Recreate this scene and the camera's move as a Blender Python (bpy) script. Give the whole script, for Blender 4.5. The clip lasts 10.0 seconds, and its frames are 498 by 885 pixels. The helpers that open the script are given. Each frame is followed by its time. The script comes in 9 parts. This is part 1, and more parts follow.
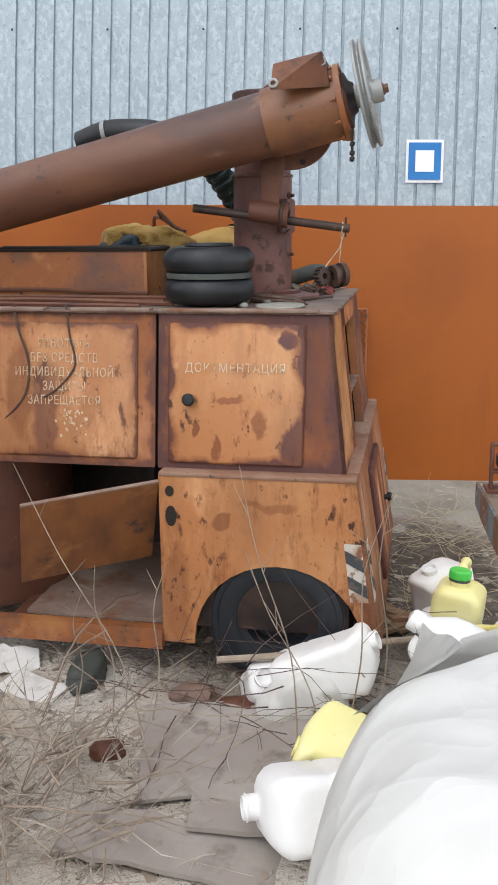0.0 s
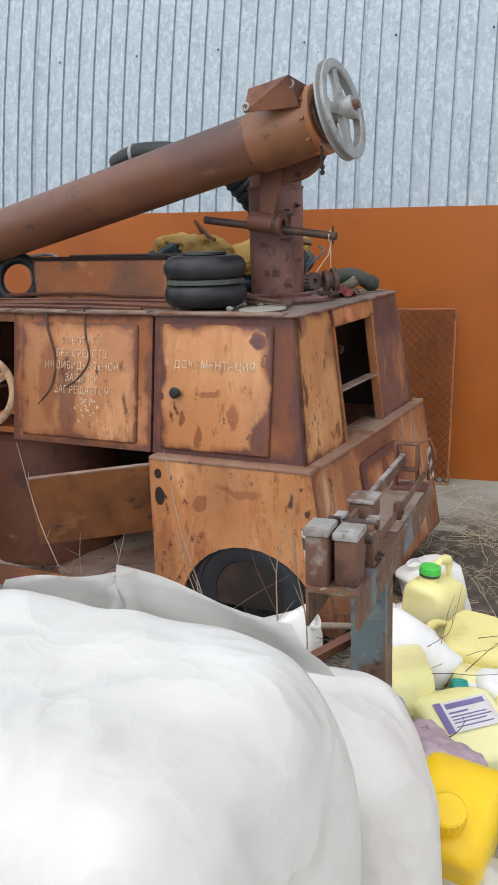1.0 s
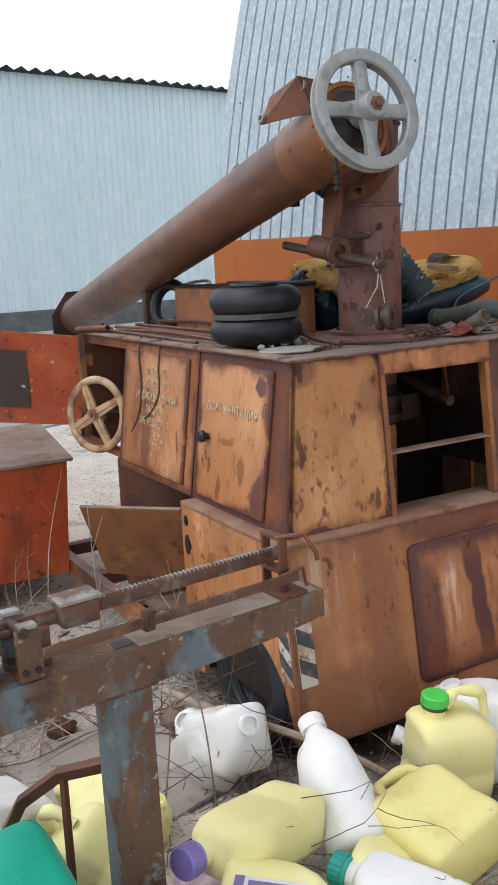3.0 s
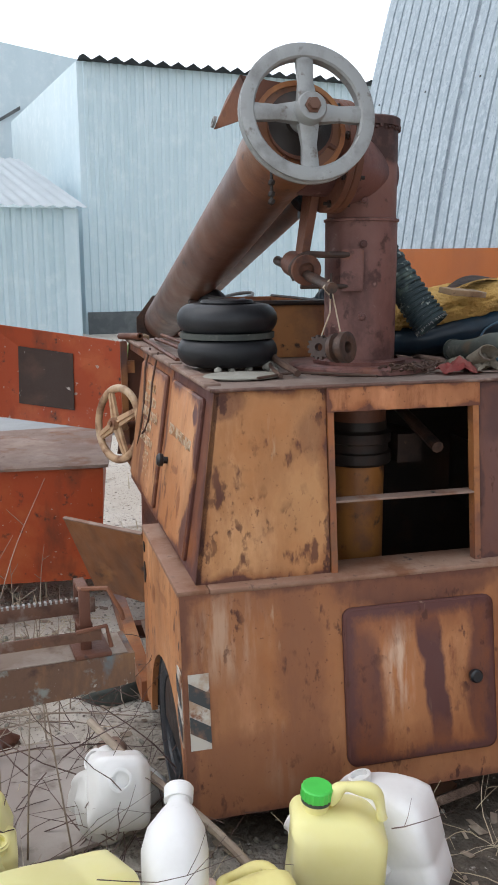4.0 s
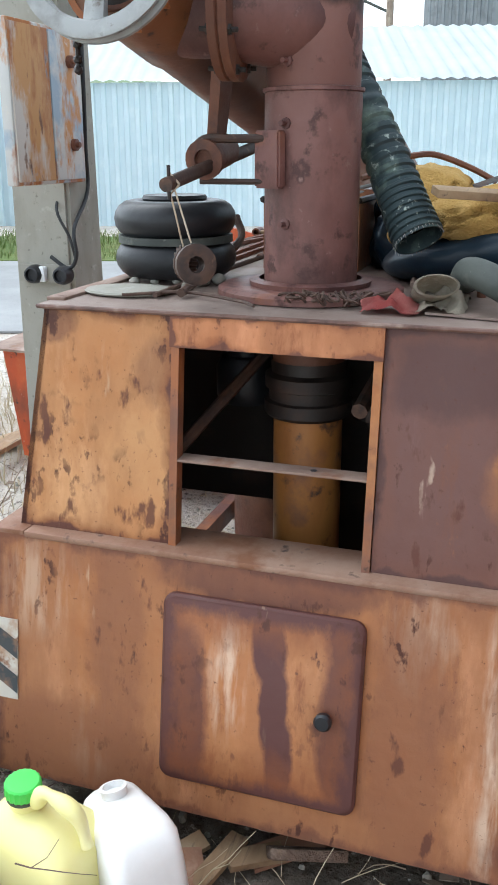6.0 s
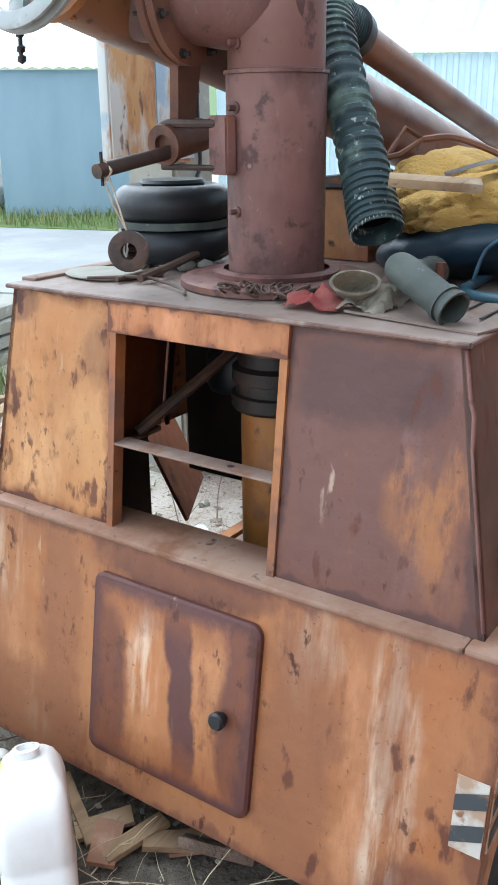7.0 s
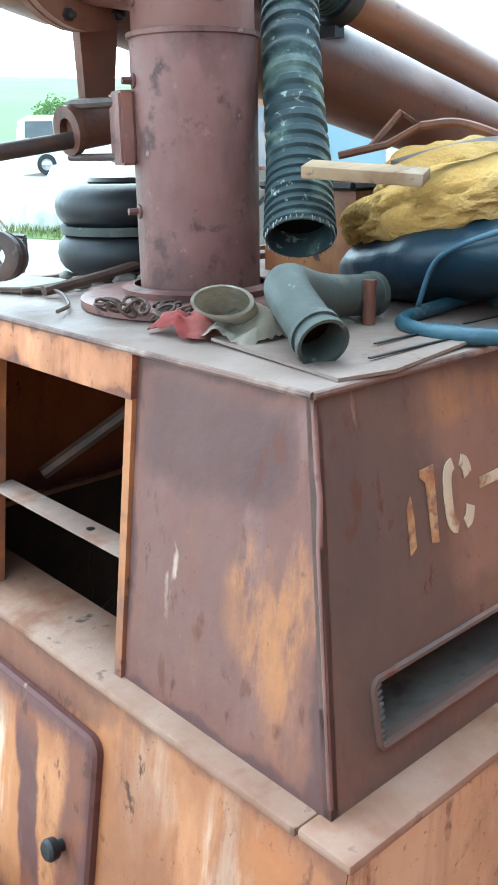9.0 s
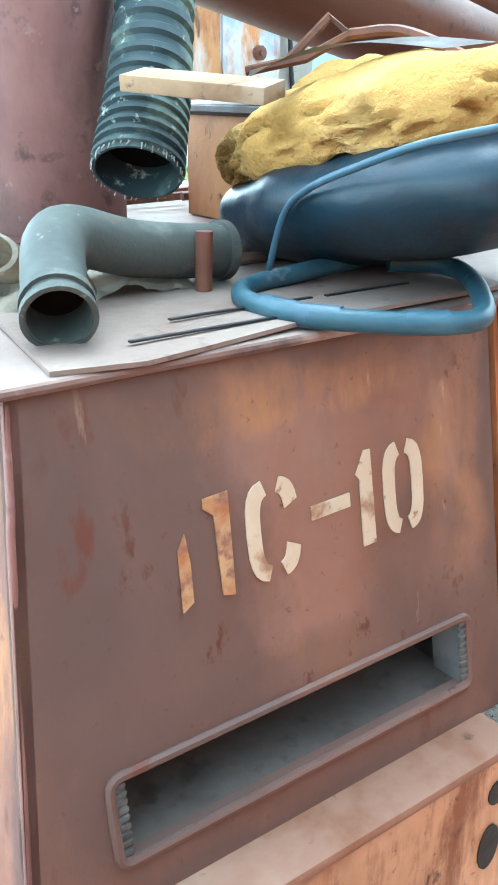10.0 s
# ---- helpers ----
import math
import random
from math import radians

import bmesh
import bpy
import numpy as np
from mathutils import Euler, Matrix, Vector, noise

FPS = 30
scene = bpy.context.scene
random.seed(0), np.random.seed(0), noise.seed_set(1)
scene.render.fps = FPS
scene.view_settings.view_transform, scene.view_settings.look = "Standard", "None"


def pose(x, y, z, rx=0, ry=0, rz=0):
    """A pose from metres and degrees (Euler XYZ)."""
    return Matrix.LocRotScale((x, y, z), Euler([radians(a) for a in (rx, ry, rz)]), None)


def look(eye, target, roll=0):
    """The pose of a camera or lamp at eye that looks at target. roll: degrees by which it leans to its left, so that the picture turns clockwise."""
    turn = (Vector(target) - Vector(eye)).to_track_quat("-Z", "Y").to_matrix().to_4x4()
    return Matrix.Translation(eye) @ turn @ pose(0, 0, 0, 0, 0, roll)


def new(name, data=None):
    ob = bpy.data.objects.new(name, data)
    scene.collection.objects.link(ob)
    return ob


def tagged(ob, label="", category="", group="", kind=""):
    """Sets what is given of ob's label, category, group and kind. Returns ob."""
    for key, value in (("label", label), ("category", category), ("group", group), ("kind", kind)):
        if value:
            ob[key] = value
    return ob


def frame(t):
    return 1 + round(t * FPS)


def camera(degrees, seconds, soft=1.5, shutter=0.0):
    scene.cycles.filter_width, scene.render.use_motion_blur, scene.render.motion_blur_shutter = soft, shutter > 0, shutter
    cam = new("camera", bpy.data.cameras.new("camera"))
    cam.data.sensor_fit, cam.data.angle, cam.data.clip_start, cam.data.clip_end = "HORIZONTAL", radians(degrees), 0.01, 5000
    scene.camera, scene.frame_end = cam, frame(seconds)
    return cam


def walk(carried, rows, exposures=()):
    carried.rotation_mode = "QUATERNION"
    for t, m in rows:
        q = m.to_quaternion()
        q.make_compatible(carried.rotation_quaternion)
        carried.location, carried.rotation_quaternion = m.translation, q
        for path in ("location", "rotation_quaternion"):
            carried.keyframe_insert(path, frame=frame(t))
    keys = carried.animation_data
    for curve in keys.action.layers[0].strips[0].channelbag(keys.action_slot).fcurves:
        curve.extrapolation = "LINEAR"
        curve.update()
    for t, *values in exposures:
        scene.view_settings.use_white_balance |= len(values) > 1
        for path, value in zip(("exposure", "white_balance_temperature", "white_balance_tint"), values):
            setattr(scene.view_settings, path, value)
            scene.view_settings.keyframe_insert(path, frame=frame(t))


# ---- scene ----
cam = camera(31.2, 10.0, soft=1.7)
PATH = [
    (0, (0.029, 0.116, 1.675), (-0.329, 2.027, 1.208), -0.5),
    (0.5, (0.549, 0.101, 1.694), (-0.018, 1.961, 1.225), 0.6),
    (1, (1.082, 0.15, 1.716), (0.202, 1.884, 1.247), -1.8),
    (1.5, (1.432, 0.514, 1.704), (0.287, 2.084, 1.23), -1.6),
    (2, (1.733, 0.864, 1.759), (0.352, 2.246, 1.331), -2.7),
    (2.5, (2.015, 1.258, 1.762), (0.416, 2.383, 1.343), -3.8),
    (3, (2.09, 1.699, 1.711), (0.389, 2.669, 1.307), -2.8),
    (3.2, (2.062, 1.893, 1.746), (0.343, 2.832, 1.343), -1.9),
    (4.3, (2.227, 2.985, 1.724), (0.291, 3.274, 1.317), 0.5),
    (4.5, (2.136, 3.216, 1.721), (0.192, 3.393, 1.284), 1.3),
    (5, (1.966, 3.626, 1.755), (0.03, 3.65, 1.252), 1.2),
    (5.5, (1.853, 4.062, 1.779), (-0.039, 3.709, 1.235), -1.4),
    (6, (1.621, 4.351, 1.748), (-0.18, 3.748, 1.119), -0.2),
    (6.2, (1.485, 4.481, 1.774), (-0.29, 3.83, 1.123), 0.5),
    (7.3, (1.223, 5.108, 1.767), (-0.234, 3.906, 1.107), -1.7),
    (7.5, (1.166, 5.155, 1.764), (-0.265, 3.918, 1.113), -2.1),
    (8, (0.881, 5.122, 1.722), (-0.562, 3.902, 1.068), -1.9),
    (8.5, (0.735, 5.118, 1.707), (-0.695, 3.866, 1.084), -1.8),
    (9, (0.528, 5.149, 1.677), (-0.747, 3.739, 1.056), -0.9),
    (9.5, (0.239, 5.192, 1.647), (-0.913, 3.701, 0.976), 1.6),
    (10, (0.007, 5.133, 1.637), (-1.087, 3.63, 0.901), 0.4),
]
EXPOSURES = [(0, 0.17, 6500, 10), (1.5, 0.12, 6450, 10), (3, 0.04, 6400, 10), (4.5, 0.04, 6300, 10), (5.5, 0.68, 6200, 8), (6.2, 0.74, 5950, 4), (7.5, 1.28, 5600, 0), (8.5, 1.62, 5400, -6), (9, 1.72, 5250, -8), (9.5, 1.85, 5200, -9), (10, 2.4, 5200, -10)]
walk(cam, [(t, look(eye, target, roll)) for t, eye, target, roll in PATH], EXPOSURES)

# ---- light ----
SKY_STRENGTH, SUN_STRENGTH = 0.15, 0.55
world = bpy.data.worlds.new("overcast_sky")
scene.world = world
world.use_nodes = True
wn, wl = world.node_tree.nodes, world.node_tree.links
sky = wn.new("ShaderNodeTexSky")
sky.sky_type = "NISHITA"
sky.sun_disc = False
sky.sun_elevation, sky.sun_rotation = radians(60.6), radians(198)
sky.air_density, sky.dust_density, sky.ozone_density = 1.0, 1.2, 1.0
calm = wn.new("ShaderNodeHueSaturation")
calm.inputs["Saturation"].default_value = 0.22
calm.inputs["Value"].default_value = 2.0
wl.new(sky.outputs[0], calm.inputs["Color"])
wl.new(calm.outputs[0], wn["Background"].inputs["Color"])
wn["Background"].inputs["Strength"].default_value = SKY_STRENGTH
sun = new("sun", bpy.data.lights.new("sun", "SUN"))
sun.data.energy, sun.data.angle, sun.data.color = SUN_STRENGTH, radians(70), (1.0, 0.97, 0.93)
sun.matrix_world = look((-1.6, -4.8, 9.0), (0, 0, 0))

# ---- materials ----
class Tree:
    """Short hand for building a node material."""

    def __init__(self, name):
        self.m = bpy.data.materials.new(name)
        self.m.use_nodes = True
        self.n, self.l = self.m.node_tree.nodes, self.m.node_tree.links
        self.bsdf = self.n["Principled BSDF"]
        self.tc = self.n.new("ShaderNodeTexCoord")
        info = self.n.new("ShaderNodeObjectInfo")
        mul = self.n.new("ShaderNodeVectorMath")
        mul.operation = "MULTIPLY_ADD"
        mul.inputs[1].default_value = (7.3, 5.1, 3.7)
        self.l.new(info.outputs["Random"], mul.inputs[0])
        self.l.new(self.tc.outputs["Object"], mul.inputs[2])
        self.co = mul.outputs[0]
        self.rand = info.outputs["Random"]

    def noise(self, scale, detail=6, stretch=(1, 1, 1), rough=0.6):
        mp = self.n.new("ShaderNodeMapping")
        mp.inputs["Scale"].default_value = stretch
        self.l.new(self.co, mp.inputs["Vector"])
        t = self.n.new("ShaderNodeTexNoise")
        t.inputs["Scale"].default_value, t.inputs["Detail"].default_value = scale, detail
        t.inputs["Roughness"].default_value = rough
        self.l.new(mp.outputs[0], t.inputs["Vector"])
        return t.outputs["Fac"]

    def band(self, socket, lo, hi, a=0.0, b=1.0):
        r = self.n.new("ShaderNodeMapRange")
        r.inputs[1].default_value, r.inputs[2].default_value = lo, hi
        r.inputs[3].default_value, r.inputs[4].default_value = a, b
        self.l.new(socket, r.inputs[0])
        return r.outputs[0]

    def mix(self, fac, a, b):
        x = self.n.new("ShaderNodeMix")
        x.data_type = "RGBA"
        self.l.new(fac, x.inputs[0]) if not isinstance(fac, float) else setattr(x.inputs[0], "default_value", fac)
        for value, k in ((a, 6), (b, 7)):
            if isinstance(value, tuple):
                x.inputs[k].default_value = (*value, 1)
            else:
                self.l.new(value, x.inputs[k])
        return x.outputs[2]

    def math(self, op, a, b=None):
        x = self.n.new("ShaderNodeMath")
        x.operation = op
        for k, v in enumerate((a, b)):
            if v is None:
                continue
            if isinstance(v, (int, float)):
                x.inputs[k].default_value = v
            else:
                self.l.new(v, x.inputs[k])
        return x.outputs[0]

    def place(self, wobble=0.05, scale=6.0):
        """World x, y, z, wobbled by noise so that edges of wear are ragged."""
        geo = self.n.new("ShaderNodeNewGeometry")
        t = self.n.new("ShaderNodeTexNoise")
        t.inputs["Scale"].default_value, t.inputs["Detail"].default_value = scale, 5
        self.l.new(geo.outputs["Position"], t.inputs["Vector"])
        m = self.n.new("ShaderNodeVectorMath")
        m.operation = "MULTIPLY_ADD"
        m.inputs[1].default_value = (wobble * 2,) * 3
        self.l.new(t.outputs["Color"], m.inputs[0])
        off = self.n.new("ShaderNodeVectorMath")
        off.inputs[1].default_value = (-wobble,) * 3
        self.l.new(geo.outputs["Position"], off.inputs[0])
        self.l.new(off.outputs[0], m.inputs[2])
        s = self.n.new("ShaderNodeSeparateXYZ")
        self.l.new(m.outputs[0], s.inputs[0])
        return s.outputs

    def blot(self, p, axes, centre, radii, soft=0.35):
        """1 inside an ellipse round centre, fading over soft."""
        total = None
        for ax, c, r in zip(axes, centre, radii):
            d = self.math("DIVIDE", self.math("SUBTRACT", p["xyz".index(ax)], c), r)
            sq = self.math("MULTIPLY", d, d)
            total = sq if total is None else self.math("ADD", total, sq)
        return self.band(total, 1 - soft, 1 + soft, 1.0, 0.0)

    def rim(self, p, axes, centre, half, soft):
        """1 at the rim of a rectangle, 0 in its field."""
        m = None
        for ax, c, h in zip(axes, centre, half):
            d = self.math("ABSOLUTE", self.math("SUBTRACT", p["xyz".index(ax)], c))
            e = self.math("SUBTRACT", h, d)
            m = e if m is None else self.math("MINIMUM", m, e)
        return self.band(m, soft, 0.0, 0.0, 1.0)

    def bump(self, socket, strength, distance=0.01):
        b = self.n.new("ShaderNodeBump")
        b.inputs["Strength"].default_value, b.inputs["Distance"].default_value = strength, distance
        self.l.new(socket, b.inputs["Height"])
        self.l.new(b.outputs[0], self.bsdf.inputs["Normal"])


def layered(name, base, layers, rough=(0.6, 0.8), metal=0.0, bump=0.2, bump_scale=60, bump_size=0.004, spec=0.4, trans=0.0):
    """base colour, then layers of (colour, noise scale, from, to, stretch) laid one over the other."""
    t = Tree(name)
    col = base
    for colour, scale, lo, hi, *rest in layers:
        stretch = rest[0] if rest else (1, 1, 1)
        col = t.mix(t.band(t.noise(scale, 7, stretch), lo, hi), col, colour)
    t.l.new(col, t.bsdf.inputs["Base Color"]) if not isinstance(col, tuple) else setattr(t.bsdf.inputs["Base Color"], "default_value", (*col, 1))
    t.l.new(t.band(t.noise(9, 5), 0.3, 0.7, *rough), t.bsdf.inputs["Roughness"])
    t.bsdf.inputs["Metallic"].default_value = metal
    t.bsdf.inputs["Specular IOR Level"].default_value = spec
    if trans:
        t.bsdf.inputs["Subsurface Weight"].default_value = trans
        t.bsdf.inputs["Subsurface Radius"].default_value = (0.02, 0.02, 0.02)
    t.bump(t.noise(bump_scale, 6), bump, bump_size)
    return t.m


DOWN = (1, 1, 0.12)


def panel(name, paint, axes, centre, half, rim_width=0.04, rim_amount=0.9, spots=0.60, streaks=0.60, primer=(0.092, 0.036, 0.031), blots=(), worn=(), wobble=0.05, under=(0.185, 0.066, 0.026), scabs=0.62, patch=None, washes=()):
    """Old paint on one panel: clouded, streaked, scratched and spotted, gone to primer at its rim and in the given blots."""
    t = Tree(name)
    p = t.place(wobble, 9.0)
    paint, under = (paint[0], paint[1] * 0.92, paint[2] * 0.88), (under[0], under[1] * 0.93, under[2] * 0.90)
    deep = (paint[0] * 0.84, paint[1] * 0.70, paint[2] * 0.60)
    pale = tuple(min(1, c * 1.22 + 0.035) for c in paint)
    half_way = tuple(0.45 * a + 0.55 * b for a, b in zip(paint, under))
    col = t.mix(t.band(t.noise(2.1, 7), 0.40, 0.60), paint, deep)
    col = t.mix(t.math("MULTIPLY", t.band(t.noise(4.6, 8, (1, 1, 0.35), 0.65), 0.54, 0.66), 0.8), col, pale)
    col = t.mix(t.math("MULTIPLY", t.band(t.noise(3.1, 8, (1, 1, 0.45), 0.68), 0.47, 0.64), 0.85), col, half_way)
    col = t.mix(t.math("MULTIPLY", t.band(t.noise(12, 7, (1, 1, 0.09), 0.6), streaks - 0.08, streaks + 0.10), 0.75), col, half_way)
    col = t.mix(t.math("MULTIPLY", t.band(t.noise(7.5, 9, (1, 1, 0.25), 0.74), streaks - 0.04, streaks + 0.07), 0.9), col, under)
    torn = t.noise(22, 8, (1, 1, 0.5), 0.75)
    def ragged(f):
        return t.band(t.math("ADD", f, torn), 0.62, 1.24)
    flecks = t.band(t.noise(16, 8, (1, 1, 0.24), 0.74), 0.40, 0.58)
    for c, r, amount in washes:
        col = t.mix(t.math("MULTIPLY", t.math("MULTIPLY", t.blot(p, axes, c, r, 0.9), t.band(t.noise(26, 6, (1, 1, 0.06)), 0.44, 0.62)), amount), col, (0.64, 0.50, 0.38))
    for c, r, s, amount in worn:
        if patch:
            col = t.mix(t.math("MULTIPLY", t.math("MULTIPLY", ragged(t.blot(p, axes, c, r, max(s, 0.6))), flecks), amount), col, patch)
            continue
        col = t.mix(t.math("MULTIPLY", ragged(t.blot(p, axes, c, r, max(s, 0.6))), amount), col, under)
    for c, r, s, amount in blots:
        col = t.mix(t.math("MULTIPLY", ragged(t.blot(p, axes, c, r, max(s, 0.45))), amount), col, primer)
    if rim_amount:
        f = t.rim(p, axes, centre, half, rim_width * 2.4)
        col = t.mix(t.math("MULTIPLY", t.band(t.math("ADD", f, t.noise(8, 7, (1, 1, 0.6), 0.7)), 0.80, 1.30), rim_amount * 0.8), col, under)
        col = t.mix(t.math("MULTIPLY", t.band(t.math("ADD", t.rim(p, axes, centre, half, rim_width), torn), 0.85, 1.25), rim_amount), col, primer)
    where = t.band(t.noise(3.6, 4), 0.45, 0.58)
    small = t.math("MULTIPLY", t.band(t.noise(24, 7, (1, 1, 0.55), 0.62), spots - 0.01, spots + 0.05), where)
    col = t.mix(small, col, (0.075, 0.027, 0.017))
    scar = t.math("MULTIPLY", t.band(t.noise(13, 6, (1.0, 1.0, 0.42), 0.55), scabs + 0.03, scabs + 0.08), 0.85)
    col = t.mix(scar, col, (0.10, 0.036, 0.024))
    col = t.mix(t.math("MULTIPLY", t.band(t.noise(70, 5), 0.64, 0.72), 0.7), col, (0.10, 0.040, 0.025))
    drip = t.math("MULTIPLY", t.band(t.noise(30, 5, (1, 1, 0.10)), 0.66, 0.74), t.band(t.noise(2.2, 3), 0.50, 0.60))
    col = t.mix(t.math("MULTIPLY", drip, 0.6), col, (0.52, 0.38, 0.25))
    t.l.new(col, t.bsdf.inputs["Base Color"])
    t.l.new(t.band(t.noise(7, 6), 0.3, 0.7, 0.42, 0.66), t.bsdf.inputs["Roughness"])
    t.bsdf.inputs["Specular IOR Level"].default_value = 0.3
    t.bump(t.math("ADD", t.noise(16, 5), t.math("MULTIPLY", t.noise(4, 3), 3.0)), 0.30, 0.006)
    return t.m


ORANGE, OCHRE = (0.45, 0.200, 0.078), (0.50, 0.270, 0.128)
PURPLE, BROWN, DARK = (0.128, 0.068, 0.058), (0.19, 0.084, 0.044), (0.055, 0.030, 0.025)
M = {}
M["paint"] = layered("rusty_orange_paint", (0.42, 0.165, 0.058), [((0.46, 0.22, 0.09), 2.2, 0.45, 0.65), (BROWN, 3.0, 0.48, 0.64, DOWN), (PURPLE, 2.2, 0.54, 0.66), (BROWN, 13, 0.58, 0.68), (DARK, 42, 0.66, 0.72)], (0.42, 0.65), bump=0.25)
M["paint_rust"] = layered("rust_stained_paint", (0.30, 0.105, 0.036), [((0.42, 0.19, 0.07), 3.2, 0.54, 0.68, (1, 1, 0.5)), (PURPLE, 1.9, 0.46, 0.60), (BROWN, 6, 0.52, 0.64), ((0.40, 0.17, 0.065), 9, 0.62, 0.72), (DARK, 24, 0.62, 0.70)], (0.36, 0.6), bump=0.3)
M["purple"] = layered("purple_brown_rust", (0.150, 0.067, 0.056), [((0.195, 0.095, 0.080), 3, 0.45, 0.62), ((0.085, 0.036, 0.031), 2.4, 0.47, 0.60, (1, 1, 0.4)), ((0.235, 0.088, 0.042), 5, 0.63, 0.75), ((0.085, 0.038, 0.034), 6.5, 0.52, 0.66, (1, 1, 0.6)), ((0.07, 0.030, 0.026), 17, 0.56, 0.65), ((0.23, 0.135, 0.115), 34, 0.63, 0.72)], (0.38, 0.6), bump=0.4, spec=0.35)
def scorched():
    """Purple rust, burnt dark and scaly round the top of the pipe."""
    t = Tree("scorched_purple_rust")
    p = t.place(0.06, 7.0)
    col = t.mix(t.band(t.noise(3), 0.45, 0.62), (0.165, 0.074, 0.058), (0.205, 0.100, 0.080))
    col = t.mix(t.band(t.noise(17, 7), 0.58, 0.66), col, (0.08, 0.034, 0.028))
    burnt = t.band(t.math("ADD", p[2], t.math("MULTIPLY", t.noise(7, 6), 0.12)), 2.075, 2.105)
    col = t.mix(burnt, col, t.mix(t.band(t.noise(26, 7), 0.45, 0.62), (0.050, 0.024, 0.020), (0.095, 0.048, 0.040)))
    t.l.new(col, t.bsdf.inputs["Base Color"])
    t.bsdf.inputs["Roughness"].default_value = 0.58
    t.bsdf.inputs["Specular IOR Level"].default_value = 0.35
    t.bump(t.noise(34, 6), 0.4, 0.005)
    return t.m


M["scorched"] = scorched()
M["rust"] = layered("brown_rust", (0.115, 0.044, 0.026), [((0.20, 0.078, 0.036), 4, 0.48, 0.66), ((0.065, 0.028, 0.021), 8, 0.52, 0.68), ((0.27, 0.115, 0.052), 11, 0.66, 0.75), (DARK, 30, 0.64, 0.75)], (0.45, 0.75), bump=0.45)
M["tube"] = layered("rusted_auger_steel", (0.130, 0.051, 0.028), [((0.200, 0.084, 0.041), 2.2, 0.48, 0.64, (0.4, 1, 1)), ((0.070, 0.034, 0.027), 2.6, 0.50, 0.66, (0.4, 1, 1)), (DARK, 22, 0.62, 0.70), ((0.21, 0.115, 0.07), 9, 0.64, 0.74, (0.5, 1, 1))], (0.36, 0.54), bump=0.16, spec=0.55)
M["collar"] = layered("ochre_rusted_collar", (0.195, 0.080, 0.035), [((0.30, 0.138, 0.058), 4, 0.56, 0.70), ((0.11, 0.044, 0.026), 3.2, 0.48, 0.62), (DARK, 20, 0.62, 0.70)], (0.3, 0.5), bump=0.2, spec=0.5)
M["red"] = layered("faded_red_orange_paint", (0.42, 0.068, 0.018), [((0.50, 0.115, 0.035), 3, 0.5, 0.65), ((0.16, 0.045, 0.022), 3.5, 0.52, 0.66, (1, 1, 0.4)), (DARK, 16, 0.60, 0.70), ((0.46, 0.36, 0.30), 34, 0.655, 0.69)], (0.4, 0.65), bump=0.2)
M["grime"] = layered("dusty_brown_top", (0.205, 0.135, 0.105), [((0.31, 0.225, 0.18), 4, 0.45, 0.65), (BROWN, 6, 0.54, 0.68), (DARK, 22, 0.64, 0.74)], (0.6, 0.9), bump=0.4)
M["roof_dust"] = layered("pale_dusty_roof_sheet", (0.185, 0.134, 0.110), [((0.25, 0.195, 0.165), 3, 0.44, 0.64), ((0.16, 0.09, 0.065), 5, 0.56, 0.70), ((0.09, 0.05, 0.038), 24, 0.62, 0.74)], (0.45, 0.75), bump=0.3)
M["ledge_dust"] = layered("dusty_ochre_ledge", (0.240, 0.130, 0.085), [((0.31, 0.20, 0.145), 5, 0.48, 0.66), ((0.19, 0.084, 0.044), 7, 0.52, 0.66), (DARK, 20, 0.62, 0.72)], (0.5, 0.8), bump=0.4)
# greasy steel, also darkened to hold the shade in arches and recesses
M["dark"] = layered("dark_greasy_steel_and_shade", (0.016, 0.011, 0.009), [((0.05, 0.025, 0.017), 9, 0.5, 0.7)], (0.4, 0.7), bump=0.3)
M["yellow_in"] = layered("dull_orange_paint", (0.33, 0.135, 0.035), [((0.20, 0.075, 0.025), 4, 0.46, 0.62, (1, 1, 0.4)), (BROWN, 6, 0.52, 0.64), (DARK, 14, 0.58, 0.68)], (0.35, 0.55), bump=0.15)
M["alu"] = layered("dull_cast_aluminium", (0.30, 0.31, 0.305), [((0.20, 0.20, 0.195), 9, 0.48, 0.66), ((0.12, 0.095, 0.08), 26, 0.60, 0.72), ((0.40, 0.41, 0.40), 5, 0.58, 0.7)], (0.4, 0.6), metal=0.3, bump=0.3)
M["cream_wheel"] = layered("worn_cream_paint", (0.52, 0.34, 0.2), [(BROWN, 9, 0.5, 0.66), ((0.62, 0.5, 0.36), 5, 0.55, 0.7)], (0.5, 0.7), bump=0.3)
M["black_rubber"] = layered("black_rubber", (0.009, 0.010, 0.012), [((0.022, 0.024, 0.028), 5, 0.5, 0.72), ((0.09, 0.085, 0.08), 24, 0.72, 0.82)], (0.34, 0.55), bump=0.2)
M["tyre_rubber"] = layered("weathered_tyre", (0.014, 0.016, 0.020), [((0.028, 0.031, 0.037), 5, 0.46, 0.66), ((0.075, 0.070, 0.064), 18, 0.68, 0.80)], (0.42, 0.6), bump=0.3)
M["hose_grey"] = layered("grey_green_rubber", (0.060, 0.068, 0.060), [((0.034, 0.040, 0.037), 6, 0.48, 0.66), ((0.115, 0.118, 0.100), 14, 0.56, 0.70), ((0.105, 0.075, 0.050), 9, 0.63, 0.72), ((0.19, 0.20, 0.18), 46, 0.64, 0.72)], (0.5, 0.75), bump=0.3)
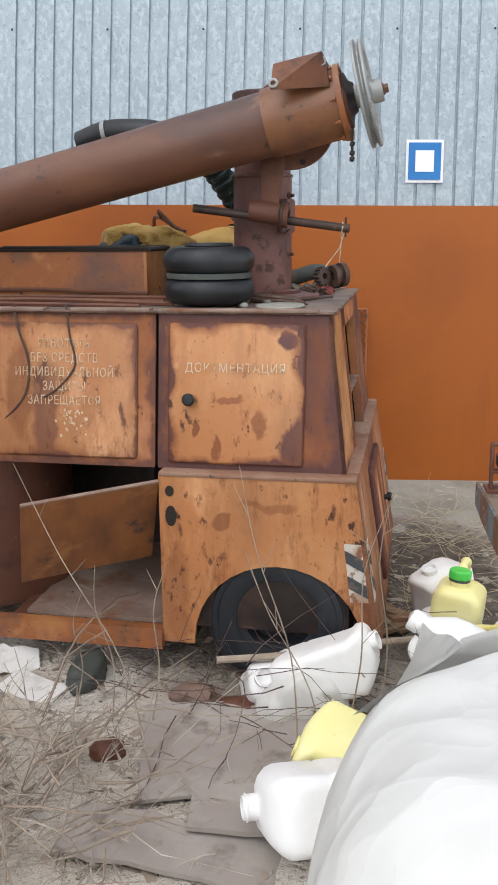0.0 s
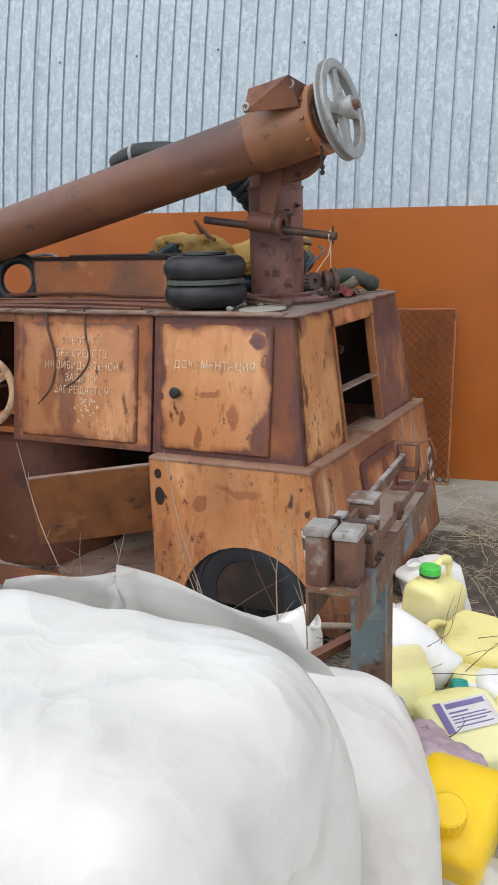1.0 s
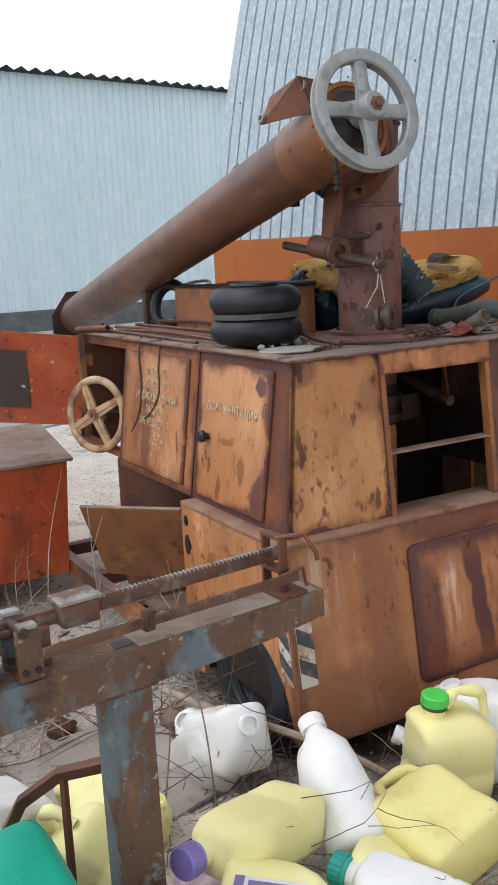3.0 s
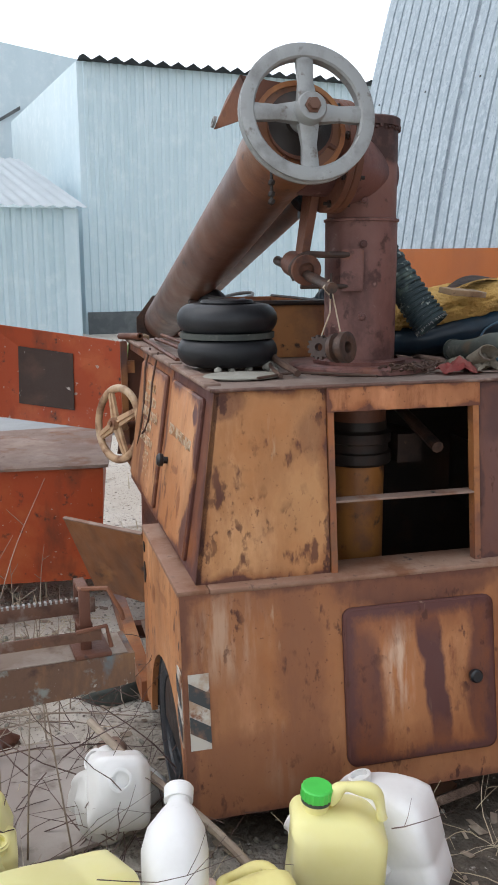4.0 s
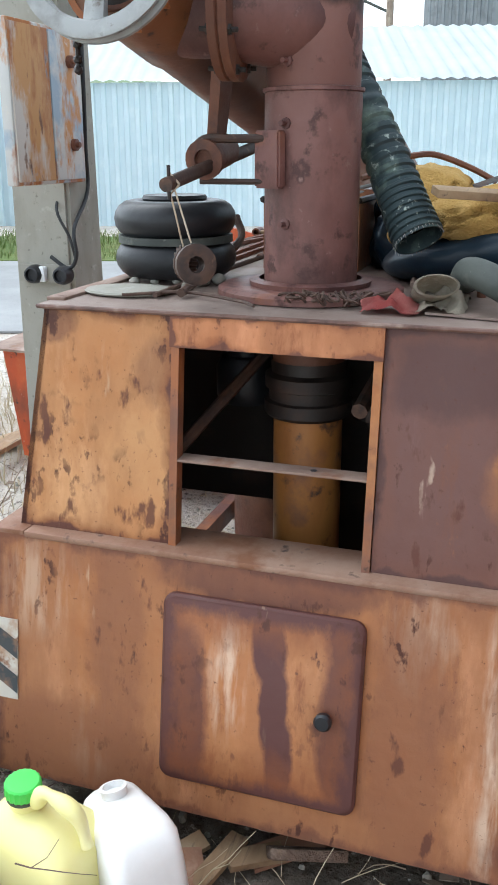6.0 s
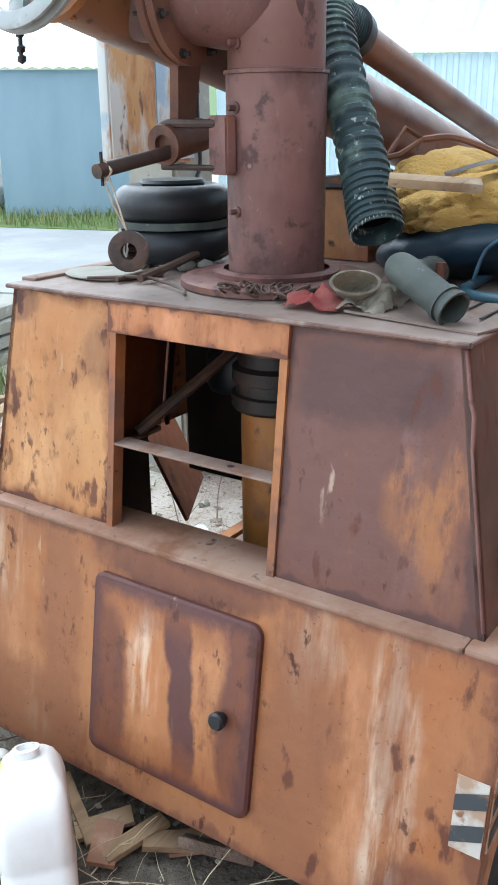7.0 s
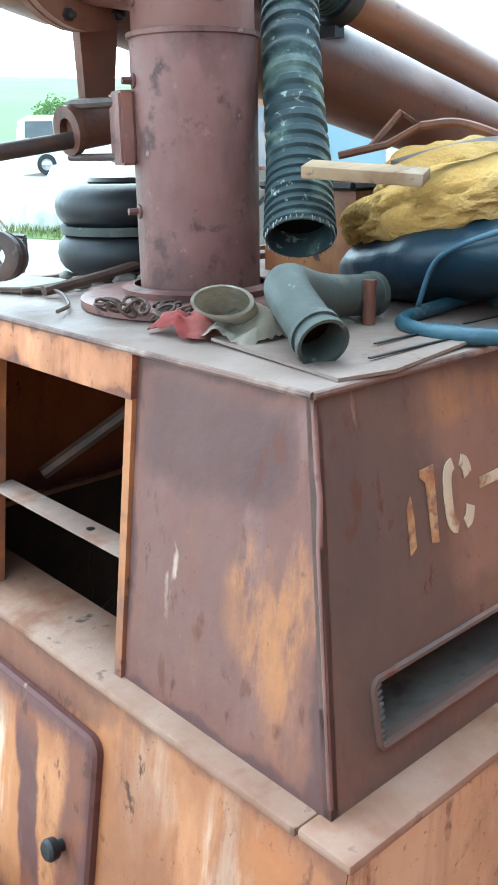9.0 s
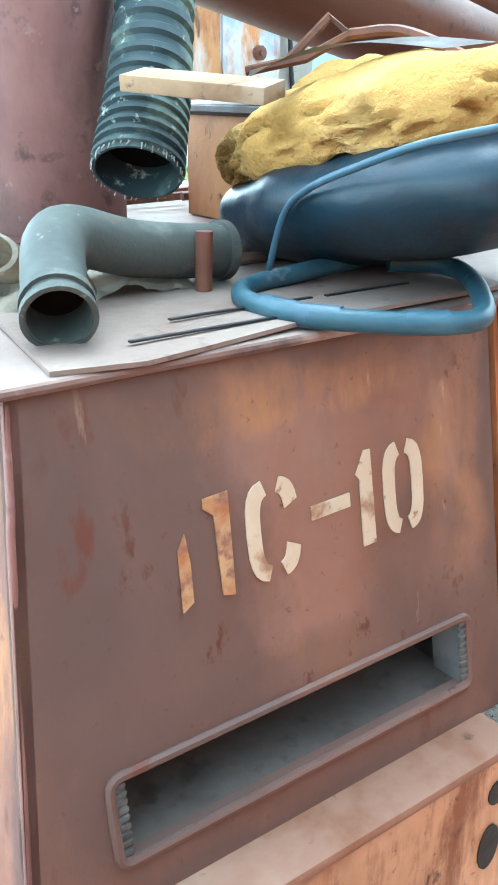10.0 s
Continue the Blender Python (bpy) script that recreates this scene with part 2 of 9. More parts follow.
M["hose_green"] = layered("mossy_dark_hose", (0.020, 0.036, 0.040), [((0.12, 0.165, 0.135), 7, 0.53, 0.66), ((0.15, 0.19, 0.05), 6, 0.66, 0.74), ((0.30, 0.34, 0.30), 45, 0.61, 0.69)], (0.5, 0.8), bump=0.4)
M["band_orange"] = layered("orange_wall_paint", (0.34, 0.088, 0.008), [((0.285, 0.072, 0.007), 1.2, 0.42, 0.62), ((0.27, 0.070, 0.010), 3, 0.55, 0.75, DOWN)], (0.4, 0.5), bump=0.05)
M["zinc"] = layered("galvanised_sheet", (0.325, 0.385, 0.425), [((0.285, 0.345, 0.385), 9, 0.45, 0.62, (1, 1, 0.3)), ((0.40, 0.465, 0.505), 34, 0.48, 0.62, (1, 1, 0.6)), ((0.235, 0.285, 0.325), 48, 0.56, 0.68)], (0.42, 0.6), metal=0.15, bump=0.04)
# pale sheet, brighter and bluer than zinc: cyan daylight put into the colour
M["zinc_far"] = layered("cyan_lit_galvanised_sheet", (0.60, 0.715, 0.765), [((0.55, 0.67, 0.72), 1.3, 0.4, 0.65, (1, 1, 0.2)), ((0.65, 0.75, 0.79), 3, 0.5, 0.7)], (0.45, 0.6), metal=0.1, bump=0.03)
M["roof_pale"] = layered("pale_metal_roof", (0.74, 0.79, 0.82), [((0.66, 0.71, 0.74), 1.0, 0.4, 0.65)], (0.45, 0.6), metal=0.05, bump=0.03)
M["roof_dark"] = layered("weathered_fibre_cement", (0.10, 0.11, 0.115), [((0.16, 0.17, 0.17), 3, 0.45, 0.7)], (0.8, 0.95), bump=0.3)
M["blue_wall"] = layered("pale_blue_sheet", (0.245, 0.335, 0.395), [((0.215, 0.305, 0.365), 1.2, 0.4, 0.65, (1, 1, 0.3))], (0.5, 0.65), bump=0.05)
def earth():
    """Dusty grit, trodden pale in the yard, dark along the machine's end, with shade painted in beneath it."""
    t = Tree("dusty_earth")
    p = t.place(0.22, 2.6)
    col = (0.53, 0.47, 0.40)
    for colour, scale, lo, hi in (((0.64, 0.60, 0.54), 1.3, 0.42, 0.62), ((0.21, 0.17, 0.135), 3.5, 0.58, 0.73)):
        col = t.mix(t.band(t.noise(scale, 7), lo, hi), col, colour)
    # darker earth by the end; the second blot paints the machine's own shade
    shade_and_dark_earth = t.math("MAXIMUM", t.blot(p, "xy", (0.05, 4.15), (0.62, 0.95), 0.6), t.blot(p, "xy", (-0.5, 3.9), (0.6, 0.95), 0.5))
    col = t.mix(t.math("MULTIPLY", shade_and_dark_earth, 0.92), col, t.mix(t.band(t.noise(11, 7), 0.42, 0.62), (0.060, 0.052, 0.040), (0.135, 0.112, 0.088)))
    for colour, scale, lo, hi in (((0.60, 0.57, 0.53), 26, 0.64, 0.72), ((0.09, 0.072, 0.058), 30, 0.58, 0.68), ((0.13, 0.105, 0.085), 90, 0.60, 0.68)):
        col = t.mix(t.band(t.noise(scale, 7), lo, hi), col, colour)
    t.l.new(col, t.bsdf.inputs["Base Color"])
    t.bsdf.inputs["Roughness"].default_value = 0.95
    t.bsdf.inputs["Specular IOR Level"].default_value = 0.2
    t.bump(t.noise(34, 6), 1.0, 0.03)
    return t.m


M["soil"] = earth()
M["asphalt"] = layered("worn_asphalt", (0.25, 0.255, 0.255), [((0.31, 0.315, 0.315), 0.7, 0.42, 0.64), ((0.17, 0.17, 0.17), 40, 0.6, 0.75)], (0.8, 0.95), bump=0.4)
M["grassy"] = layered("grass_ground", (0.10, 0.155, 0.035), [((0.17, 0.19, 0.06), 0.8, 0.45, 0.65), ((0.06, 0.11, 0.025), 6, 0.5, 0.7)], (0.9, 1.0), bump=0.8)
M["hill"] = layered("green_hillside", (0.125, 0.185, 0.080), [((0.18, 0.22, 0.115), 0.03, 0.42, 0.62), ((0.085, 0.14, 0.055), 0.12, 0.55, 0.68)], (0.95, 1.0), bump=0.1)
# leaf green made paler, with the distance haze mixed into the colour
M["leaf"] = layered("hazed_leaf_green", (0.21, 0.32, 0.12), [((0.26, 0.37, 0.16), 3, 0.45, 0.65)], (0.6, 0.8), bump=0.1)
M["blade"] = layered("grass_blade", (0.135, 0.185, 0.055), [((0.23, 0.23, 0.10), 2, 0.45, 0.65)], (0.6, 0.8), bump=0.1)
M["twig"] = layered("dry_twig", (0.25, 0.195, 0.15), [((0.38, 0.32, 0.25), 6, 0.45, 0.65), ((0.13, 0.095, 0.07), 12, 0.55, 0.7)], (0.8, 0.95), bump=0.2)
M["twig_dark"] = layered("dark_stem", (0.085, 0.055, 0.05), [((0.15, 0.10, 0.085), 6, 0.45, 0.65)], (0.8, 0.95), bump=0.2)
M["stalk"] = layered("grey_weed_stalk", (0.31, 0.26, 0.215), [((0.46, 0.40, 0.335), 5, 0.48, 0.64), ((0.15, 0.115, 0.09), 9, 0.52, 0.66)], (0.8, 0.95), bump=0.2)
M["straw"] = layered("dry_straw", (0.44, 0.37, 0.25), [((0.54, 0.47, 0.34), 5, 0.45, 0.65)], (0.8, 0.95), bump=0.2)
M["concrete"] = layered("weathered_concrete", (0.30, 0.29, 0.25), [((0.21, 0.20, 0.165), 3, 0.45, 0.65, (1, 1, 0.4)), ((0.38, 0.37, 0.33), 12, 0.6, 0.7), ((0.13, 0.125, 0.10), 30, 0.62, 0.74)], (0.85, 0.95), bump=0.5)
M["fibre_board"] = layered("grey_brown_sheet", (0.29, 0.25, 0.225), [((0.36, 0.325, 0.295), 3, 0.45, 0.65), ((0.19, 0.16, 0.14), 8, 0.56, 0.7)], (0.85, 0.95), bump=0.3)
M["wood"] = layered("weathered_timber", (0.31, 0.215, 0.125), [((0.20, 0.125, 0.07), 8, 0.45, 0.65, (0.2, 1, 1)), ((0.36, 0.30, 0.22), 5, 0.55, 0.7), ((0.12, 0.08, 0.055), 60, 0.58, 0.68, (0.06, 1, 1))], (0.8, 0.9), bump=0.4)
M["ply"] = layered("brown_plywood", (0.215, 0.080, 0.026), [((0.110, 0.042, 0.018), 4, 0.47, 0.64, (1, 1, 0.35)), ((0.29, 0.125, 0.042), 7, 0.58, 0.7, (0.3, 1, 1)), (DARK, 9, 0.58, 0.68)], (0.4, 0.65), bump=0.3)
M["log"] = layered("rotten_stump_wood", (0.17, 0.115, 0.085), [((0.09, 0.06, 0.045), 8, 0.45, 0.62), ((0.27, 0.20, 0.15), 16, 0.56, 0.7)], (0.85, 1.0), bump=0.9, bump_size=0.02)
def woven(name, base, grey, soiled, trans=0.1):
    """Slack woven plastic: soft creases between flat facets, dull grey soiling."""
    t = Tree(name)
    col = t.mix(t.band(t.noise(2.2, 5), 0.42, 0.66), base, grey)
    col = t.mix(t.band(t.noise(4.5, 7), 0.60, 0.80), col, soiled)
    t.l.new(col, t.bsdf.inputs["Base Color"])
    t.l.new(t.band(t.noise(6, 4), 0.3, 0.7, 0.42, 0.6), t.bsdf.inputs["Roughness"])
    t.bsdf.inputs["Subsurface Weight"].default_value = trans
    t.bsdf.inputs["Subsurface Radius"].default_value = (0.03, 0.03, 0.03)
    warp = t.n.new("ShaderNodeTexNoise")
    warp.inputs["Scale"].default_value, warp.inputs["Detail"].default_value = 3.0, 3
    t.l.new(t.co, warp.inputs["Vector"])
    add = t.n.new("ShaderNodeVectorMath")
    add.operation = "MULTIPLY_ADD"
    add.inputs[1].default_value = (0.35, 0.35, 0.35)
    t.l.new(warp.outputs["Color"], add.inputs[0])
    t.l.new(t.co, add.inputs[2])
    total = None
    for scale, weight in ((3.2, 1.0), (7.5, 0.42), (17.0, 0.14)):
        v = t.n.new("ShaderNodeTexVoronoi")
        v.inputs["Scale"].default_value = scale
        t.l.new(add.outputs[0], v.inputs["Vector"])
        f = t.math("MULTIPLY", v.outputs["Distance"], weight)
        total = f if total is None else t.math("ADD", total, f)
    t.bump(total, 0.42, 0.05)
    return t.m


M["bag"] = woven("white_woven_sack", (0.60, 0.595, 0.57), (0.54, 0.53, 0.50), (0.45, 0.43, 0.39))
M["bag_grey"] = woven("dirty_woven_sack", (0.66, 0.645, 0.61), (0.56, 0.535, 0.50), (0.44, 0.41, 0.37), 0.12)
M["can_white"] = layered("white_plastic", (0.80, 0.80, 0.79), [((0.70, 0.69, 0.67), 4, 0.48, 0.7), ((0.50, 0.46, 0.42), 9, 0.68, 0.8)], (0.35, 0.5), bump=0.12, bump_scale=20, trans=0.15)
M["can_cream"] = layered("pale_yellow_plastic", (0.80, 0.745, 0.335), [((0.84, 0.80, 0.45), 3, 0.45, 0.65), ((0.60, 0.53, 0.30), 10, 0.66, 0.8)], (0.32, 0.48), bump=0.12, bump_scale=20, trans=0.15)
M["can_yellow"] = layered("bright_yellow_plastic", (0.86, 0.57, 0.012), [((0.80, 0.50, 0.012), 4, 0.5, 0.7)], (0.3, 0.42), bump=0.08, trans=0.1)
M["can_green"] = layered("emerald_plastic", (0.012, 0.40, 0.27), [((0.02, 0.33, 0.23), 4, 0.45, 0.65), ((0.30, 0.45, 0.38), 14, 0.66, 0.78)], (0.35, 0.5), bump=0.12)
M["cap_green"] = layered("bright_green_cap", (0.08, 0.58, 0.09), [((0.07, 0.50, 0.08), 6, 0.5, 0.7)], (0.35, 0.45), bump=0.05)
M["cap_violet"] = layered("violet_cap", (0.25, 0.20, 0.50), [((0.20, 0.16, 0.42), 6, 0.5, 0.7)], (0.35, 0.45), bump=0.05)
M["cap_pink"] = layered("stained_pink_cap", (0.70, 0.52, 0.48), [((0.62, 0.36, 0.28), 9, 0.5, 0.7)], (0.4, 0.5), bump=0.05)
M["cap_teal"] = layered("teal_cap", (0.02, 0.30, 0.25), [((0.02, 0.25, 0.21), 6, 0.5, 0.7)], (0.4, 0.5), bump=0.05)
M["film_pink"] = layered("mauve_net_film", (0.42, 0.31, 0.36), [((0.56, 0.47, 0.50), 8, 0.45, 0.65), ((0.25, 0.15, 0.18), 18, 0.58, 0.7)], (0.4, 0.6), bump=0.6, bump_scale=24, bump_size=0.02)
M["label"] = layered("paper_label", (0.66, 0.64, 0.63), [((0.52, 0.48, 0.50), 12, 0.5, 0.7)], (0.6, 0.7), bump=0.05)
M["label_ink"] = layered("violet_ink", (0.17, 0.14, 0.30), [((0.25, 0.2, 0.36), 20, 0.5, 0.7)], (0.6, 0.7), bump=0.02)
M["paper"] = layered("dirty_paper", (0.70, 0.69, 0.66), [((0.52, 0.49, 0.45), 14, 0.5, 0.66)], (0.7, 0.8), bump=0.3)
M["stencil"] = layered("worn_white_stencil", (0.56, 0.44, 0.31), [((0.46, 0.25, 0.12), 62, 0.50, 0.58), ((0.62, 0.53, 0.41), 20, 0.52, 0.7), ((0.44, 0.235, 0.11), 14, 0.56, 0.64)], (0.6, 0.8), bump=0.1)
M["sign_blue"] = layered("blue_enamel", (0.010, 0.15, 0.42), [((0.015, 0.18, 0.46), 5, 0.5, 0.7)], (0.35, 0.5), bump=0.02)
M["sign_white"] = layered("white_enamel", (0.78, 0.80, 0.82), [((0.66, 0.68, 0.7), 9, 0.55, 0.75)], (0.4, 0.5), bump=0.02)
M["foam"] = layered("old_yellow_foam", (0.45, 0.275, 0.085), [((0.53, 0.36, 0.145), 5, 0.45, 0.65), ((0.43, 0.26, 0.085), 8, 0.54, 0.70), ((0.24, 0.13, 0.04), 44, 0.66, 0.72)], (0.95, 1.0), bump=0.7, bump_scale=55, bump_size=0.03, spec=0.1)
M["vinyl"] = layered("dark_blue_vinyl", (0.0045, 0.015, 0.027), [((0.008, 0.026, 0.043), 4, 0.45, 0.66), ((0.05, 0.065, 0.08), 30, 0.67, 0.76)], (0.30, 0.5), bump=0.3)
M["blue_tape"] = layered("blue_grey_taped_tube", (0.020, 0.060, 0.085), [((0.05, 0.105, 0.135), 7, 0.45, 0.65), ((0.16, 0.18, 0.19), 20, 0.64, 0.74)], (0.35, 0.55), bump=0.3)
M["cloth"] = layered("dirty_canvas", (0.40, 0.355, 0.28), [((0.22, 0.18, 0.14), 8, 0.48, 0.66), ((0.5, 0.46, 0.38), 16, 0.56, 0.7)], (0.9, 1.0), bump=0.6, bump_scale=120)
M["cloth_red"] = layered("dusty_red_cloth", (0.35, 0.075, 0.068), [((0.42, 0.16, 0.14), 8, 0.48, 0.66)], (0.9, 1.0), bump=0.6, bump_scale=120)
M["bench_blue"] = layered("rusted_blue_grey_paint", (0.125, 0.070, 0.046), [((0.205, 0.110, 0.058), 9, 0.50, 0.62, (1, 1, 0.4)), ((0.125, 0.155, 0.170), 5, 0.52, 0.58, (1, 1, 0.5)), ((0.20, 0.215, 0.20), 16, 0.58, 0.66), (DARK, 11, 0.57, 0.68), ((0.33, 0.31, 0.27), 40, 0.63, 0.69)], (0.5, 0.78), bump=0.7, spec=0.3)
M["scale_dust"] = layered("dusty_flaked_top", (0.20, 0.145, 0.11), [((0.30, 0.255, 0.215), 6, 0.46, 0.64), ((0.11, 0.065, 0.045), 9, 0.54, 0.68), ((0.52, 0.51, 0.48), 46, 0.66, 0.71)], (0.75, 0.95), bump=0.5)
M["pale_scale"] = layered("chalky_rusted_iron", (0.125, 0.062, 0.040), [((0.24, 0.20, 0.175), 9, 0.56, 0.66), ((0.065, 0.032, 0.022), 11, 0.52, 0.64), ((0.17, 0.18, 0.17), 5, 0.60, 0.68), ((0.22, 0.10, 0.045), 14, 0.58, 0.68)], (0.55, 0.85), bump=0.5)
M["black"] = layered("black_plastic_and_hole_shade", (0.012, 0.013, 0.016), [((0.04, 0.04, 0.045), 9, 0.55, 0.75)], (0.3, 0.5), bump=0.05)
M["hazard_white"] = layered("chalky_white_paint", (0.52, 0.49, 0.44), [((0.38, 0.26, 0.18), 11, 0.46, 0.58), ((0.22, 0.10, 0.055), 20, 0.56, 0.64)], (0.6, 0.8), bump=0.1)
M["hazard_black"] = layered("faded_black_paint", (0.05, 0.055, 0.06), [((0.20, 0.12, 0.08), 14, 0.52, 0.64)], (0.6, 0.8), bump=0.1)
# white bodywork taken down to grey-blue; its shade is in the colour
M["white_paint"] = layered("shaded_white_car_paint", (0.52, 0.55, 0.58), [((0.48, 0.51, 0.54), 2, 0.5, 0.7)], (0.25, 0.35), bump=0.0)
M["red_paint"] = layered("red_machine_paint", (0.42, 0.022, 0.022), [((0.34, 0.02, 0.02), 3, 0.5, 0.7)], (0.35, 0.45), bump=0.02)
M["car_glass"] = layered("dark_car_glass", (0.035, 0.045, 0.05), [((0.06, 0.07, 0.075), 2, 0.5, 0.7)], (0.06, 0.12), bump=0.0, spec=0.6)
M["peeled"] = layered("peeling_rusty_panel", (0.50, 0.50, 0.48), [((0.30, 0.37, 0.44), 3, 0.5, 0.58), ((0.33, 0.12, 0.035), 4.5, 0.47, 0.53, (1, 1, 0.35)), ((0.46, 0.22, 0.085), 9, 0.54, 0.62, (1, 1, 0.4)), ((0.55, 0.52, 0.46), 14, 0.62, 0.70)], (0.6, 0.85), bump=0.3)
M["chipped_dark"] = layered("dark_chipped_panel", (0.062, 0.038, 0.030), [((0.10, 0.055, 0.04), 6, 0.5, 0.66), ((0.50, 0.45, 0.40), 26, 0.66, 0.70)], (0.5, 0.7), bump=0.3)
M["wire"] = layered("rusty_wire", (0.075, 0.042, 0.030), [((0.13, 0.08, 0.055), 20, 0.5, 0.7)], (0.5, 0.75), bump=0.1)
M["string"] = layered("pale_twine", (0.50, 0.42, 0.32), [((0.4, 0.30, 0.2), 30, 0.5, 0.7)], (0.8, 0.9), bump=0.1)
M["cable"] = layered("black_cable", (0.02, 0.022, 0.024), [((0.05, 0.05, 0.05), 10, 0.5, 0.7)], (0.5, 0.7), bump=0.05)

PALE = (0.50, 0.275, 0.130)
M["p_documents"] = panel("paint_documents_door", PALE, "xz", (-0.588, 1.103), (0.245, 0.25), 0.022, 0.9, 0.60, 0.62, blots=(((-0.40, 1.30), (0.04, 0.035), 0.5, 1.0), ((-0.36, 0.90), (0.06, 0.13), 0.4, 0.9)), worn=(((-0.50, 1.00), (0.022, 0.045), 0.6, 0.7), ((-0.60, 1.08), (0.05, 0.012), 0.6, 0.7), ((-0.74, 0.97), (0.014, 0.03), 0.6, 0.9), ((-0.66, 0.92), (0.012, 0.04), 0.6, 0.8)))
M["p_warning"] = panel("paint_warning_door", (0.48, 0.26, 0.125), "xz", (-1.249, 1.105), (0.30, 0.245), 0.025, 0.7, 0.60, 0.60, blots=(((-1.30, 1.00), (0.05, 0.20), 0.6, 0.6),), worn=(((-1.40, 1.10), (0.05, 0.16), 0.6, 0.6),))
M["p_frame1"] = panel("paint_cab_side", (0.40, 0.185, 0.082), "xz", (-1.24, 1.11), (0.36, 0.28), 0.05, 0.75, 0.60, 0.58)
M["p_frame2"] = panel("primer_cab_side", (0.36, 0.15, 0.062), "xz", (-0.55, 1.11), (0.34, 0.28), 0.11, 1.0, 0.60, 0.60, blots=(((-0.28, 1.18), (0.12, 0.26), 0.35, 1.0), ((-0.55, 1.37), (0.4, 0.05), 0.4, 1.0)))
M["p_corner_s"] = panel("paint_spotted_corner", (0.50, 0.285, 0.130), "yz", (3.345, 1.11), (0.20, 0.28), 0.022, 0.85, 0.525, 0.74, scabs=0.568, blots=(((3.50, 1.25), (0.05, 0.07), 0.9, 0.32), ((3.23, 1.34), (0.05, 0.05), 0.6, 0.5)))
M["p_corner_n"] = panel("primer_corner", (0.150, 0.082, 0.072), "yz", (4.25, 1.11), (0.22, 0.28), 0.03, 0.8, 0.61, 0.62, primer=(0.080, 0.042, 0.040), under=(0.165, 0.080, 0.058), blots=(((4.17, 1.30), (0.2, 0.10), 0.6, 0.7), ((4.33, 1.27), (0.06, 0.06), 0.6, 0.6)), worn=(((4.38, 1.03), (0.050, 0.09), 0.9, 0.85), ((4.42, 1.11), (0.030, 0.08), 0.9, 0.9), ((4.32, 1.12), (0.035, 0.045), 0.9, 0.9), ((4.40, 0.91), (0.05, 0.06), 0.9, 0.35), ((4.34, 1.07), (0.07, 0.09), 0.9, 0.45)), washes=(((4.15, 1.05), (0.006, 0.05), 1.0),), patch=(0.35, 0.150, 0.060), scabs=0.57)
M["p_end"] = panel("paint_end_panel", (0.39, 0.190, 0.086), "yz", (3.82, 0.50), (0.75, 0.33), 0.05, 0.6, 0.60, 0.55, under=(0.235, 0.105, 0.055), blots=(((3.80, 0.80), (0.25, 0.07), 0.5, 0.8), ((4.45, 0.25), (0.10, 0.10), 0.7, 0.6)), worn=(((3.30, 0.28), (0.22, 0.14), 0.6, 0.8), ((3.42, 0.55), (0.07, 0.30), 0.7, 0.7), ((4.15, 0.45), (0.09, 0.34), 0.7, 0.75), ((4.36, 0.62), (0.03, 0.20), 0.7, 0.6)), washes=(((4.36, 0.50), (0.05, 0.42), 0.8), ((3.36, 0.32), (0.05, 0.10), 0.7), ((4.16, 0.74), (0.06, 0.12), 0.6), ((3.20, 0.70), (0.10, 0.12), 0.4)))
M["p_end_door"] = panel("primer_lower_door", (0.46, 0.235, 0.105), "yz", (3.797, 0.507), (0.245, 0.237), 0.075, 1.0, 0.59, 0.585, blots=(((3.815, 0.66), (0.040, 0.11), 0.25, 1.0), ((3.835, 0.50), (0.035, 0.12), 0.25, 1.0), ((3.855, 0.36), (0.034, 0.13), 0.25, 1.0), ((3.58, 0.45), (0.09, 0.25), 0.4, 0.95), ((4.02, 0.52), (0.07, 0.3), 0.4, 0.95)), wobble=0.025, washes=(((3.72, 0.58), (0.04, 0.16), 0.6),))
M["p_side_s"] = panel("paint_side_panel", (0.50, 0.265, 0.120), "xz", (-0.49, 0.50), (0.38, 0.34), 0.02, 0.4, 0.59, 0.60, worn=(((-0.62, 0.66), (0.03, 0.03), 0.6, 0.7), ((-0.45, 0.72), (0.10, 0.015), 0.7, 0.5), ((-0.80, 0.35), (0.05, 0.2), 0.7, 0.5)))
M["p_side_n"] = panel("paint_side_panel_north", (0.58, 0.40, 0.26), "xz", (-0.49, 0.50), (0.38, 0.34), 0.02, 0.4, 0.59, 0.58)
M["p_north"] = panel("primer_cab_north", (0.228, 0.138, 0.108), "xz", (-0.54, 1.11), (0.36, 0.28), 0.05, 0.7, 0.62, 0.63, primer=(0.092, 0.060, 0.052), under=(0.115, 0.072, 0.058), blots=(((-0.36, 1.10), (0.15, 0.3), 0.8, 0.8), ((-0.62, 0.95), (0.4, 0.10), 0.7, 0.6), ((-0.28, 1.22), (0.06, 0.15), 0.7, 0.7), ((-0.75, 1.08), (0.08, 0.10), 0.8, 0.5)), worn=(((-0.62, 1.335), (0.12, 0.04), 0.9, 0.9), ((-0.42, 1.325), (0.06, 0.03), 0.9, 0.8), ((-0.82, 1.20), (0.05, 0.14), 0.9, 0.6), ((-0.55, 1.02), (0.12, 0.03), 0.9, 0.5)), patch=(0.32, 0.155, 0.070))
M["p_header"] = panel("paint_header", (0.48, 0.225, 0.105), "yz", (3.785, 1.35), (0.25, 0.04), 0.012, 0.7, 0.60, 0.60)
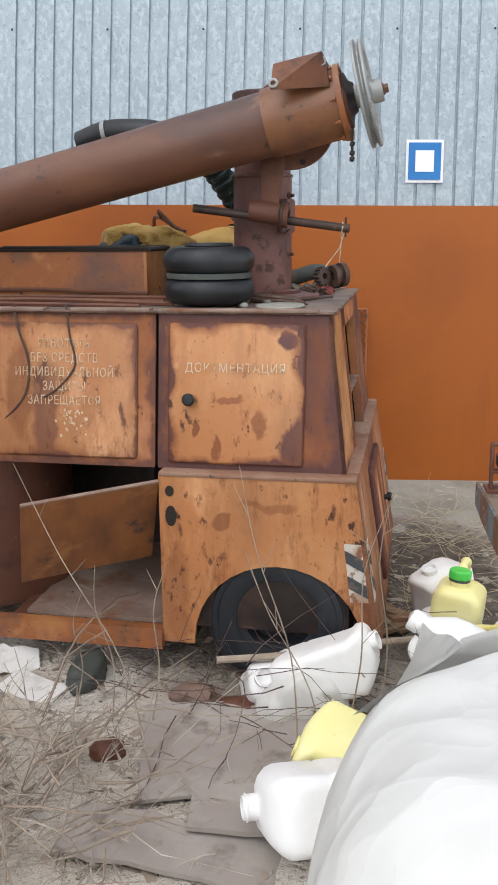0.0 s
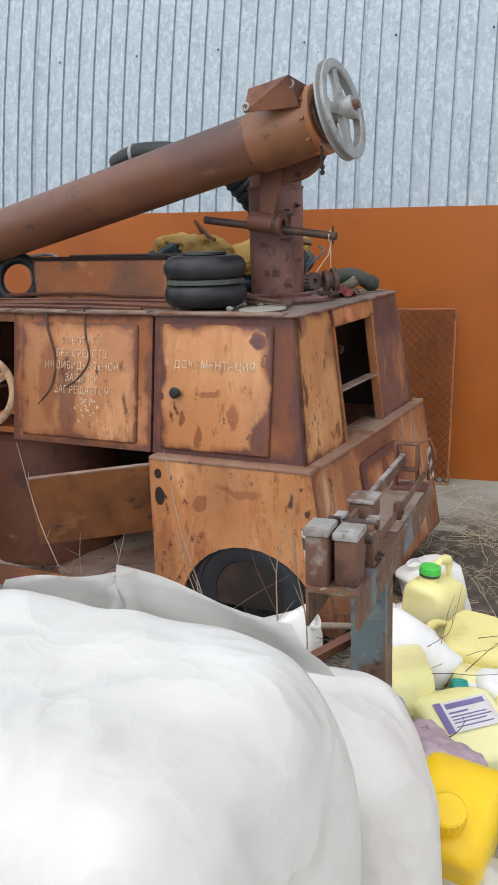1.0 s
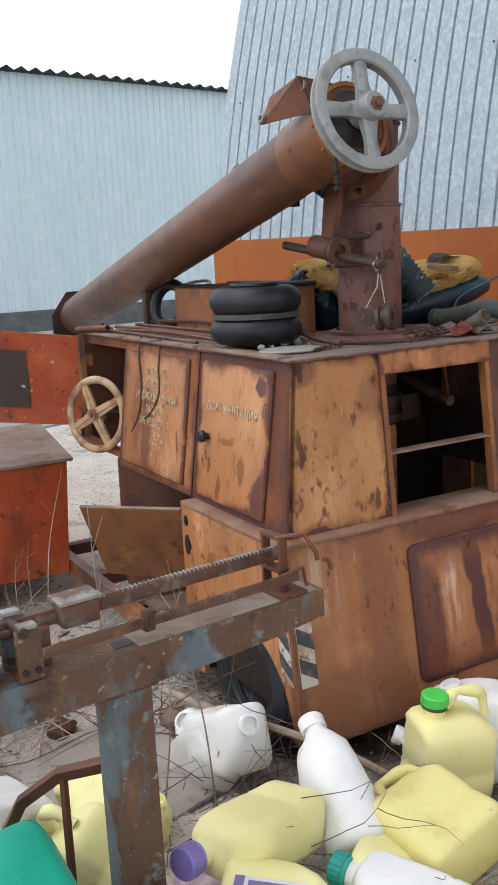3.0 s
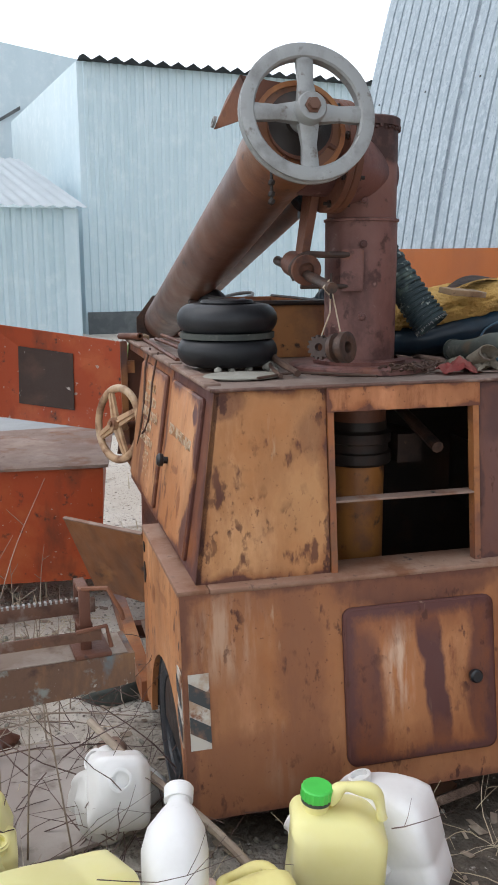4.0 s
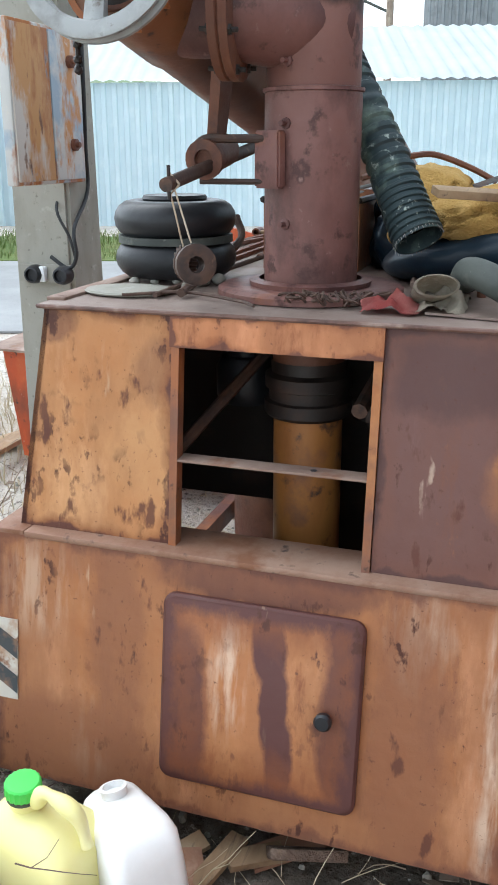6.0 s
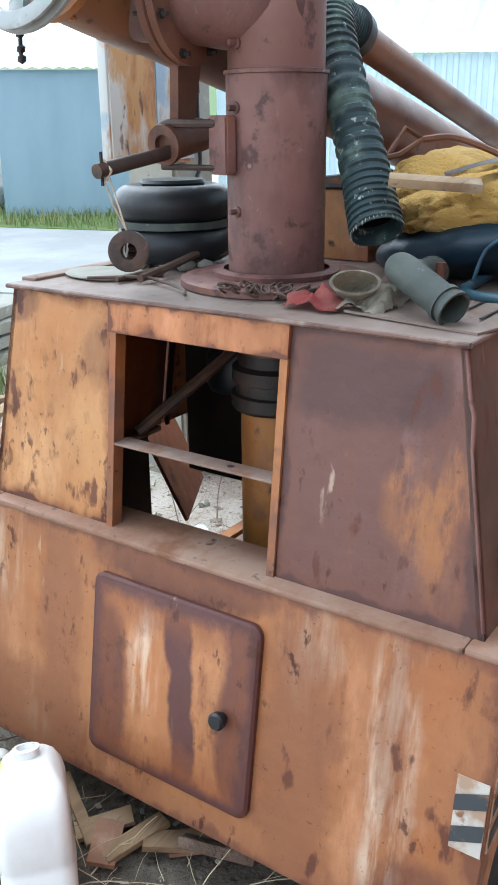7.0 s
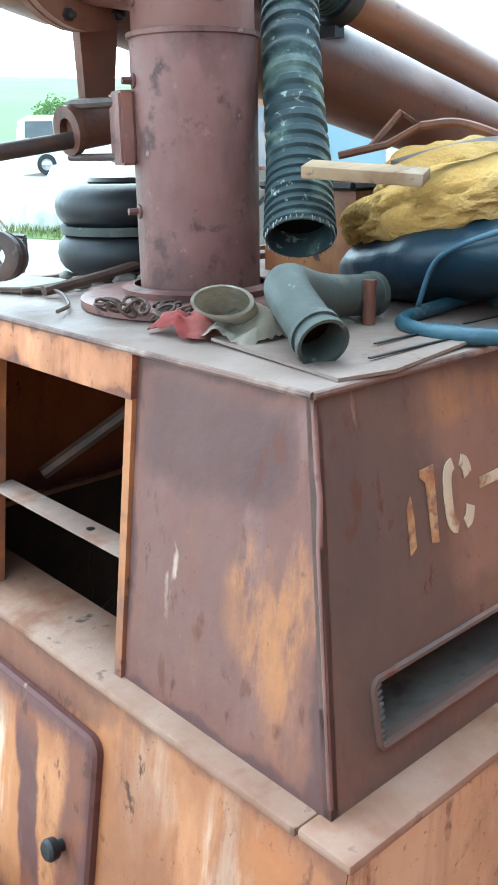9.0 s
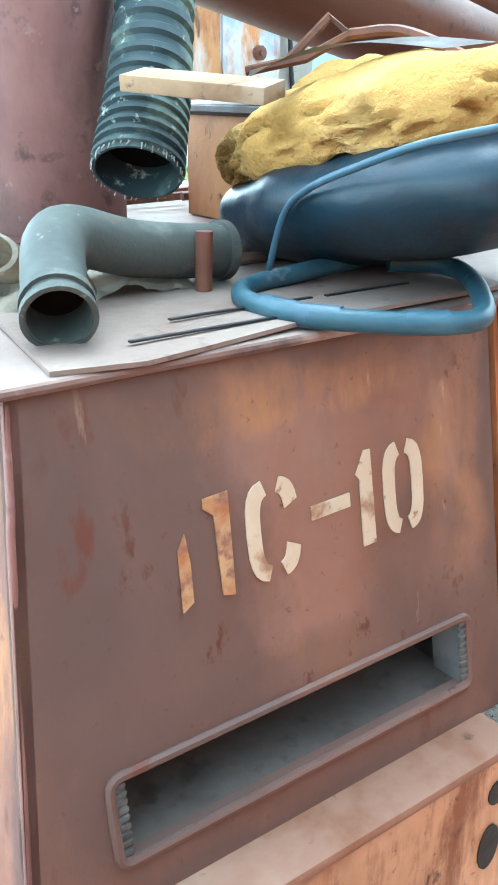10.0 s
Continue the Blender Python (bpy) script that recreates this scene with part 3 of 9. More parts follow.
M["can_stained"] = layered("orange_stained_plastic", (0.74, 0.66, 0.27), [((0.66, 0.30, 0.12), 2.6, 0.56, 0.70), ((0.62, 0.53, 0.20), 6, 0.55, 0.7), ((0.48, 0.36, 0.20), 22, 0.68, 0.76)], (0.35, 0.5), bump=0.15, trans=0.15)
M["bark"] = layered("reddish_bark_board", (0.30, 0.165, 0.105), [((0.20, 0.10, 0.06), 6, 0.45, 0.64), ((0.38, 0.24, 0.17), 12, 0.56, 0.7)], (0.75, 0.9), bump=0.5)
M["vinyl_edge"] = layered("scuffed_blue_vinyl_edge", (0.030, 0.070, 0.105), [((0.07, 0.12, 0.16), 9, 0.45, 0.66)], (0.35, 0.55), bump=0.2)
M["old_iron"] = layered("dark_old_iron", (0.048, 0.028, 0.021), [((0.09, 0.045, 0.028), 7, 0.48, 0.66), ((0.022, 0.016, 0.014), 12, 0.52, 0.66), ((0.15, 0.085, 0.055), 22, 0.64, 0.74)], (0.4, 0.65), bump=0.4)
M["chalk_iron"] = layered("pale_worn_iron", (0.27, 0.26, 0.245), [((0.13, 0.075, 0.05), 8, 0.50, 0.62), ((0.36, 0.355, 0.34), 14, 0.55, 0.68), ((0.07, 0.04, 0.03), 20, 0.60, 0.70)], (0.5, 0.75), bump=0.4)
M["p_roof_edge"] = layered("worn_brown_edge", (0.135, 0.072, 0.054), [((0.26, 0.185, 0.15), 7, 0.52, 0.66), ((0.06, 0.032, 0.026), 9, 0.52, 0.66)], (0.45, 0.7), bump=0.4)
# near-black for the plugs that stand for the shade inside hoses
M["void"] = layered("hose_bore_shade", (0.005, 0.005, 0.005), [((0.010, 0.009, 0.008), 8, 0.5, 0.7)], (0.9, 1.0), bump=0.1, spec=0.05)
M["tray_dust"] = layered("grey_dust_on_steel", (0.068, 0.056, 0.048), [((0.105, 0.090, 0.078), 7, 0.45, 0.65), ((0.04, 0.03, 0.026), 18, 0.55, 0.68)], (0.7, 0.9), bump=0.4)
M["cheek"] = layered("dusty_grey_rubber", (0.115, 0.120, 0.118), [((0.06, 0.065, 0.065), 20, 0.5, 0.66)], (0.6, 0.8), bump=0.3)
M["stencil_rusted"] = layered("rust_stained_stencil", (0.40, 0.25, 0.13), [((0.30, 0.12, 0.045), 12, 0.46, 0.58), ((0.20, 0.10, 0.07), 34, 0.50, 0.60), ((0.52, 0.42, 0.30), 9, 0.58, 0.70)], (0.5, 0.7), bump=0.1)
M["grey_paint"] = layered("weathered_grey_sheet", (0.20, 0.215, 0.22), [((0.26, 0.275, 0.28), 1.2, 0.45, 0.65, (1, 1, 0.3)), ((0.15, 0.16, 0.165), 3, 0.5, 0.7)], (0.55, 0.7), bump=0.05)
M["peeled_rust"] = layered("streaky_rusted_door", (0.44, 0.235, 0.095), [((0.30, 0.115, 0.04), 9, 0.48, 0.60, (1, 1, 0.35)), ((0.50, 0.47, 0.43), 6, 0.50, 0.60, (1, 1, 0.4)), ((0.30, 0.36, 0.40), 8, 0.58, 0.64, (1, 1, 0.4)), ((0.13, 0.06, 0.035), 16, 0.58, 0.66, (1, 1, 0.4))], (0.6, 0.85), bump=0.3)
M["stencil_cream"] = layered("cream_stencil", (0.47, 0.375, 0.265), [((0.27, 0.150, 0.085), 16, 0.56, 0.66), ((0.54, 0.45, 0.33), 9, 0.5, 0.7), ((0.24, 0.14, 0.10), 60, 0.60, 0.68)], (0.5, 0.7), bump=0.1)

# ---- helpers for shapes ----
W = {}


def thing(name, label, category, at=(0, 0, 0), group="", kind=""):
    e = tagged(new(name), label, category, group, kind)
    e.empty_display_size = 0.05
    e.location = at
    W[e] = Matrix.Translation(at)
    return e


def part(name, bm, material, parent=None, label="", smooth=None):
    me = bpy.data.meshes.new(name)
    if parent is not None:
        bm.transform(W[parent].inverted())
    bmesh.ops.recalc_face_normals(bm, faces=bm.faces)
    bm.to_mesh(me)
    bm.free()
    me.materials.append(M[material] if isinstance(material, str) else material)
    me.set_sharp_from_angle(angle=radians(38 if smooth is None else smooth))
    for p in me.polygons:
        p.use_smooth = True
    ob = new(name, me)
    if parent is not None:
        ob.parent = parent
        W[ob] = W[parent]
    else:
        W[ob] = Matrix.Identity(4)
    if label:
        ob["label"] = label
    return ob


def solo(name, bm, material, label, category, kind="", group="", smooth=None):
    """A thing of one mesh, its origin at its base."""
    lo = Vector([min(v.co[i] for v in bm.verts) for i in range(3)])
    hi = Vector([max(v.co[i] for v in bm.verts) for i in range(3)])
    at = Vector(((lo.x + hi.x) / 2, (lo.y + hi.y) / 2, lo.z))
    bm.transform(Matrix.Translation(-at))
    ob = part(name, bm, material, None, "", smooth)
    ob.location = at
    W[ob] = Matrix.Translation(at)
    return tagged(ob, label, category, group, kind)


def B():
    return bmesh.new()


def box(bm, lo, hi, m=None, bevel=0.0):
    r = bmesh.ops.create_cube(bm, size=1)
    c = [(a + b) / 2 for a, b in zip(lo, hi)]
    s = [b - a for a, b in zip(lo, hi)]
    bmesh.ops.transform(bm, matrix=Matrix.Translation(c) @ Matrix.Diagonal((*s, 1)), verts=r["verts"])
    if bevel:
        edges = list({e for v in r["verts"] for e in v.link_edges})
        out = bmesh.ops.bevel(bm, geom=edges, offset=bevel, segments=2, affect="EDGES", profile=0.5)
        verts = list({v for f in out["faces"] for v in f.verts} | {v for v in r["verts"] if v.is_valid})
    else:
        verts = r["verts"]
    if m is not None:
        bmesh.ops.transform(bm, matrix=m, verts=verts)
    return bm


def hexa(bm, pts):
    """A solid from eight corners: four of the lower or near face, then four of the other, both going round alike."""
    v = [bm.verts.new(p) for p in pts]
    for f in ((0, 1, 2, 3), (7, 6, 5, 4), (0, 4, 5, 1), (1, 5, 6, 2), (2, 6, 7, 3), (3, 7, 4, 0)):
        bm.faces.new([v[i] for i in f])
    return bm


def slab(bm, poly, off):
    """A plate: a polygon in space, thickened by the vector off."""
    a = [bm.verts.new(p) for p in poly]
    b = [bm.verts.new(Vector(p) + Vector(off)) for p in poly]
    n = len(a)
    bm.faces.new(a)
    bm.faces.new(b[::-1])
    for i in range(n):
        bm.faces.new((a[i], b[i], b[(i + 1) % n], a[(i + 1) % n]))
    return bm


def sweep(bm, pts, r, seg=10, caps=True, hollow=0.0):
    """A round bar or pipe along points; r a number or one for each point."""
    pts = [Vector(p) for p in pts]
    n = len(pts)
    rs = [r] * n if isinstance(r, (int, float)) else list(r)
    t0 = (pts[1] - pts[0]).normalized()
    u = t0.orthogonal().normalized()
    rings = []
    for i, p in enumerate(pts):
        t = (pts[min(i + 1, n - 1)] - pts[max(i - 1, 0)])
        t = t.normalized() if t.length > 1e-9 else t0
        u = (u - t * u.dot(t)).normalized()
        w = t.cross(u)
        rings.append([bm.verts.new(p + (u * math.cos(k * math.tau / seg) + w * math.sin(k * math.tau / seg)) * rs[i]) for k in range(seg)])
    for a, b in zip(rings, rings[1:]):
        for k in range(seg):
            bm.faces.new((a[k], a[(k + 1) % seg], b[(k + 1) % seg], b[k]))
    if hollow:
        for ring, p, inner in ((rings[0], pts[0], pts[1]), (rings[-1], pts[-1], pts[-2])):
            mid = [bm.verts.new(p + (v.co - p) * hollow) for v in ring]
            deep = [bm.verts.new(v.co + (inner - p).normalized() * 3.0 * rs[0]) for v in mid]
            for k in range(seg):
                j = (k + 1) % seg
                bm.faces.new((ring[k], ring[j], mid[j], mid[k]))
                bm.faces.new((mid[k], mid[j], deep[j], deep[k]))
            bm.faces.new(deep)
    elif caps:
        bm.faces.new(rings[0][::-1])
        bm.faces.new(rings[-1])
    return bm


def curve(pts, n=6):
    """Catmull-Rom points through pts."""
    p = [Vector(q) for q in pts]
    p = [p[0] * 2 - p[1]] + p + [p[-1] * 2 - p[-2]]
    out = []
    for i in range(1, len(p) - 2):
        for k in range(n):
            t = k / n
            out.append(0.5 * (2 * p[i] + (p[i + 1] - p[i - 1]) * t + (2 * p[i - 1] - 5 * p[i] + 4 * p[i + 1] - p[i + 2]) * t * t
                              + (3 * p[i] - p[i - 1] - 3 * p[i + 1] + p[i + 2]) * t ** 3))
    out.append(p[-2])
    return out


def lathe(bm, profile, m=None, seg=24, closed=False):
    """Revolve (radius, height) points round z, then place by m."""
    m = m or Matrix.Identity(4)
    rings = []
    for r, z in profile:
        if r < 1e-6:
            rings.append([bm.verts.new(m @ Vector((0, 0, z)))])
        else:
            rings.append([bm.verts.new(m @ Vector((r * math.cos(k * math.tau / seg), r * math.sin(k * math.tau / seg), z))) for k in range(seg)])
    pairs = list(zip(rings, rings[1:])) + ([(rings[-1], rings[0])] if closed else [])
    for a, b in pairs:
        for k in range(seg):
            j = (k + 1) % seg
            if len(a) == 1 and len(b) == 1:
                continue
            if len(a) == 1:
                bm.faces.new((a[0], b[j], b[k]))
            elif len(b) == 1:
                bm.faces.new((a[k], a[j], b[0]))
            else:
                bm.faces.new((a[k], a[j], b[j], b[k]))
    return bm


def aim(p, d):
    """A pose at p whose z axis points along d."""
    return Matrix.Translation(p) @ Vector(d).to_track_quat("Z", "Y").to_matrix().to_4x4()


def rounded(w, h, r, n=4):
    """Corners of a rounded rectangle about the origin."""
    out = []
    for cx, cy, a in ((w / 2 - r, h / 2 - r, 0), (-w / 2 + r, h / 2 - r, 90), (-w / 2 + r, -h / 2 + r, 180), (w / 2 - r, -h / 2 + r, 270)):
        for k in range(n + 1):
            b = radians(a + 90 * k / n)
            out.append((cx + r * math.cos(b), cy + r * math.sin(b)))
    return out


def plate_on(bm, o, u, v, w, h, thick, r=0.02, lip=0.006):
    """A raised door leaf, its centre at o, along u and v, thickness along u x v."""
    o, u, v = Vector(o), Vector(u).normalized(), Vector(v).normalized()
    n = u.cross(v).normalized()
    rings = []
    for inset, up in ((0, 0), (0, thick - lip), (lip, thick)):
        rings.append([bm.verts.new(o + u * a + v * b + n * up) for a, b in rounded(w - 2 * inset, h - 2 * inset, r)])
    for a, b in zip(rings, rings[1:]):
        for k in range(len(a)):
            j = (k + 1) % len(a)
            bm.faces.new((a[k], a[j], b[j], b[k]))
    bm.faces.new(rings[-1])
    bm.faces.new(rings[0][::-1])
    return bm


def words(name, lines, size, o, u, v, material, parent, label, spacing=1.0, squeeze=1.0, depth=0.0012, align="CENTER", bold=0.0):
    """Lettering lying on a surface: o the middle, u to the right, v up."""
    c = bpy.data.curves.new(name, "FONT")
    c.body, c.size, c.align_x, c.align_y = "\n".join(lines), size, align, "CENTER"
    c.space_line, c.space_character, c.extrude, c.offset = spacing, 1.15, depth, bold
    tmp = bpy.data.objects.new(name, c)
    scene.collection.objects.link(tmp)
    me = bpy.data.meshes.new_from_object(tmp.evaluated_get(bpy.context.evaluated_depsgraph_get()))
    bpy.data.objects.remove(tmp)
    u, v = Vector(u).normalized(), Vector(v).normalized()
    n = u.cross(v).normalized()
    m = Matrix((( *(u * squeeze), 0), (*v, 0), (*n, 0), (0, 0, 0, 1))).transposed()
    m.translation = Vector(o) + n * 0.0015
    me.transform(W[parent].inverted() @ m)
    me.materials.clear()
    me.materials.append(M[material])
    ob = new(name, me)
    ob.parent = parent
    W[ob] = W[parent]
    if label:
        ob["label"] = label
    return ob


def bolt(bm, p, d, r=0.012, h=0.014):
    lathe(bm, [(0, 0), (r, 0), (r, h * 0.6), (r * 0.5, h * 0.62), (r * 0.5, h * 1.6), (0, h * 1.6)], aim(p, d), 6)


def rnd(a, b):
    return random.uniform(a, b)

# ---- ground and surroundings ----
GZ = 0.03


def ground_height(x, y):
    near = math.exp(-((x - 0.4) ** 2 + (y - 2.6) ** 2) / 0.5)
    bumps = 0.03 * noise.noise((x * 1.1, y * 1.1, 0)) + 0.014 * noise.noise((x * 4, y * 4, 3))
    fade = 1.0 / (1.0 + max(0.0, math.hypot(x, y - 3) - 5) * 0.5)
    heap = 0.20 * math.exp(-((x - 0.75) ** 2 + (y - 1.75) ** 2) / 0.55)
    rise = 0.0
    d = math.hypot(x, y - 3)
    if d > 17 and y < x * 0.55 - 1:
        rise = 0.05 * (d - 17) * min(1.0, (d - 17) / 12)
    return GZ + bumps * fade + 0.06 * near + heap + rise


def build_ground():
    bm = B()
    def axis(c, far):
        fine = [c + (k - 60) * 0.085 for k in range(121)]
        out, step, x = [], 0.12, fine[-1]
        while x < far:
            step *= 1.45
            x += step
            out.append(x)
        back, step, x = [], 0.12, fine[0]
        while x > -far:
            step *= 1.45
            x -= step
            back.append(x)
        return back[::-1] + fine + out
    xs, ys = axis(-0.6, 420), axis(3.0, 420)
    grid = [[bm.verts.new((x, y, ground_height(x, y))) for y in ys] for x in xs]
    for i in range(len(xs) - 1):
        for j in range(len(ys) - 1):
            bm.faces.new((grid[i][j], grid[i + 1][j], grid[i + 1][j + 1], grid[i][j + 1]))
    ob = part("ground", bm, "soil", None)
    tagged(ob, "dusty bare earth yard with pale grit", "ground", kind="structure")


build_ground()


def sheet(bm, o, u, up, length, heights, pitch, depth, n=None):
    """Ribbed sheet metal: ribs run along up; heights a list of (height, push outward)."""
    o, u, up = Vector(o), Vector(u).normalized(), Vector(up).normalized()
    n = n or u.cross(up)
    prof = []
    x = 0.0
    while x < length:
        for dx, d in ((0, 0), (0.62, 0), (0.70, 1), (0.92, 1)):
            if x + dx * pitch <= length:
                prof.append((x + dx * pitch, d * depth))
        x += pitch
    prof.append((length, 0))
    rows = [[bm.verts.new(o + u * a + up * h + n * (push - d)) for a, d in prof] for h, push in heights]
    for r, s in zip(rows, rows[1:]):
        for k in range(len(r) - 1):
            bm.faces.new((r[k], r[k + 1], s[k + 1], s[k]))
    return bm


# the arched hangar: an orange plinth, then sheets that lean away
HX0, HX1 = -4.4, 4.5
HDIR = Vector((1, 0.152, -0.0125)).normalized()
HBASE = Vector((0, 5.792, -0.015))


def hangar_at(x, z, push=0.0):
    return HBASE + HDIR * x + Vector((0, push, z))


hangar = thing("hangar", "arched hangar of galvanised ribbed sheets over an orange painted plinth", "hangar", (-0.5, 5.9, 0), kind="structure")
bm = B()
hexa(bm, [hangar_at(HX0, -0.1), hangar_at(HX1, -0.1), hangar_at(HX1, -0.1, 0.2), hangar_at(HX0, -0.1, 0.2),
          hangar_at(HX0, 1.815), hangar_at(HX1, 1.815), hangar_at(HX1, 1.815, 0.2), hangar_at(HX0, 1.815, 0.2)])
part("plinth", bm, "band_orange", hangar, "smooth orange painted plinth")
def arch_push(z):
    d = max(0, z - 1.8)
    return 0.02 + 0.125 * d + 0.037 * d * d
xs_sheet = HX0
k = 0
while xs_sheet < HX1:
    bm = B()
    hs = [1.79, 2.2, 2.6, 3.0, 3.5, 4.0, 4.6, 5.2, 6.0, 7.0]
    w = 1.16
    prof = []
    for j in range(10):
        for dx, d in ((0, 0), (0.84, 0), (0.87, 1), (0.97, 1)):
            prof.append(((j + dx) * w / 10, d * 0.015))
    prof.append((w + 0.012, 0.0))
    rows = [[bm.verts.new(hangar_at(min(xs_sheet + a, HX1), h, arch_push(h) - 0.012 + d + 0.004 * (k % 2))) for a, d in prof] for h in hs]
    for r, s in zip(rows, rows[1:]):
        for q in range(len(r) - 1):
            bm.faces.new((r[q], r[q + 1], s[q + 1], s[q]))
    part("panel", bm, "zinc", hangar)
    k += 1
    xs_sheet += w
bm = B()
for hz in (2.84, 4.0):
    x = HX0 + 0.2
    while x < HX1:
        for dx in (0,):
            p = hangar_at(x + dx, hz, arch_push(hz) - 0.022)
            lathe(bm, [(0, 0), (0.007, 0), (0.007, 0.004), (0, 0.005)], aim(p, (0, -1, 0.2)), 8)
        x += 0.58
part("fixing_screws", bm, "dark", hangar)
# end of the hangar, closing it
bm = B()
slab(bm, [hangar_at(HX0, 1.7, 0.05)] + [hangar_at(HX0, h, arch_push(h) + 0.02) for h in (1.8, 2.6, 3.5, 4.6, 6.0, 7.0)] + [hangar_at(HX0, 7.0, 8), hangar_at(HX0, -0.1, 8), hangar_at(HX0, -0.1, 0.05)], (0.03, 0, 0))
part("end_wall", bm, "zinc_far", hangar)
bm = B()
hexa(bm, [hangar_at(HX0, -0.1, -0.95), hangar_at(HX1, -0.1, -0.95), hangar_at(HX1, -0.1, 0), hangar_at(HX0, -0.1, 0),
          hangar_at(HX0, 0.055, -0.95), hangar_at(HX1, 0.055, -0.95), hangar_at(HX1, 0.09, 0), hangar_at(HX0, 0.09, 0)])
ob = part("pavement", bm, "concrete")
tagged(ob, "weathered concrete apron along the hangar plinth", "pavement", kind="structure")

# blue and white sign
sign = thing("wall_sign", "small square blue and white enamel sign on the ribbed wall", "sign", (0.05, 5.8, 1.95))
def on_wall(a, z, out=0.02):
    return hangar_at(a, z, arch_push(z) - out)
for nm, mt, ex, out, th in (("sign_plate", "sign_white", 0.125, 0.020, 0.006), ("blue_square", "sign_blue", 0.108, 0.027, 0.003), ("white_square", "sign_white", 0.062, 0.031, 0.003)):
    bm = B()
    c = 2.075
    slab(bm, [on_wall(0.05 - ex * 0.9, c - ex, out), on_wall(0.05 + ex * 0.9, c - ex, out), on_wall(0.05 + ex * 0.9, c + ex, out), on_wall(0.05 - ex * 0.9, c + ex, out)], (0, th, 0))
    part(nm, bm, mt, sign)

# ---- the seed treater ----
YS, YN = 3.07, 4.57          # sides of the lower body
CYS0, CYS1 = 3.128, 3.205    # south side of the cab, foot and top
CYN0, CYN1 = 4.505, 4.405    # north side of the cab
CX0, CX1 = -0.19, -0.255     # the cab, east
CZ0, CZ1 = 0.834, 1.385
XW = -2.12                   # west end of the cab
treater = thing("seed_treater", "rusty orange self-propelled seed treater with sloping sheet-metal body on rubber wheels", "machine", (-1.0, 3.8, GZ))


def cab(u, z, side):
    """A point on the cab's south or north side at length u along x, or on the east end at y = u."""
    f = (z - CZ0) / (CZ1 - CZ0)
    if side == "s":
        return Vector((u, CYS0 + (CYS1 - CYS0) * f, z))
    if side == "n":
        return Vector((u, CYN0 + (CYN1 - CYN0) * f, z))
    return Vector((CX0 + (CX1 - CX0) * f, u, z))


def end_low(y, z):
    return Vector((-0.15 + (0.825 - z) / 0.645 * 0.10, y, z))


def arch_poly(y, x_top, x_bot):
    pts = [Vector((-0.855, y, 0.825)), Vector((-0.855, y, 0.18)), Vector((-0.735, y, 0.18))]
    for k in range(17):
        a = radians(180 - 180 * k / 16)
        pts.append(Vector((-0.425 + 0.31 * math.cos(a), y, 0.195 + 0.305 * math.sin(a))))
    return pts + [Vector((x_bot - 0.01, y, 0.18)), Vector((x_bot, y, 0.18)), Vector((x_top, y, 0.825))]


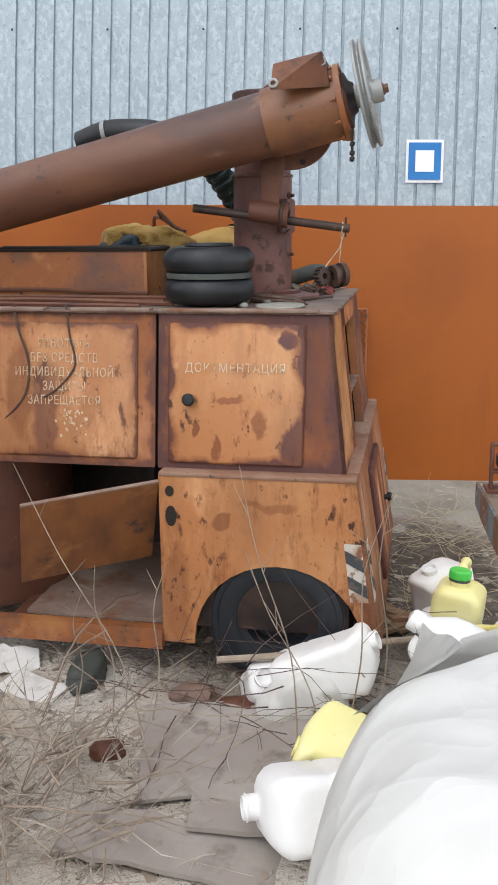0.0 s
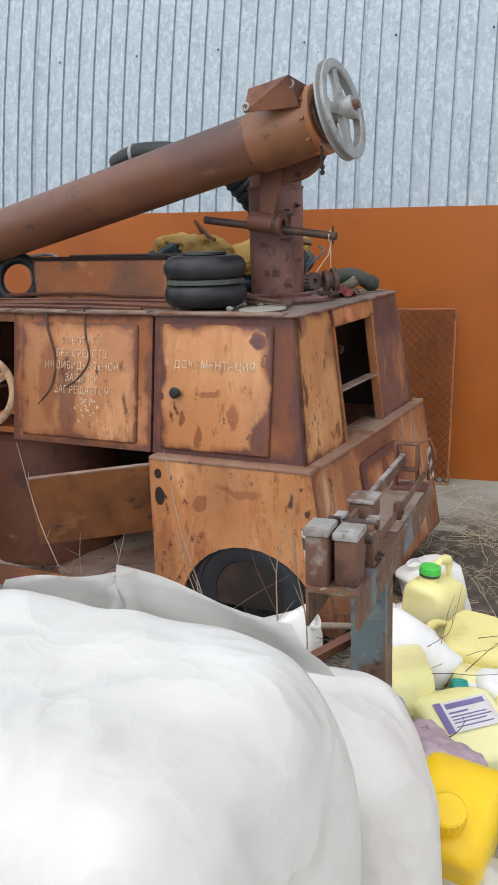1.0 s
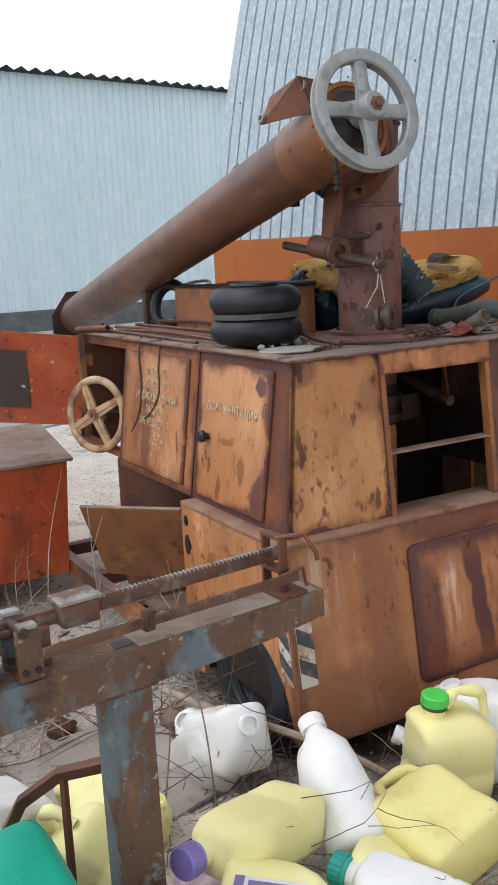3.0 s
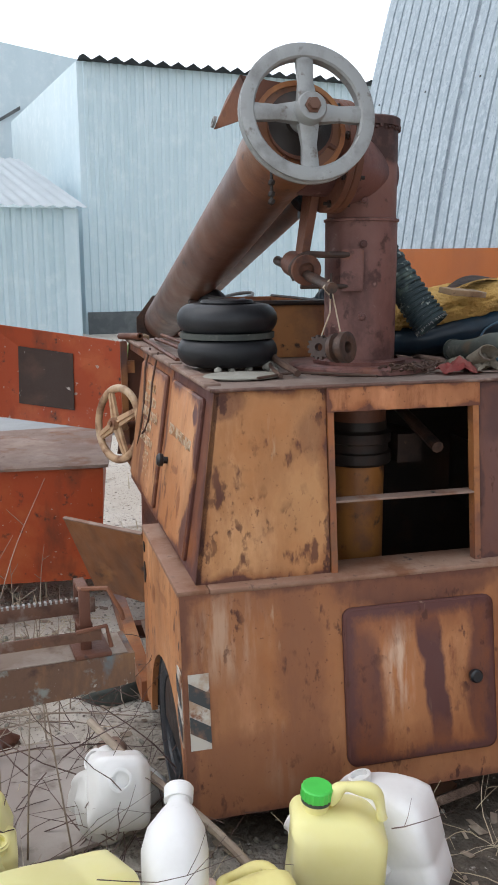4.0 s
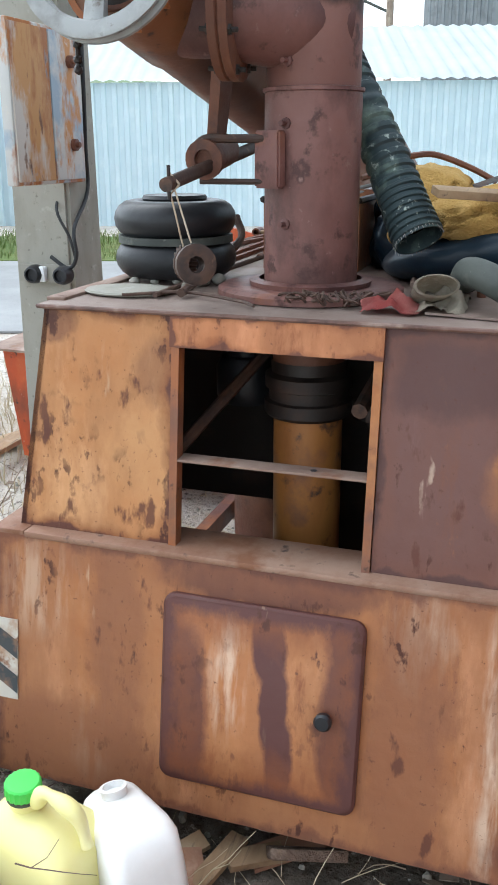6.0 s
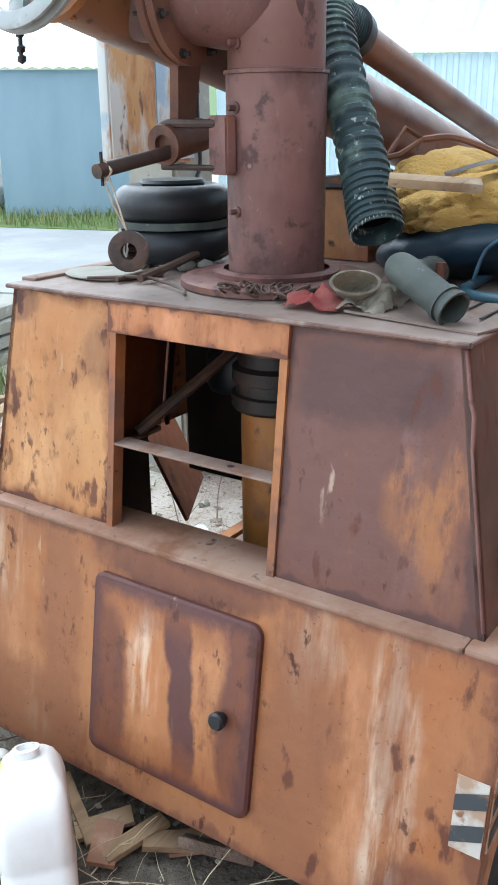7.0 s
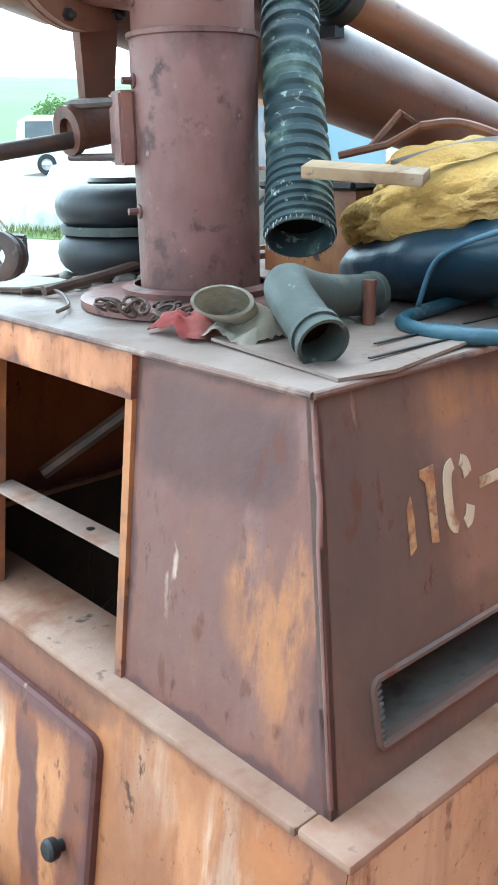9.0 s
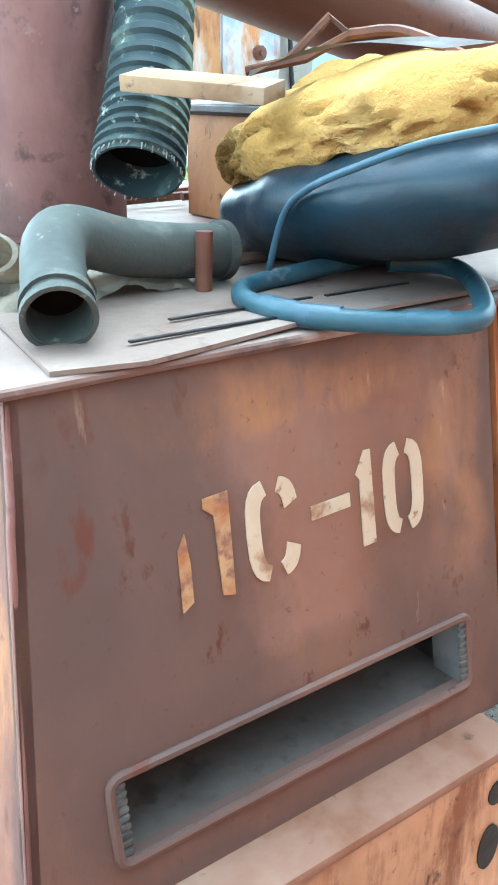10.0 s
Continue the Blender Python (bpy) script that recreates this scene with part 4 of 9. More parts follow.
def body():
    for nm, y, off in (("side_panel", YS, 0.02), ("side_panel", YN, -0.02)):
        bm = B()
        slab(bm, arch_poly(y, -0.152, -0.052), (0, off, 0))
        p = part(nm, bm, "p_side_s" if off > 0 else "p_side_n", treater, "ochre side panel with a wheel arch")
        bm = B()
        yy = y - 0.001 if off > 0 else y + 0.001
        # near-black discs on the panel stand for the shade in the holes
        for hx, hz, rr in ((-0.815, 0.765, 0.020), (-0.812, 0.672, 0.026)):
            slab(bm, [(hx + rr * 0.8 * math.cos(a), yy, hz + rr * (1.0 if rr < 0.022 else 1.5) * math.sin(a)) for a in [k * math.tau / 14 for k in range(14)]], (0, -0.002 if off > 0 else 0.002, 0))
        part("lamp_hole", bm, "dark", p)
        # wheel arch lining, near-black so that the arch's shade is in its colour
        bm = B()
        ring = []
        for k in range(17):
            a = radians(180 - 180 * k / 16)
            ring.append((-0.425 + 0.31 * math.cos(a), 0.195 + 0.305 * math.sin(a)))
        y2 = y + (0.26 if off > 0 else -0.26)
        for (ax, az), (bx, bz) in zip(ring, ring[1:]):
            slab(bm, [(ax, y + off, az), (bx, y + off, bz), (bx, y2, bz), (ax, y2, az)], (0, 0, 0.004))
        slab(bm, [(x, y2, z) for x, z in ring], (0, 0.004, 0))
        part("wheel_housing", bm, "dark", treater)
    # sloping east end with its door
    bm = B()
    slab(bm, [end_low(YS + 0.001, 0.18), end_low(YN - 0.001, 0.18), end_low(YN - 0.001, 0.825), end_low(YS + 0.001, 0.825)], (-0.016, 0, 0))
    part("end_panel", bm, "p_end", treater, "stained ochre end panel")
    n = (end_low(0, 0.2) - end_low(0, 0.8)).normalized()
    up = -n
    bm = B()
    plate_on(bm, end_low(3.797, 0.507) + Vector((0.001, 0, 0)), (0, 1, 0), up, 0.49, 0.475, 0.018, 0.03)
    door = part("lower_door", bm, "p_end_door", treater, "rounded lower door streaked with purple rust")
    bm = B()
    lathe(bm, [(0, 0.0), (0.012, 0), (0.012, 0.014), (0.02, 0.016), (0.021, 0.03), (0.016, 0.036), (0, 0.037)], aim(end_low(3.962, 0.508) + Vector((0.018, 0, 0)), (1, 0, 0.15)), 18)
    part("knob", bm, "black", door, "black plastic knob")
    # ledge between body and cab
    for lo, hi in (((-0.855, YS - 0.004, 0.818), (-0.149, YS + 0.09, 0.836)), ((-0.855, YN - 0.09, 0.818), (-0.149, YN + 0.004, 0.836)), ((-0.30, YS + 0.09, 0.818), (-0.146, YN - 0.09, 0.836))):
        bm = B()
        box(bm, lo, hi, None, 0.006)
        part("ledge", bm, "ledge_dust", treater, "dusty ledge round the cab foot")
    # cab
    def quad(a, b, c, d, off):
        bm = B()
        slab(bm, [a, b, c, d], off)
        return bm
    part("cab_side", quad(cab(-0.872, CZ0, "s"), Vector((CX0, CYS0, CZ0)), Vector((CX1, CYS1, CZ1)), cab(-0.872, CZ1, "s"), (0, 0.014, 0)), "p_frame2", treater, "purple-brown sheet side of the cab")
    part("cab_side", quad(cab(-1.60, CZ0, "s"), cab(-0.884, CZ0, "s"), cab(-0.884, CZ1, "s"), cab(-1.60, CZ1, "s"), (0, 0.014, 0)), "p_frame1", treater, "rusted sheet side of the cab")
    part("seam_strip", quad(cab(-0.884, CZ0, "s") + Vector((0, 0.03, 0)), cab(-0.872, CZ0, "s") + Vector((0, 0.03, 0)), cab(-0.872, CZ1, "s") + Vector((0, 0.03, 0)), cab(-0.884, CZ1, "s") + Vector((0, 0.03, 0)), (0, 0.01, 0)), "dark", treater)
    vs = cab(0, CZ1, "s") - cab(0, CZ0, "s")
    bm = B()
    plate_on(bm, cab(-0.588, 1.103, "s") + Vector((0, -0.001, 0)), (1, 0, 0), vs, 0.49, 0.50, 0.014, 0.016)
    d2 = part("documents_door", bm, "p_documents", treater, "ochre door stencilled for the documents")
    words("stencil_lettering", ["ДОКУМЕНТАЦИЯ"], 0.045, cab(-0.59, 1.195, "s") + Vector((0, -0.0155, 0)), (1, 0, 0), vs, "stencil", d2, "worn white stencilled word", squeeze=0.86, bold=0.0)
    bm = B()
    lathe(bm, [(0, 0.0), (0.012, 0), (0.012, 0.014), (0.022, 0.018), (0.023, 0.03), (0.016, 0.038), (0, 0.039)], aim(cab(-0.752, 1.085, "s") + Vector((0, -0.014, 0)), (0, -1, 0.1)), 18)
    part("knob", bm, "black", d2, "black plastic knob")
    bm = B()
    plate_on(bm, cab(-1.249, 1.105, "s") + Vector((0, -0.001, 0)), (1, 0, 0), vs, 0.60, 0.49, 0.014, 0.016)
    d1 = part("warning_door", bm, "p_warning", treater, "ochre door stencilled with a safety warning")
    words("stencil_lettering", ["РАБОТАТЬ", "БЕЗ СРЕДСТВ", "ИНДИВИДУАЛЬНОЙ", "ЗАЩИТЫ", "ЗАПРЕЩАЕТСЯ"], 0.046, cab(-1.225, 1.17, "s") + Vector((0, -0.0155, 0)), (1, 0, 0), vs, "stencil", d1, "worn white stencilled warning in five lines", spacing=1.12, squeeze=0.74, bold=0.0)
    bm = B()
    random.seed(17)
    for k in range(46):
        q = abs(random.gauss(0, 0.5))
        c = cab(-1.20 + random.gauss(0, 0.030 + 0.02 * q), 1.035 - 0.085 * q, "s") + Vector((0, -0.0155, 0))
        r = rnd(0.0018, 0.0050)
        slab(bm, [c + Vector((r * math.cos(a), 0, r * rnd(1.0, 1.9) * math.sin(a))) for a in [j * math.tau / 7 for j in range(7)]], (0, -0.0012, 0))
    tagged(part("paint_splashes", bm, "stencil", d1), "white paint splashes under the lettering", "", kind="stuff")
    # east end of the cab
    part("corner_panel", quad(cab(CYS0, CZ0, "e"), cab(3.537, CZ0, "e"), cab(3.537, CZ1, "e"), Vector((CX1, CYS1, CZ1)), (-0.014, 0, 0)), "p_corner_s", treater, "spotted ochre corner panel")
    part("corner_panel", quad(cab(4.033, CZ0, "e"), cab(CYN0, CZ0, "e"), Vector((CX1, CYN1, CZ1)), cab(4.033, CZ1, "e"), (-0.014, 0, 0)), "p_corner_n", treater, "purple-brown corner panel with bare ochre patches")
    hd = Vector((0.012, 0, 0))
    part("header", quad(cab(3.537, 1.312, "e") + hd, cab(4.033, 1.312, "e") + hd, cab(4.033, CZ1 + 0.002, "e") + hd, cab(3.537, CZ1 + 0.002, "e") + hd, (-0.03, 0, 0)), "p_header", treater, "orange header over the open hatch")
    for y0, y1 in ((3.540, 3.559), (4.012, 4.031)):
        part("jamb", quad(cab(y0, CZ0, "e") + hd * 0.6, cab(y1, CZ0, "e") + hd * 0.6, cab(y1, 1.312, "e") + hd * 0.6, cab(y0, 1.312, "e") + hd * 0.6, (-0.035, 0, 0)), "paint_rust", treater)
    bm = B()
    box(bm, (-0.045, -0.232, -0.003), (0.006, 0.232, 0.003), Matrix.Translation(cab(3.787, 1.045, "e")), 0.001)
    bar = part("crossbar", bm, "grime", treater, "bare flat steel bar across the hatch")
    # thin black disc on the bar paints the shade of a hole
    bm = B()
    lathe(bm, [(0, 0), (0.008, 0), (0.008, 0.0008), (0, 0.0008)], Matrix.Translation(cab(3.885, 1.045, "e") + Vector((-0.02, 0, 0.0032))), 14)
    part("bar_hole", bm, "black", bar)
    # added dark sheet: puts shade on the side panel's inner face
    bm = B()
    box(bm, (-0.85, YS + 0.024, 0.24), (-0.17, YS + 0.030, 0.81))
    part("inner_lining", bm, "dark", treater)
    # north side with its long slot
    XN = -0.895
    def nq(x0, x1, z0, z1):
        bm = B()
        e0 = [cab(x0, z0, "n"), cab(x1, z0, "n"), cab(x1, z1, "n"), cab(x0, z1, "n")]
        if x0 > -0.3:
            e0[0].x = CX0 + (CX1 - CX0) * (z0 - CZ0) / (CZ1 - CZ0)
            e0[3].x = CX0 + (CX1 - CX0) * (z1 - CZ0) / (CZ1 - CZ0)
        slab(bm, e0, (0, -0.014, 0))
        return bm
    SX0, SX1, SZ0, SZ1 = -0.302, -0.828, 0.893, 0.982
    bm = B()
    for a in ((-0.2, XN, SZ1, CZ1), (-0.2, XN, CZ0, SZ0), (-0.2, SX0, SZ0, SZ1), (SX1, XN, SZ0, SZ1)):
        b2 = nq(*a)
        me = bpy.data.meshes.new("tmp")
        b2.to_mesh(me)
        b2.free()
        bm.from_mesh(me)
        bpy.data.meshes.remove(me)
    north = part("cab_side", bm, "p_north", treater, "brown rusted side with a long slot")
    def lip(g, r):
        """A rounded loop round the slot, grown by g."""
        pts = []
        for k, (x, z) in enumerate(((SX0 + g, SZ0 - g), (SX1 - g, SZ0 - g), (SX1 - g, SZ1 + g), (SX0 + g, SZ1 + g))):
            cx, cz = x + (-0.014 if x > -0.5 else 0.014), z + (0.014 if z < 0.93 else -0.014)
            for j in range(5):
                b = radians((0, -90, 180, 90)[k] - 22.5 * j)
                pts.append(cab(cx + 0.014 * math.cos(b), cz + 0.014 * math.sin(b), "n"))
        bm = B()
        sweep(bm, pts + [pts[0], pts[1]], r, 8, caps=False)
        return bm
    part("slot_frame", lip(0.005, 0.0065), "p_north", north, "rolled lip round the slot")
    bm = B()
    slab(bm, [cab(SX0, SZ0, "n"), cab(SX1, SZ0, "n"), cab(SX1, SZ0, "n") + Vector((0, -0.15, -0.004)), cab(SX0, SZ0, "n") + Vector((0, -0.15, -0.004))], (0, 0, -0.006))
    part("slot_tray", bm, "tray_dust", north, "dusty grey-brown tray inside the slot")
    # added dark back and ceiling, the slot's inner shadow put into their colour
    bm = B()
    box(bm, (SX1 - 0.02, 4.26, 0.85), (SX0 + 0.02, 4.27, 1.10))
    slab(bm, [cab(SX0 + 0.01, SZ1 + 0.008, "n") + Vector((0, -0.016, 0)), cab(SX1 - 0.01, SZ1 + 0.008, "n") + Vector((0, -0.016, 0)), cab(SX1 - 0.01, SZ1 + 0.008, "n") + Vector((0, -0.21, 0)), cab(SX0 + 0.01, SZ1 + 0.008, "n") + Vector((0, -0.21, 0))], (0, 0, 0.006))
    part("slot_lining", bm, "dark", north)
    for x in (SX0, SX1):
        bm = B()
        o = -0.013 if x > -0.5 else 0.013
        slab(bm, [cab(x, SZ0, "n") + Vector((0, -0.002, 0)), cab(x, SZ1, "n") + Vector((0, -0.002, 0)), cab(x, SZ1, "n") + Vector((0, -0.05, 0)), cab(x, SZ0, "n") + Vector((0, -0.05, 0))], (o, 0, 0))
        for k in range(9):
            z = SZ0 + 0.006 + k * 0.0095
            q = cab(x, z, "n")
            box(bm, (min(x, x + o), q.y - 0.004, z), (max(x, x + o), q.y + 0.001, z + 0.005))
        part("slot_cheek", bm, "cheek", north, "ribbed grey cheek of the slot")
    # ПС-10, cut as stencil strokes
    def stroke(pts):
        bm = B()
        slab(bm, [cab(-0.402 - a, 1.132 + b, "n") + Vector((0, 0.0005, 0)) for a, b in pts], (0, 0.002, 0))
        return bm
    def bow(u, w, h, a0, a1, t=0.0185, n=10):
        out, inn = [], []
        for k in range(n + 1):
            a = radians(a0 + (a1 - a0) * k / n)
            c, s = math.cos(a), math.sin(a)
            e = 0.62
            sx = math.copysign(abs(c) ** e, c)
            sz = math.copysign(abs(s) ** e, s)
            out.append((u + w / 2 + sx * w / 2, h / 2 + sz * h / 2))
            inn.append((u + w / 2 + sx * (w / 2 - t), h / 2 + sz * (h / 2 - t * 0.9)))
        return out + inn[::-1]
    LH = 0.114
    for pts in ([(0.004, 0.0), (0.018, 0.008), (0.019, 0.050), (0.016, 0.082), (0.006, 0.066)], [(0.055, 0.004), (0.070, 0.0), (0.072, 0.06), (0.073, LH), (0.042, LH - 0.002), (0.041, 0.102), (0.053, 0.092)],
                bow(0.092, 0.072, LH, 100, 260), bow(0.092, 0.072, LH, 18, 78, n=5), bow(0.092, 0.072, LH, -78, -18, n=5),
                [(0.182, 0.052), (0.240, 0.054), (0.240, 0.070), (0.182, 0.068)], [(0.257, 0.0), (0.277, 0.001), (0.276, LH), (0.266, LH), (0.252, 0.088), (0.257, 0.082)],
                bow(0.294, 0.066, LH, 100, 260), bow(0.294, 0.066, LH, -80, 80)):
        part("stencil_stroke", stroke(pts), "stencil_rusted" if pts[0][0] < 0.06 else "stencil_cream", north)
    part("cab_side", quad(cab(XN - 0.012, CZ0, "n"), cab(XW, CZ0, "n"), cab(XW, CZ1, "n"), cab(XN - 0.012, CZ1, "n"), (0, -0.014, 0)), "paint_rust", treater, "red-brown sheet side")
    # roof
    bm = B()
    box(bm, (XW, CYS1 - 0.012, CZ1 - 0.001), (CX1 + 0.010, CYN1 + 0.008, CZ1 + 0.009), None, 0.003)
    part("roof", bm, "roof_dust", treater, "dusty sheet roof of the cab")
    for a, b in (((XW, CYS1 - 0.012), (CX1 + 0.012, CYS1 - 0.012)), ((CX1 + 0.012, CYS1 - 0.012), (CX1 + 0.010, CYN1 + 0.008)), ((CX1 + 0.010, CYN1 + 0.008), (XW, CYN1 + 0.008))):
        bm = B()
        sweep(bm, [(*a, CZ1 + 0.003), (*b, CZ1 + 0.003)], 0.0055, 8)
        part("roof_edge", bm, "p_roof_edge", treater, "dark rolled edge of the roof")
    # handwheel bay: west end of the cab
    part("west_wall", quad((XW, CYS0, CZ0), (XW, CYN0, CZ0), (XW, CYN1, CZ1), (XW, CYS1, CZ1), (0.014, 0, 0)), "rust", treater)
    part("bay_back", quad((-1.62, CYS0 + 0.05, CZ0), (-1.62, 4.2, CZ0), (-1.62, 4.2, CZ1), (-1.62, CYS1 + 0.03, CZ1), (0.014, 0, 0)), "rust", treater)
    bm = B()
    box(bm, (XW, CYS1, 1.345), (-1.6, CYS1 + 0.03, CZ1))
    box(bm, (XW, CYS0 + 0.01, 0.86), (-1.6, CYS0 + 0.06, 0.885))
    box(bm, (XW, CYS0 + 0.03, 0.86), (XW + 0.03, CYS0 + 0.06, CZ1))
    part("bay_frame", bm, "paint_rust", treater)
    # underframe
    bm = B()
    box(bm, (-2.7, YS - 0.02, 0.155), (-0.855, YS + 0.03, 0.235))
    part("sill", bm, "paint_rust", treater, "orange painted sill beam")
    bm = B()
    box(bm, (-2.7, YN - 0.06, 0.155), (-0.855, YN, 0.235))
    part("sill", bm, "paint", treater)
    bm = B()
    for x in (-0.95, -1.45, -1.95, -2.5):
        box(bm, (x - 0.03, YS + 0.03, 0.16), (x + 0.03, YN - 0.06, 0.22))
    part("crossmember", bm, "rust", treater)
    bm = B()
    box(bm, (-1.42, YS + 0.06, 0.222), (-0.86, YN - 0.5, 0.24), pose(0, 0, 0, 0, 0, 0))
    part("floor_plate", bm, "grime", treater, "dusty steel floor plate")
    bm = B()
    lathe(bm, [(0, 0.2), (0.33, 0.2), (0.335, 0.23), (0.33, 0.80), (0.31, 0.825), (0, 0.83)], Matrix.Translation((-1.72, 3.52, 0)), 32)
    part("tank", bm, "rust", treater, "dark red-brown round tank under the cab")
    # flap hanging open
    a, b = Vector((-0.86, 3.075, 0.800)), Vector((-1.275, 2.825, 0.765))
    c = Vector((-1.345, 2.945, 0.440))
    d = a + c - b
    bm = B()
    nrm = (b - a).cross(d - a).normalized() * 0.012
    slab(bm, [a, b, c, d], nrm)
    flap = part("flap", bm, "ply", treater, "brown lower flap hanging open")
    bm = B()
    e = (a - d).normalized() * 0.006
    slab(bm, [a, b, b + e, a + e], nrm * 1.2)
    part("flap_edge", bm, "grime", flap, "pale worn upper edge")


body()


def tyre_parts(y, face):
    m = aim((-0.430, y, 0.285), (0, face, 0)) @ Matrix.Diagonal((0.93, 0.93, 1, 1))
    bm = B()
    prof = [(0.135, -0.070), (0.16, -0.082), (0.20, -0.090), (0.255, -0.085), (0.283, -0.066), (0.292, -0.03), (0.286, -0.026), (0.286, -0.018), (0.294, -0.014), (0.294, 0.014), (0.286, 0.018), (0.286, 0.026), (0.292, 0.03), (0.287, 0.060), (0.276, 0.074), (0.262, 0.079), (0.258, 0.086), (0.238, 0.089), (0.234, 0.085), (0.20, 0.090), (0.165, 0.082), (0.160, 0.074), (0.135, 0.068)]
    lathe(bm, prof, m, 56, closed=True)
    t = part("wheel", bm, "tyre_rubber", treater, "black rubber tyre")
    for k in range(5):
        a = k * math.tau / 5
        nut = B()
        bolt(nut, m @ Vector((0.062 * math.cos(a), 0.062 * math.sin(a), 0.044)), (0, face, 0), 0.010, 0.014)
        part("wheel_nut", nut, "old_iron", t)
    bm = B()
    lathe(bm, [(0, 0.075), (0.028, 0.072), (0.032, 0.045), (0.085, 0.042), (0.098, 0.020), (0.118, 0.018), (0.130, 0.050), (0.142, 0.070), (0.148, 0.066), (0.145, -0.06), (0, -0.06)], m, 40)
    part("rim", bm, "tyre_rubber", t, "dark greasy steel rim")


tyre_parts(3.172, -1)
tyre_parts(4.468, 1)


def hazard(pts, off):
    """A small striped marker plate on four corners."""
    a, b, c, d = [Vector(p) for p in pts]
    off = Vector(off)
    bm = B()
    slab(bm, [a, b, c, d], off)
    ob = part("hazard_marker", bm, "hazard_white", treater, "white marker with black slanting stripes")
    bm = B()
    for lo, hi in ((0.08, 0.30), (0.52, 0.74)):
        def at(s, t):
            return a.lerp(b, s).lerp(d.lerp(c, s), t) + off * 1.5
        slab(bm, [at(0, lo + 0.16), at(1, lo), at(1, hi), at(0, hi + 0.16)], off * 0.3)
    part("stripes", bm, "hazard_black", ob)


hx = Vector((0.001, 0, 0))
hazard([end_low(3.085, 0.385) + hx, end_low(3.145, 0.385) + hx, end_low(3.145, 0.60) + hx, end_low(3.085, 0.60) + hx], (0.003, 0, 0))
hazard([(-0.165, YS, 0.385), (-0.10, YS, 0.385), (-0.13, YS, 0.60), (-0.19, YS, 0.60)], (0, -0.003, 0))
hazard([end_low(4.567, 0.43) + hx, end_low(4.503, 0.43) + hx, end_low(4.503, 0.585) + hx, end_low(4.567, 0.585) + hx], (0.003, 0, 0))
hazard([(-0.165, YN, 0.43), (-0.105, YN, 0.43), (-0.13, YN, 0.585), (-0.19, YN, 0.585)], (0, 0.003, 0))

# column with its flange, elbow and auger
COL = Vector((-0.592, 3.776, 0))
bm = B()
lathe(bm, [(0, 1.397), (0.235, 1.397), (0.235, 1.412), (0.225, 1.418), (0.15, 1.418), (0, 1.418)], Matrix.Translation(COL), 48)
lathe(bm, [(0.15, 1.41), (0.155, 1.43), (0.13, 1.435)], Matrix.Translation(COL), 40)
part("base_flange", bm, "purple", treater, "round base flange of the column")
bm = B()
lathe(bm, [(0.117, 1.40), (0.117, 1.870), (0.122, 1.872), (0.122, 1.880), (0.112, 1.882)], Matrix.Translation(COL), 40)
column = part("column", bm, "purple", treater, "purple-brown steel column")
bm = B()
lathe(bm, [(0.112, 1.87), (0.112, 2.16), (0.118, 2.162), (0.118, 2.185), (0.112, 2.19), (0.0, 2.19)], Matrix.Translation(COL), 40)
part("column_head", bm, "scorched", treater, "upper column pipe with a rough welded rim")
AX = Vector((-1, 0.033, -0.2345)).normalized()
A0 = Vector((-0.30, 3.451, 2.089))
bm = B()
sweep(bm, [A0 - AX * 0.02, A0 + AX * 0.03, A0 + AX * 2.95], 0.113, 40)
auger = part("auger_tube", bm, "tube", treater, "long slanting rusted auger tube")
bm = B()
side, rise = AX.cross(Vector((0, 0, 1))).normalized(), Vector((0, 0, 1))
foot = A0 + AX * 2.95
slab(bm, [foot + side * a + rise * b for a, b in ((-0.16, -0.15), (0.16, -0.15), (0.16, 0.02), (0.06, 0.15), (-0.06, 0.15), (-0.16, 0.02))], AX * 0.014)
part("end_plate", bm, "old_iron", auger, "dark plate on the low end")
bm = B()
leg = A0 + AX * 1.75
box(bm, (-0.022, -0.03, 1.38), (0.022, 0.03, leg.z - 0.09), Matrix.Translation((leg.x, leg.y, 0)), 0.003)
box(bm, (-0.05, -0.06, 1.397), (0.05, 0.06, 1.405), Matrix.Translation((leg.x, leg.y, 0)))
part("auger_leg", bm, "old_iron", treater, "short steel leg under the auger")
bm = B()
sweep(bm, [A0 - AX * 0.06, A0 + AX * 0.22], 0.120, 40)
part("auger_collar", bm, "collar", treater, "ochre end collar of the auger")
bm = B()
sweep(bm, [COL + Vector((-0.03, 0.034, 2.010)), COL + Vector((0.0, 0.0, 2.016)), Vector((-0.455, 3.62, 2.046)), A0 + AX * 0.15], 0.109, 40)
part("elbow", bm, "purple", treater, "elbow from the column to the auger")


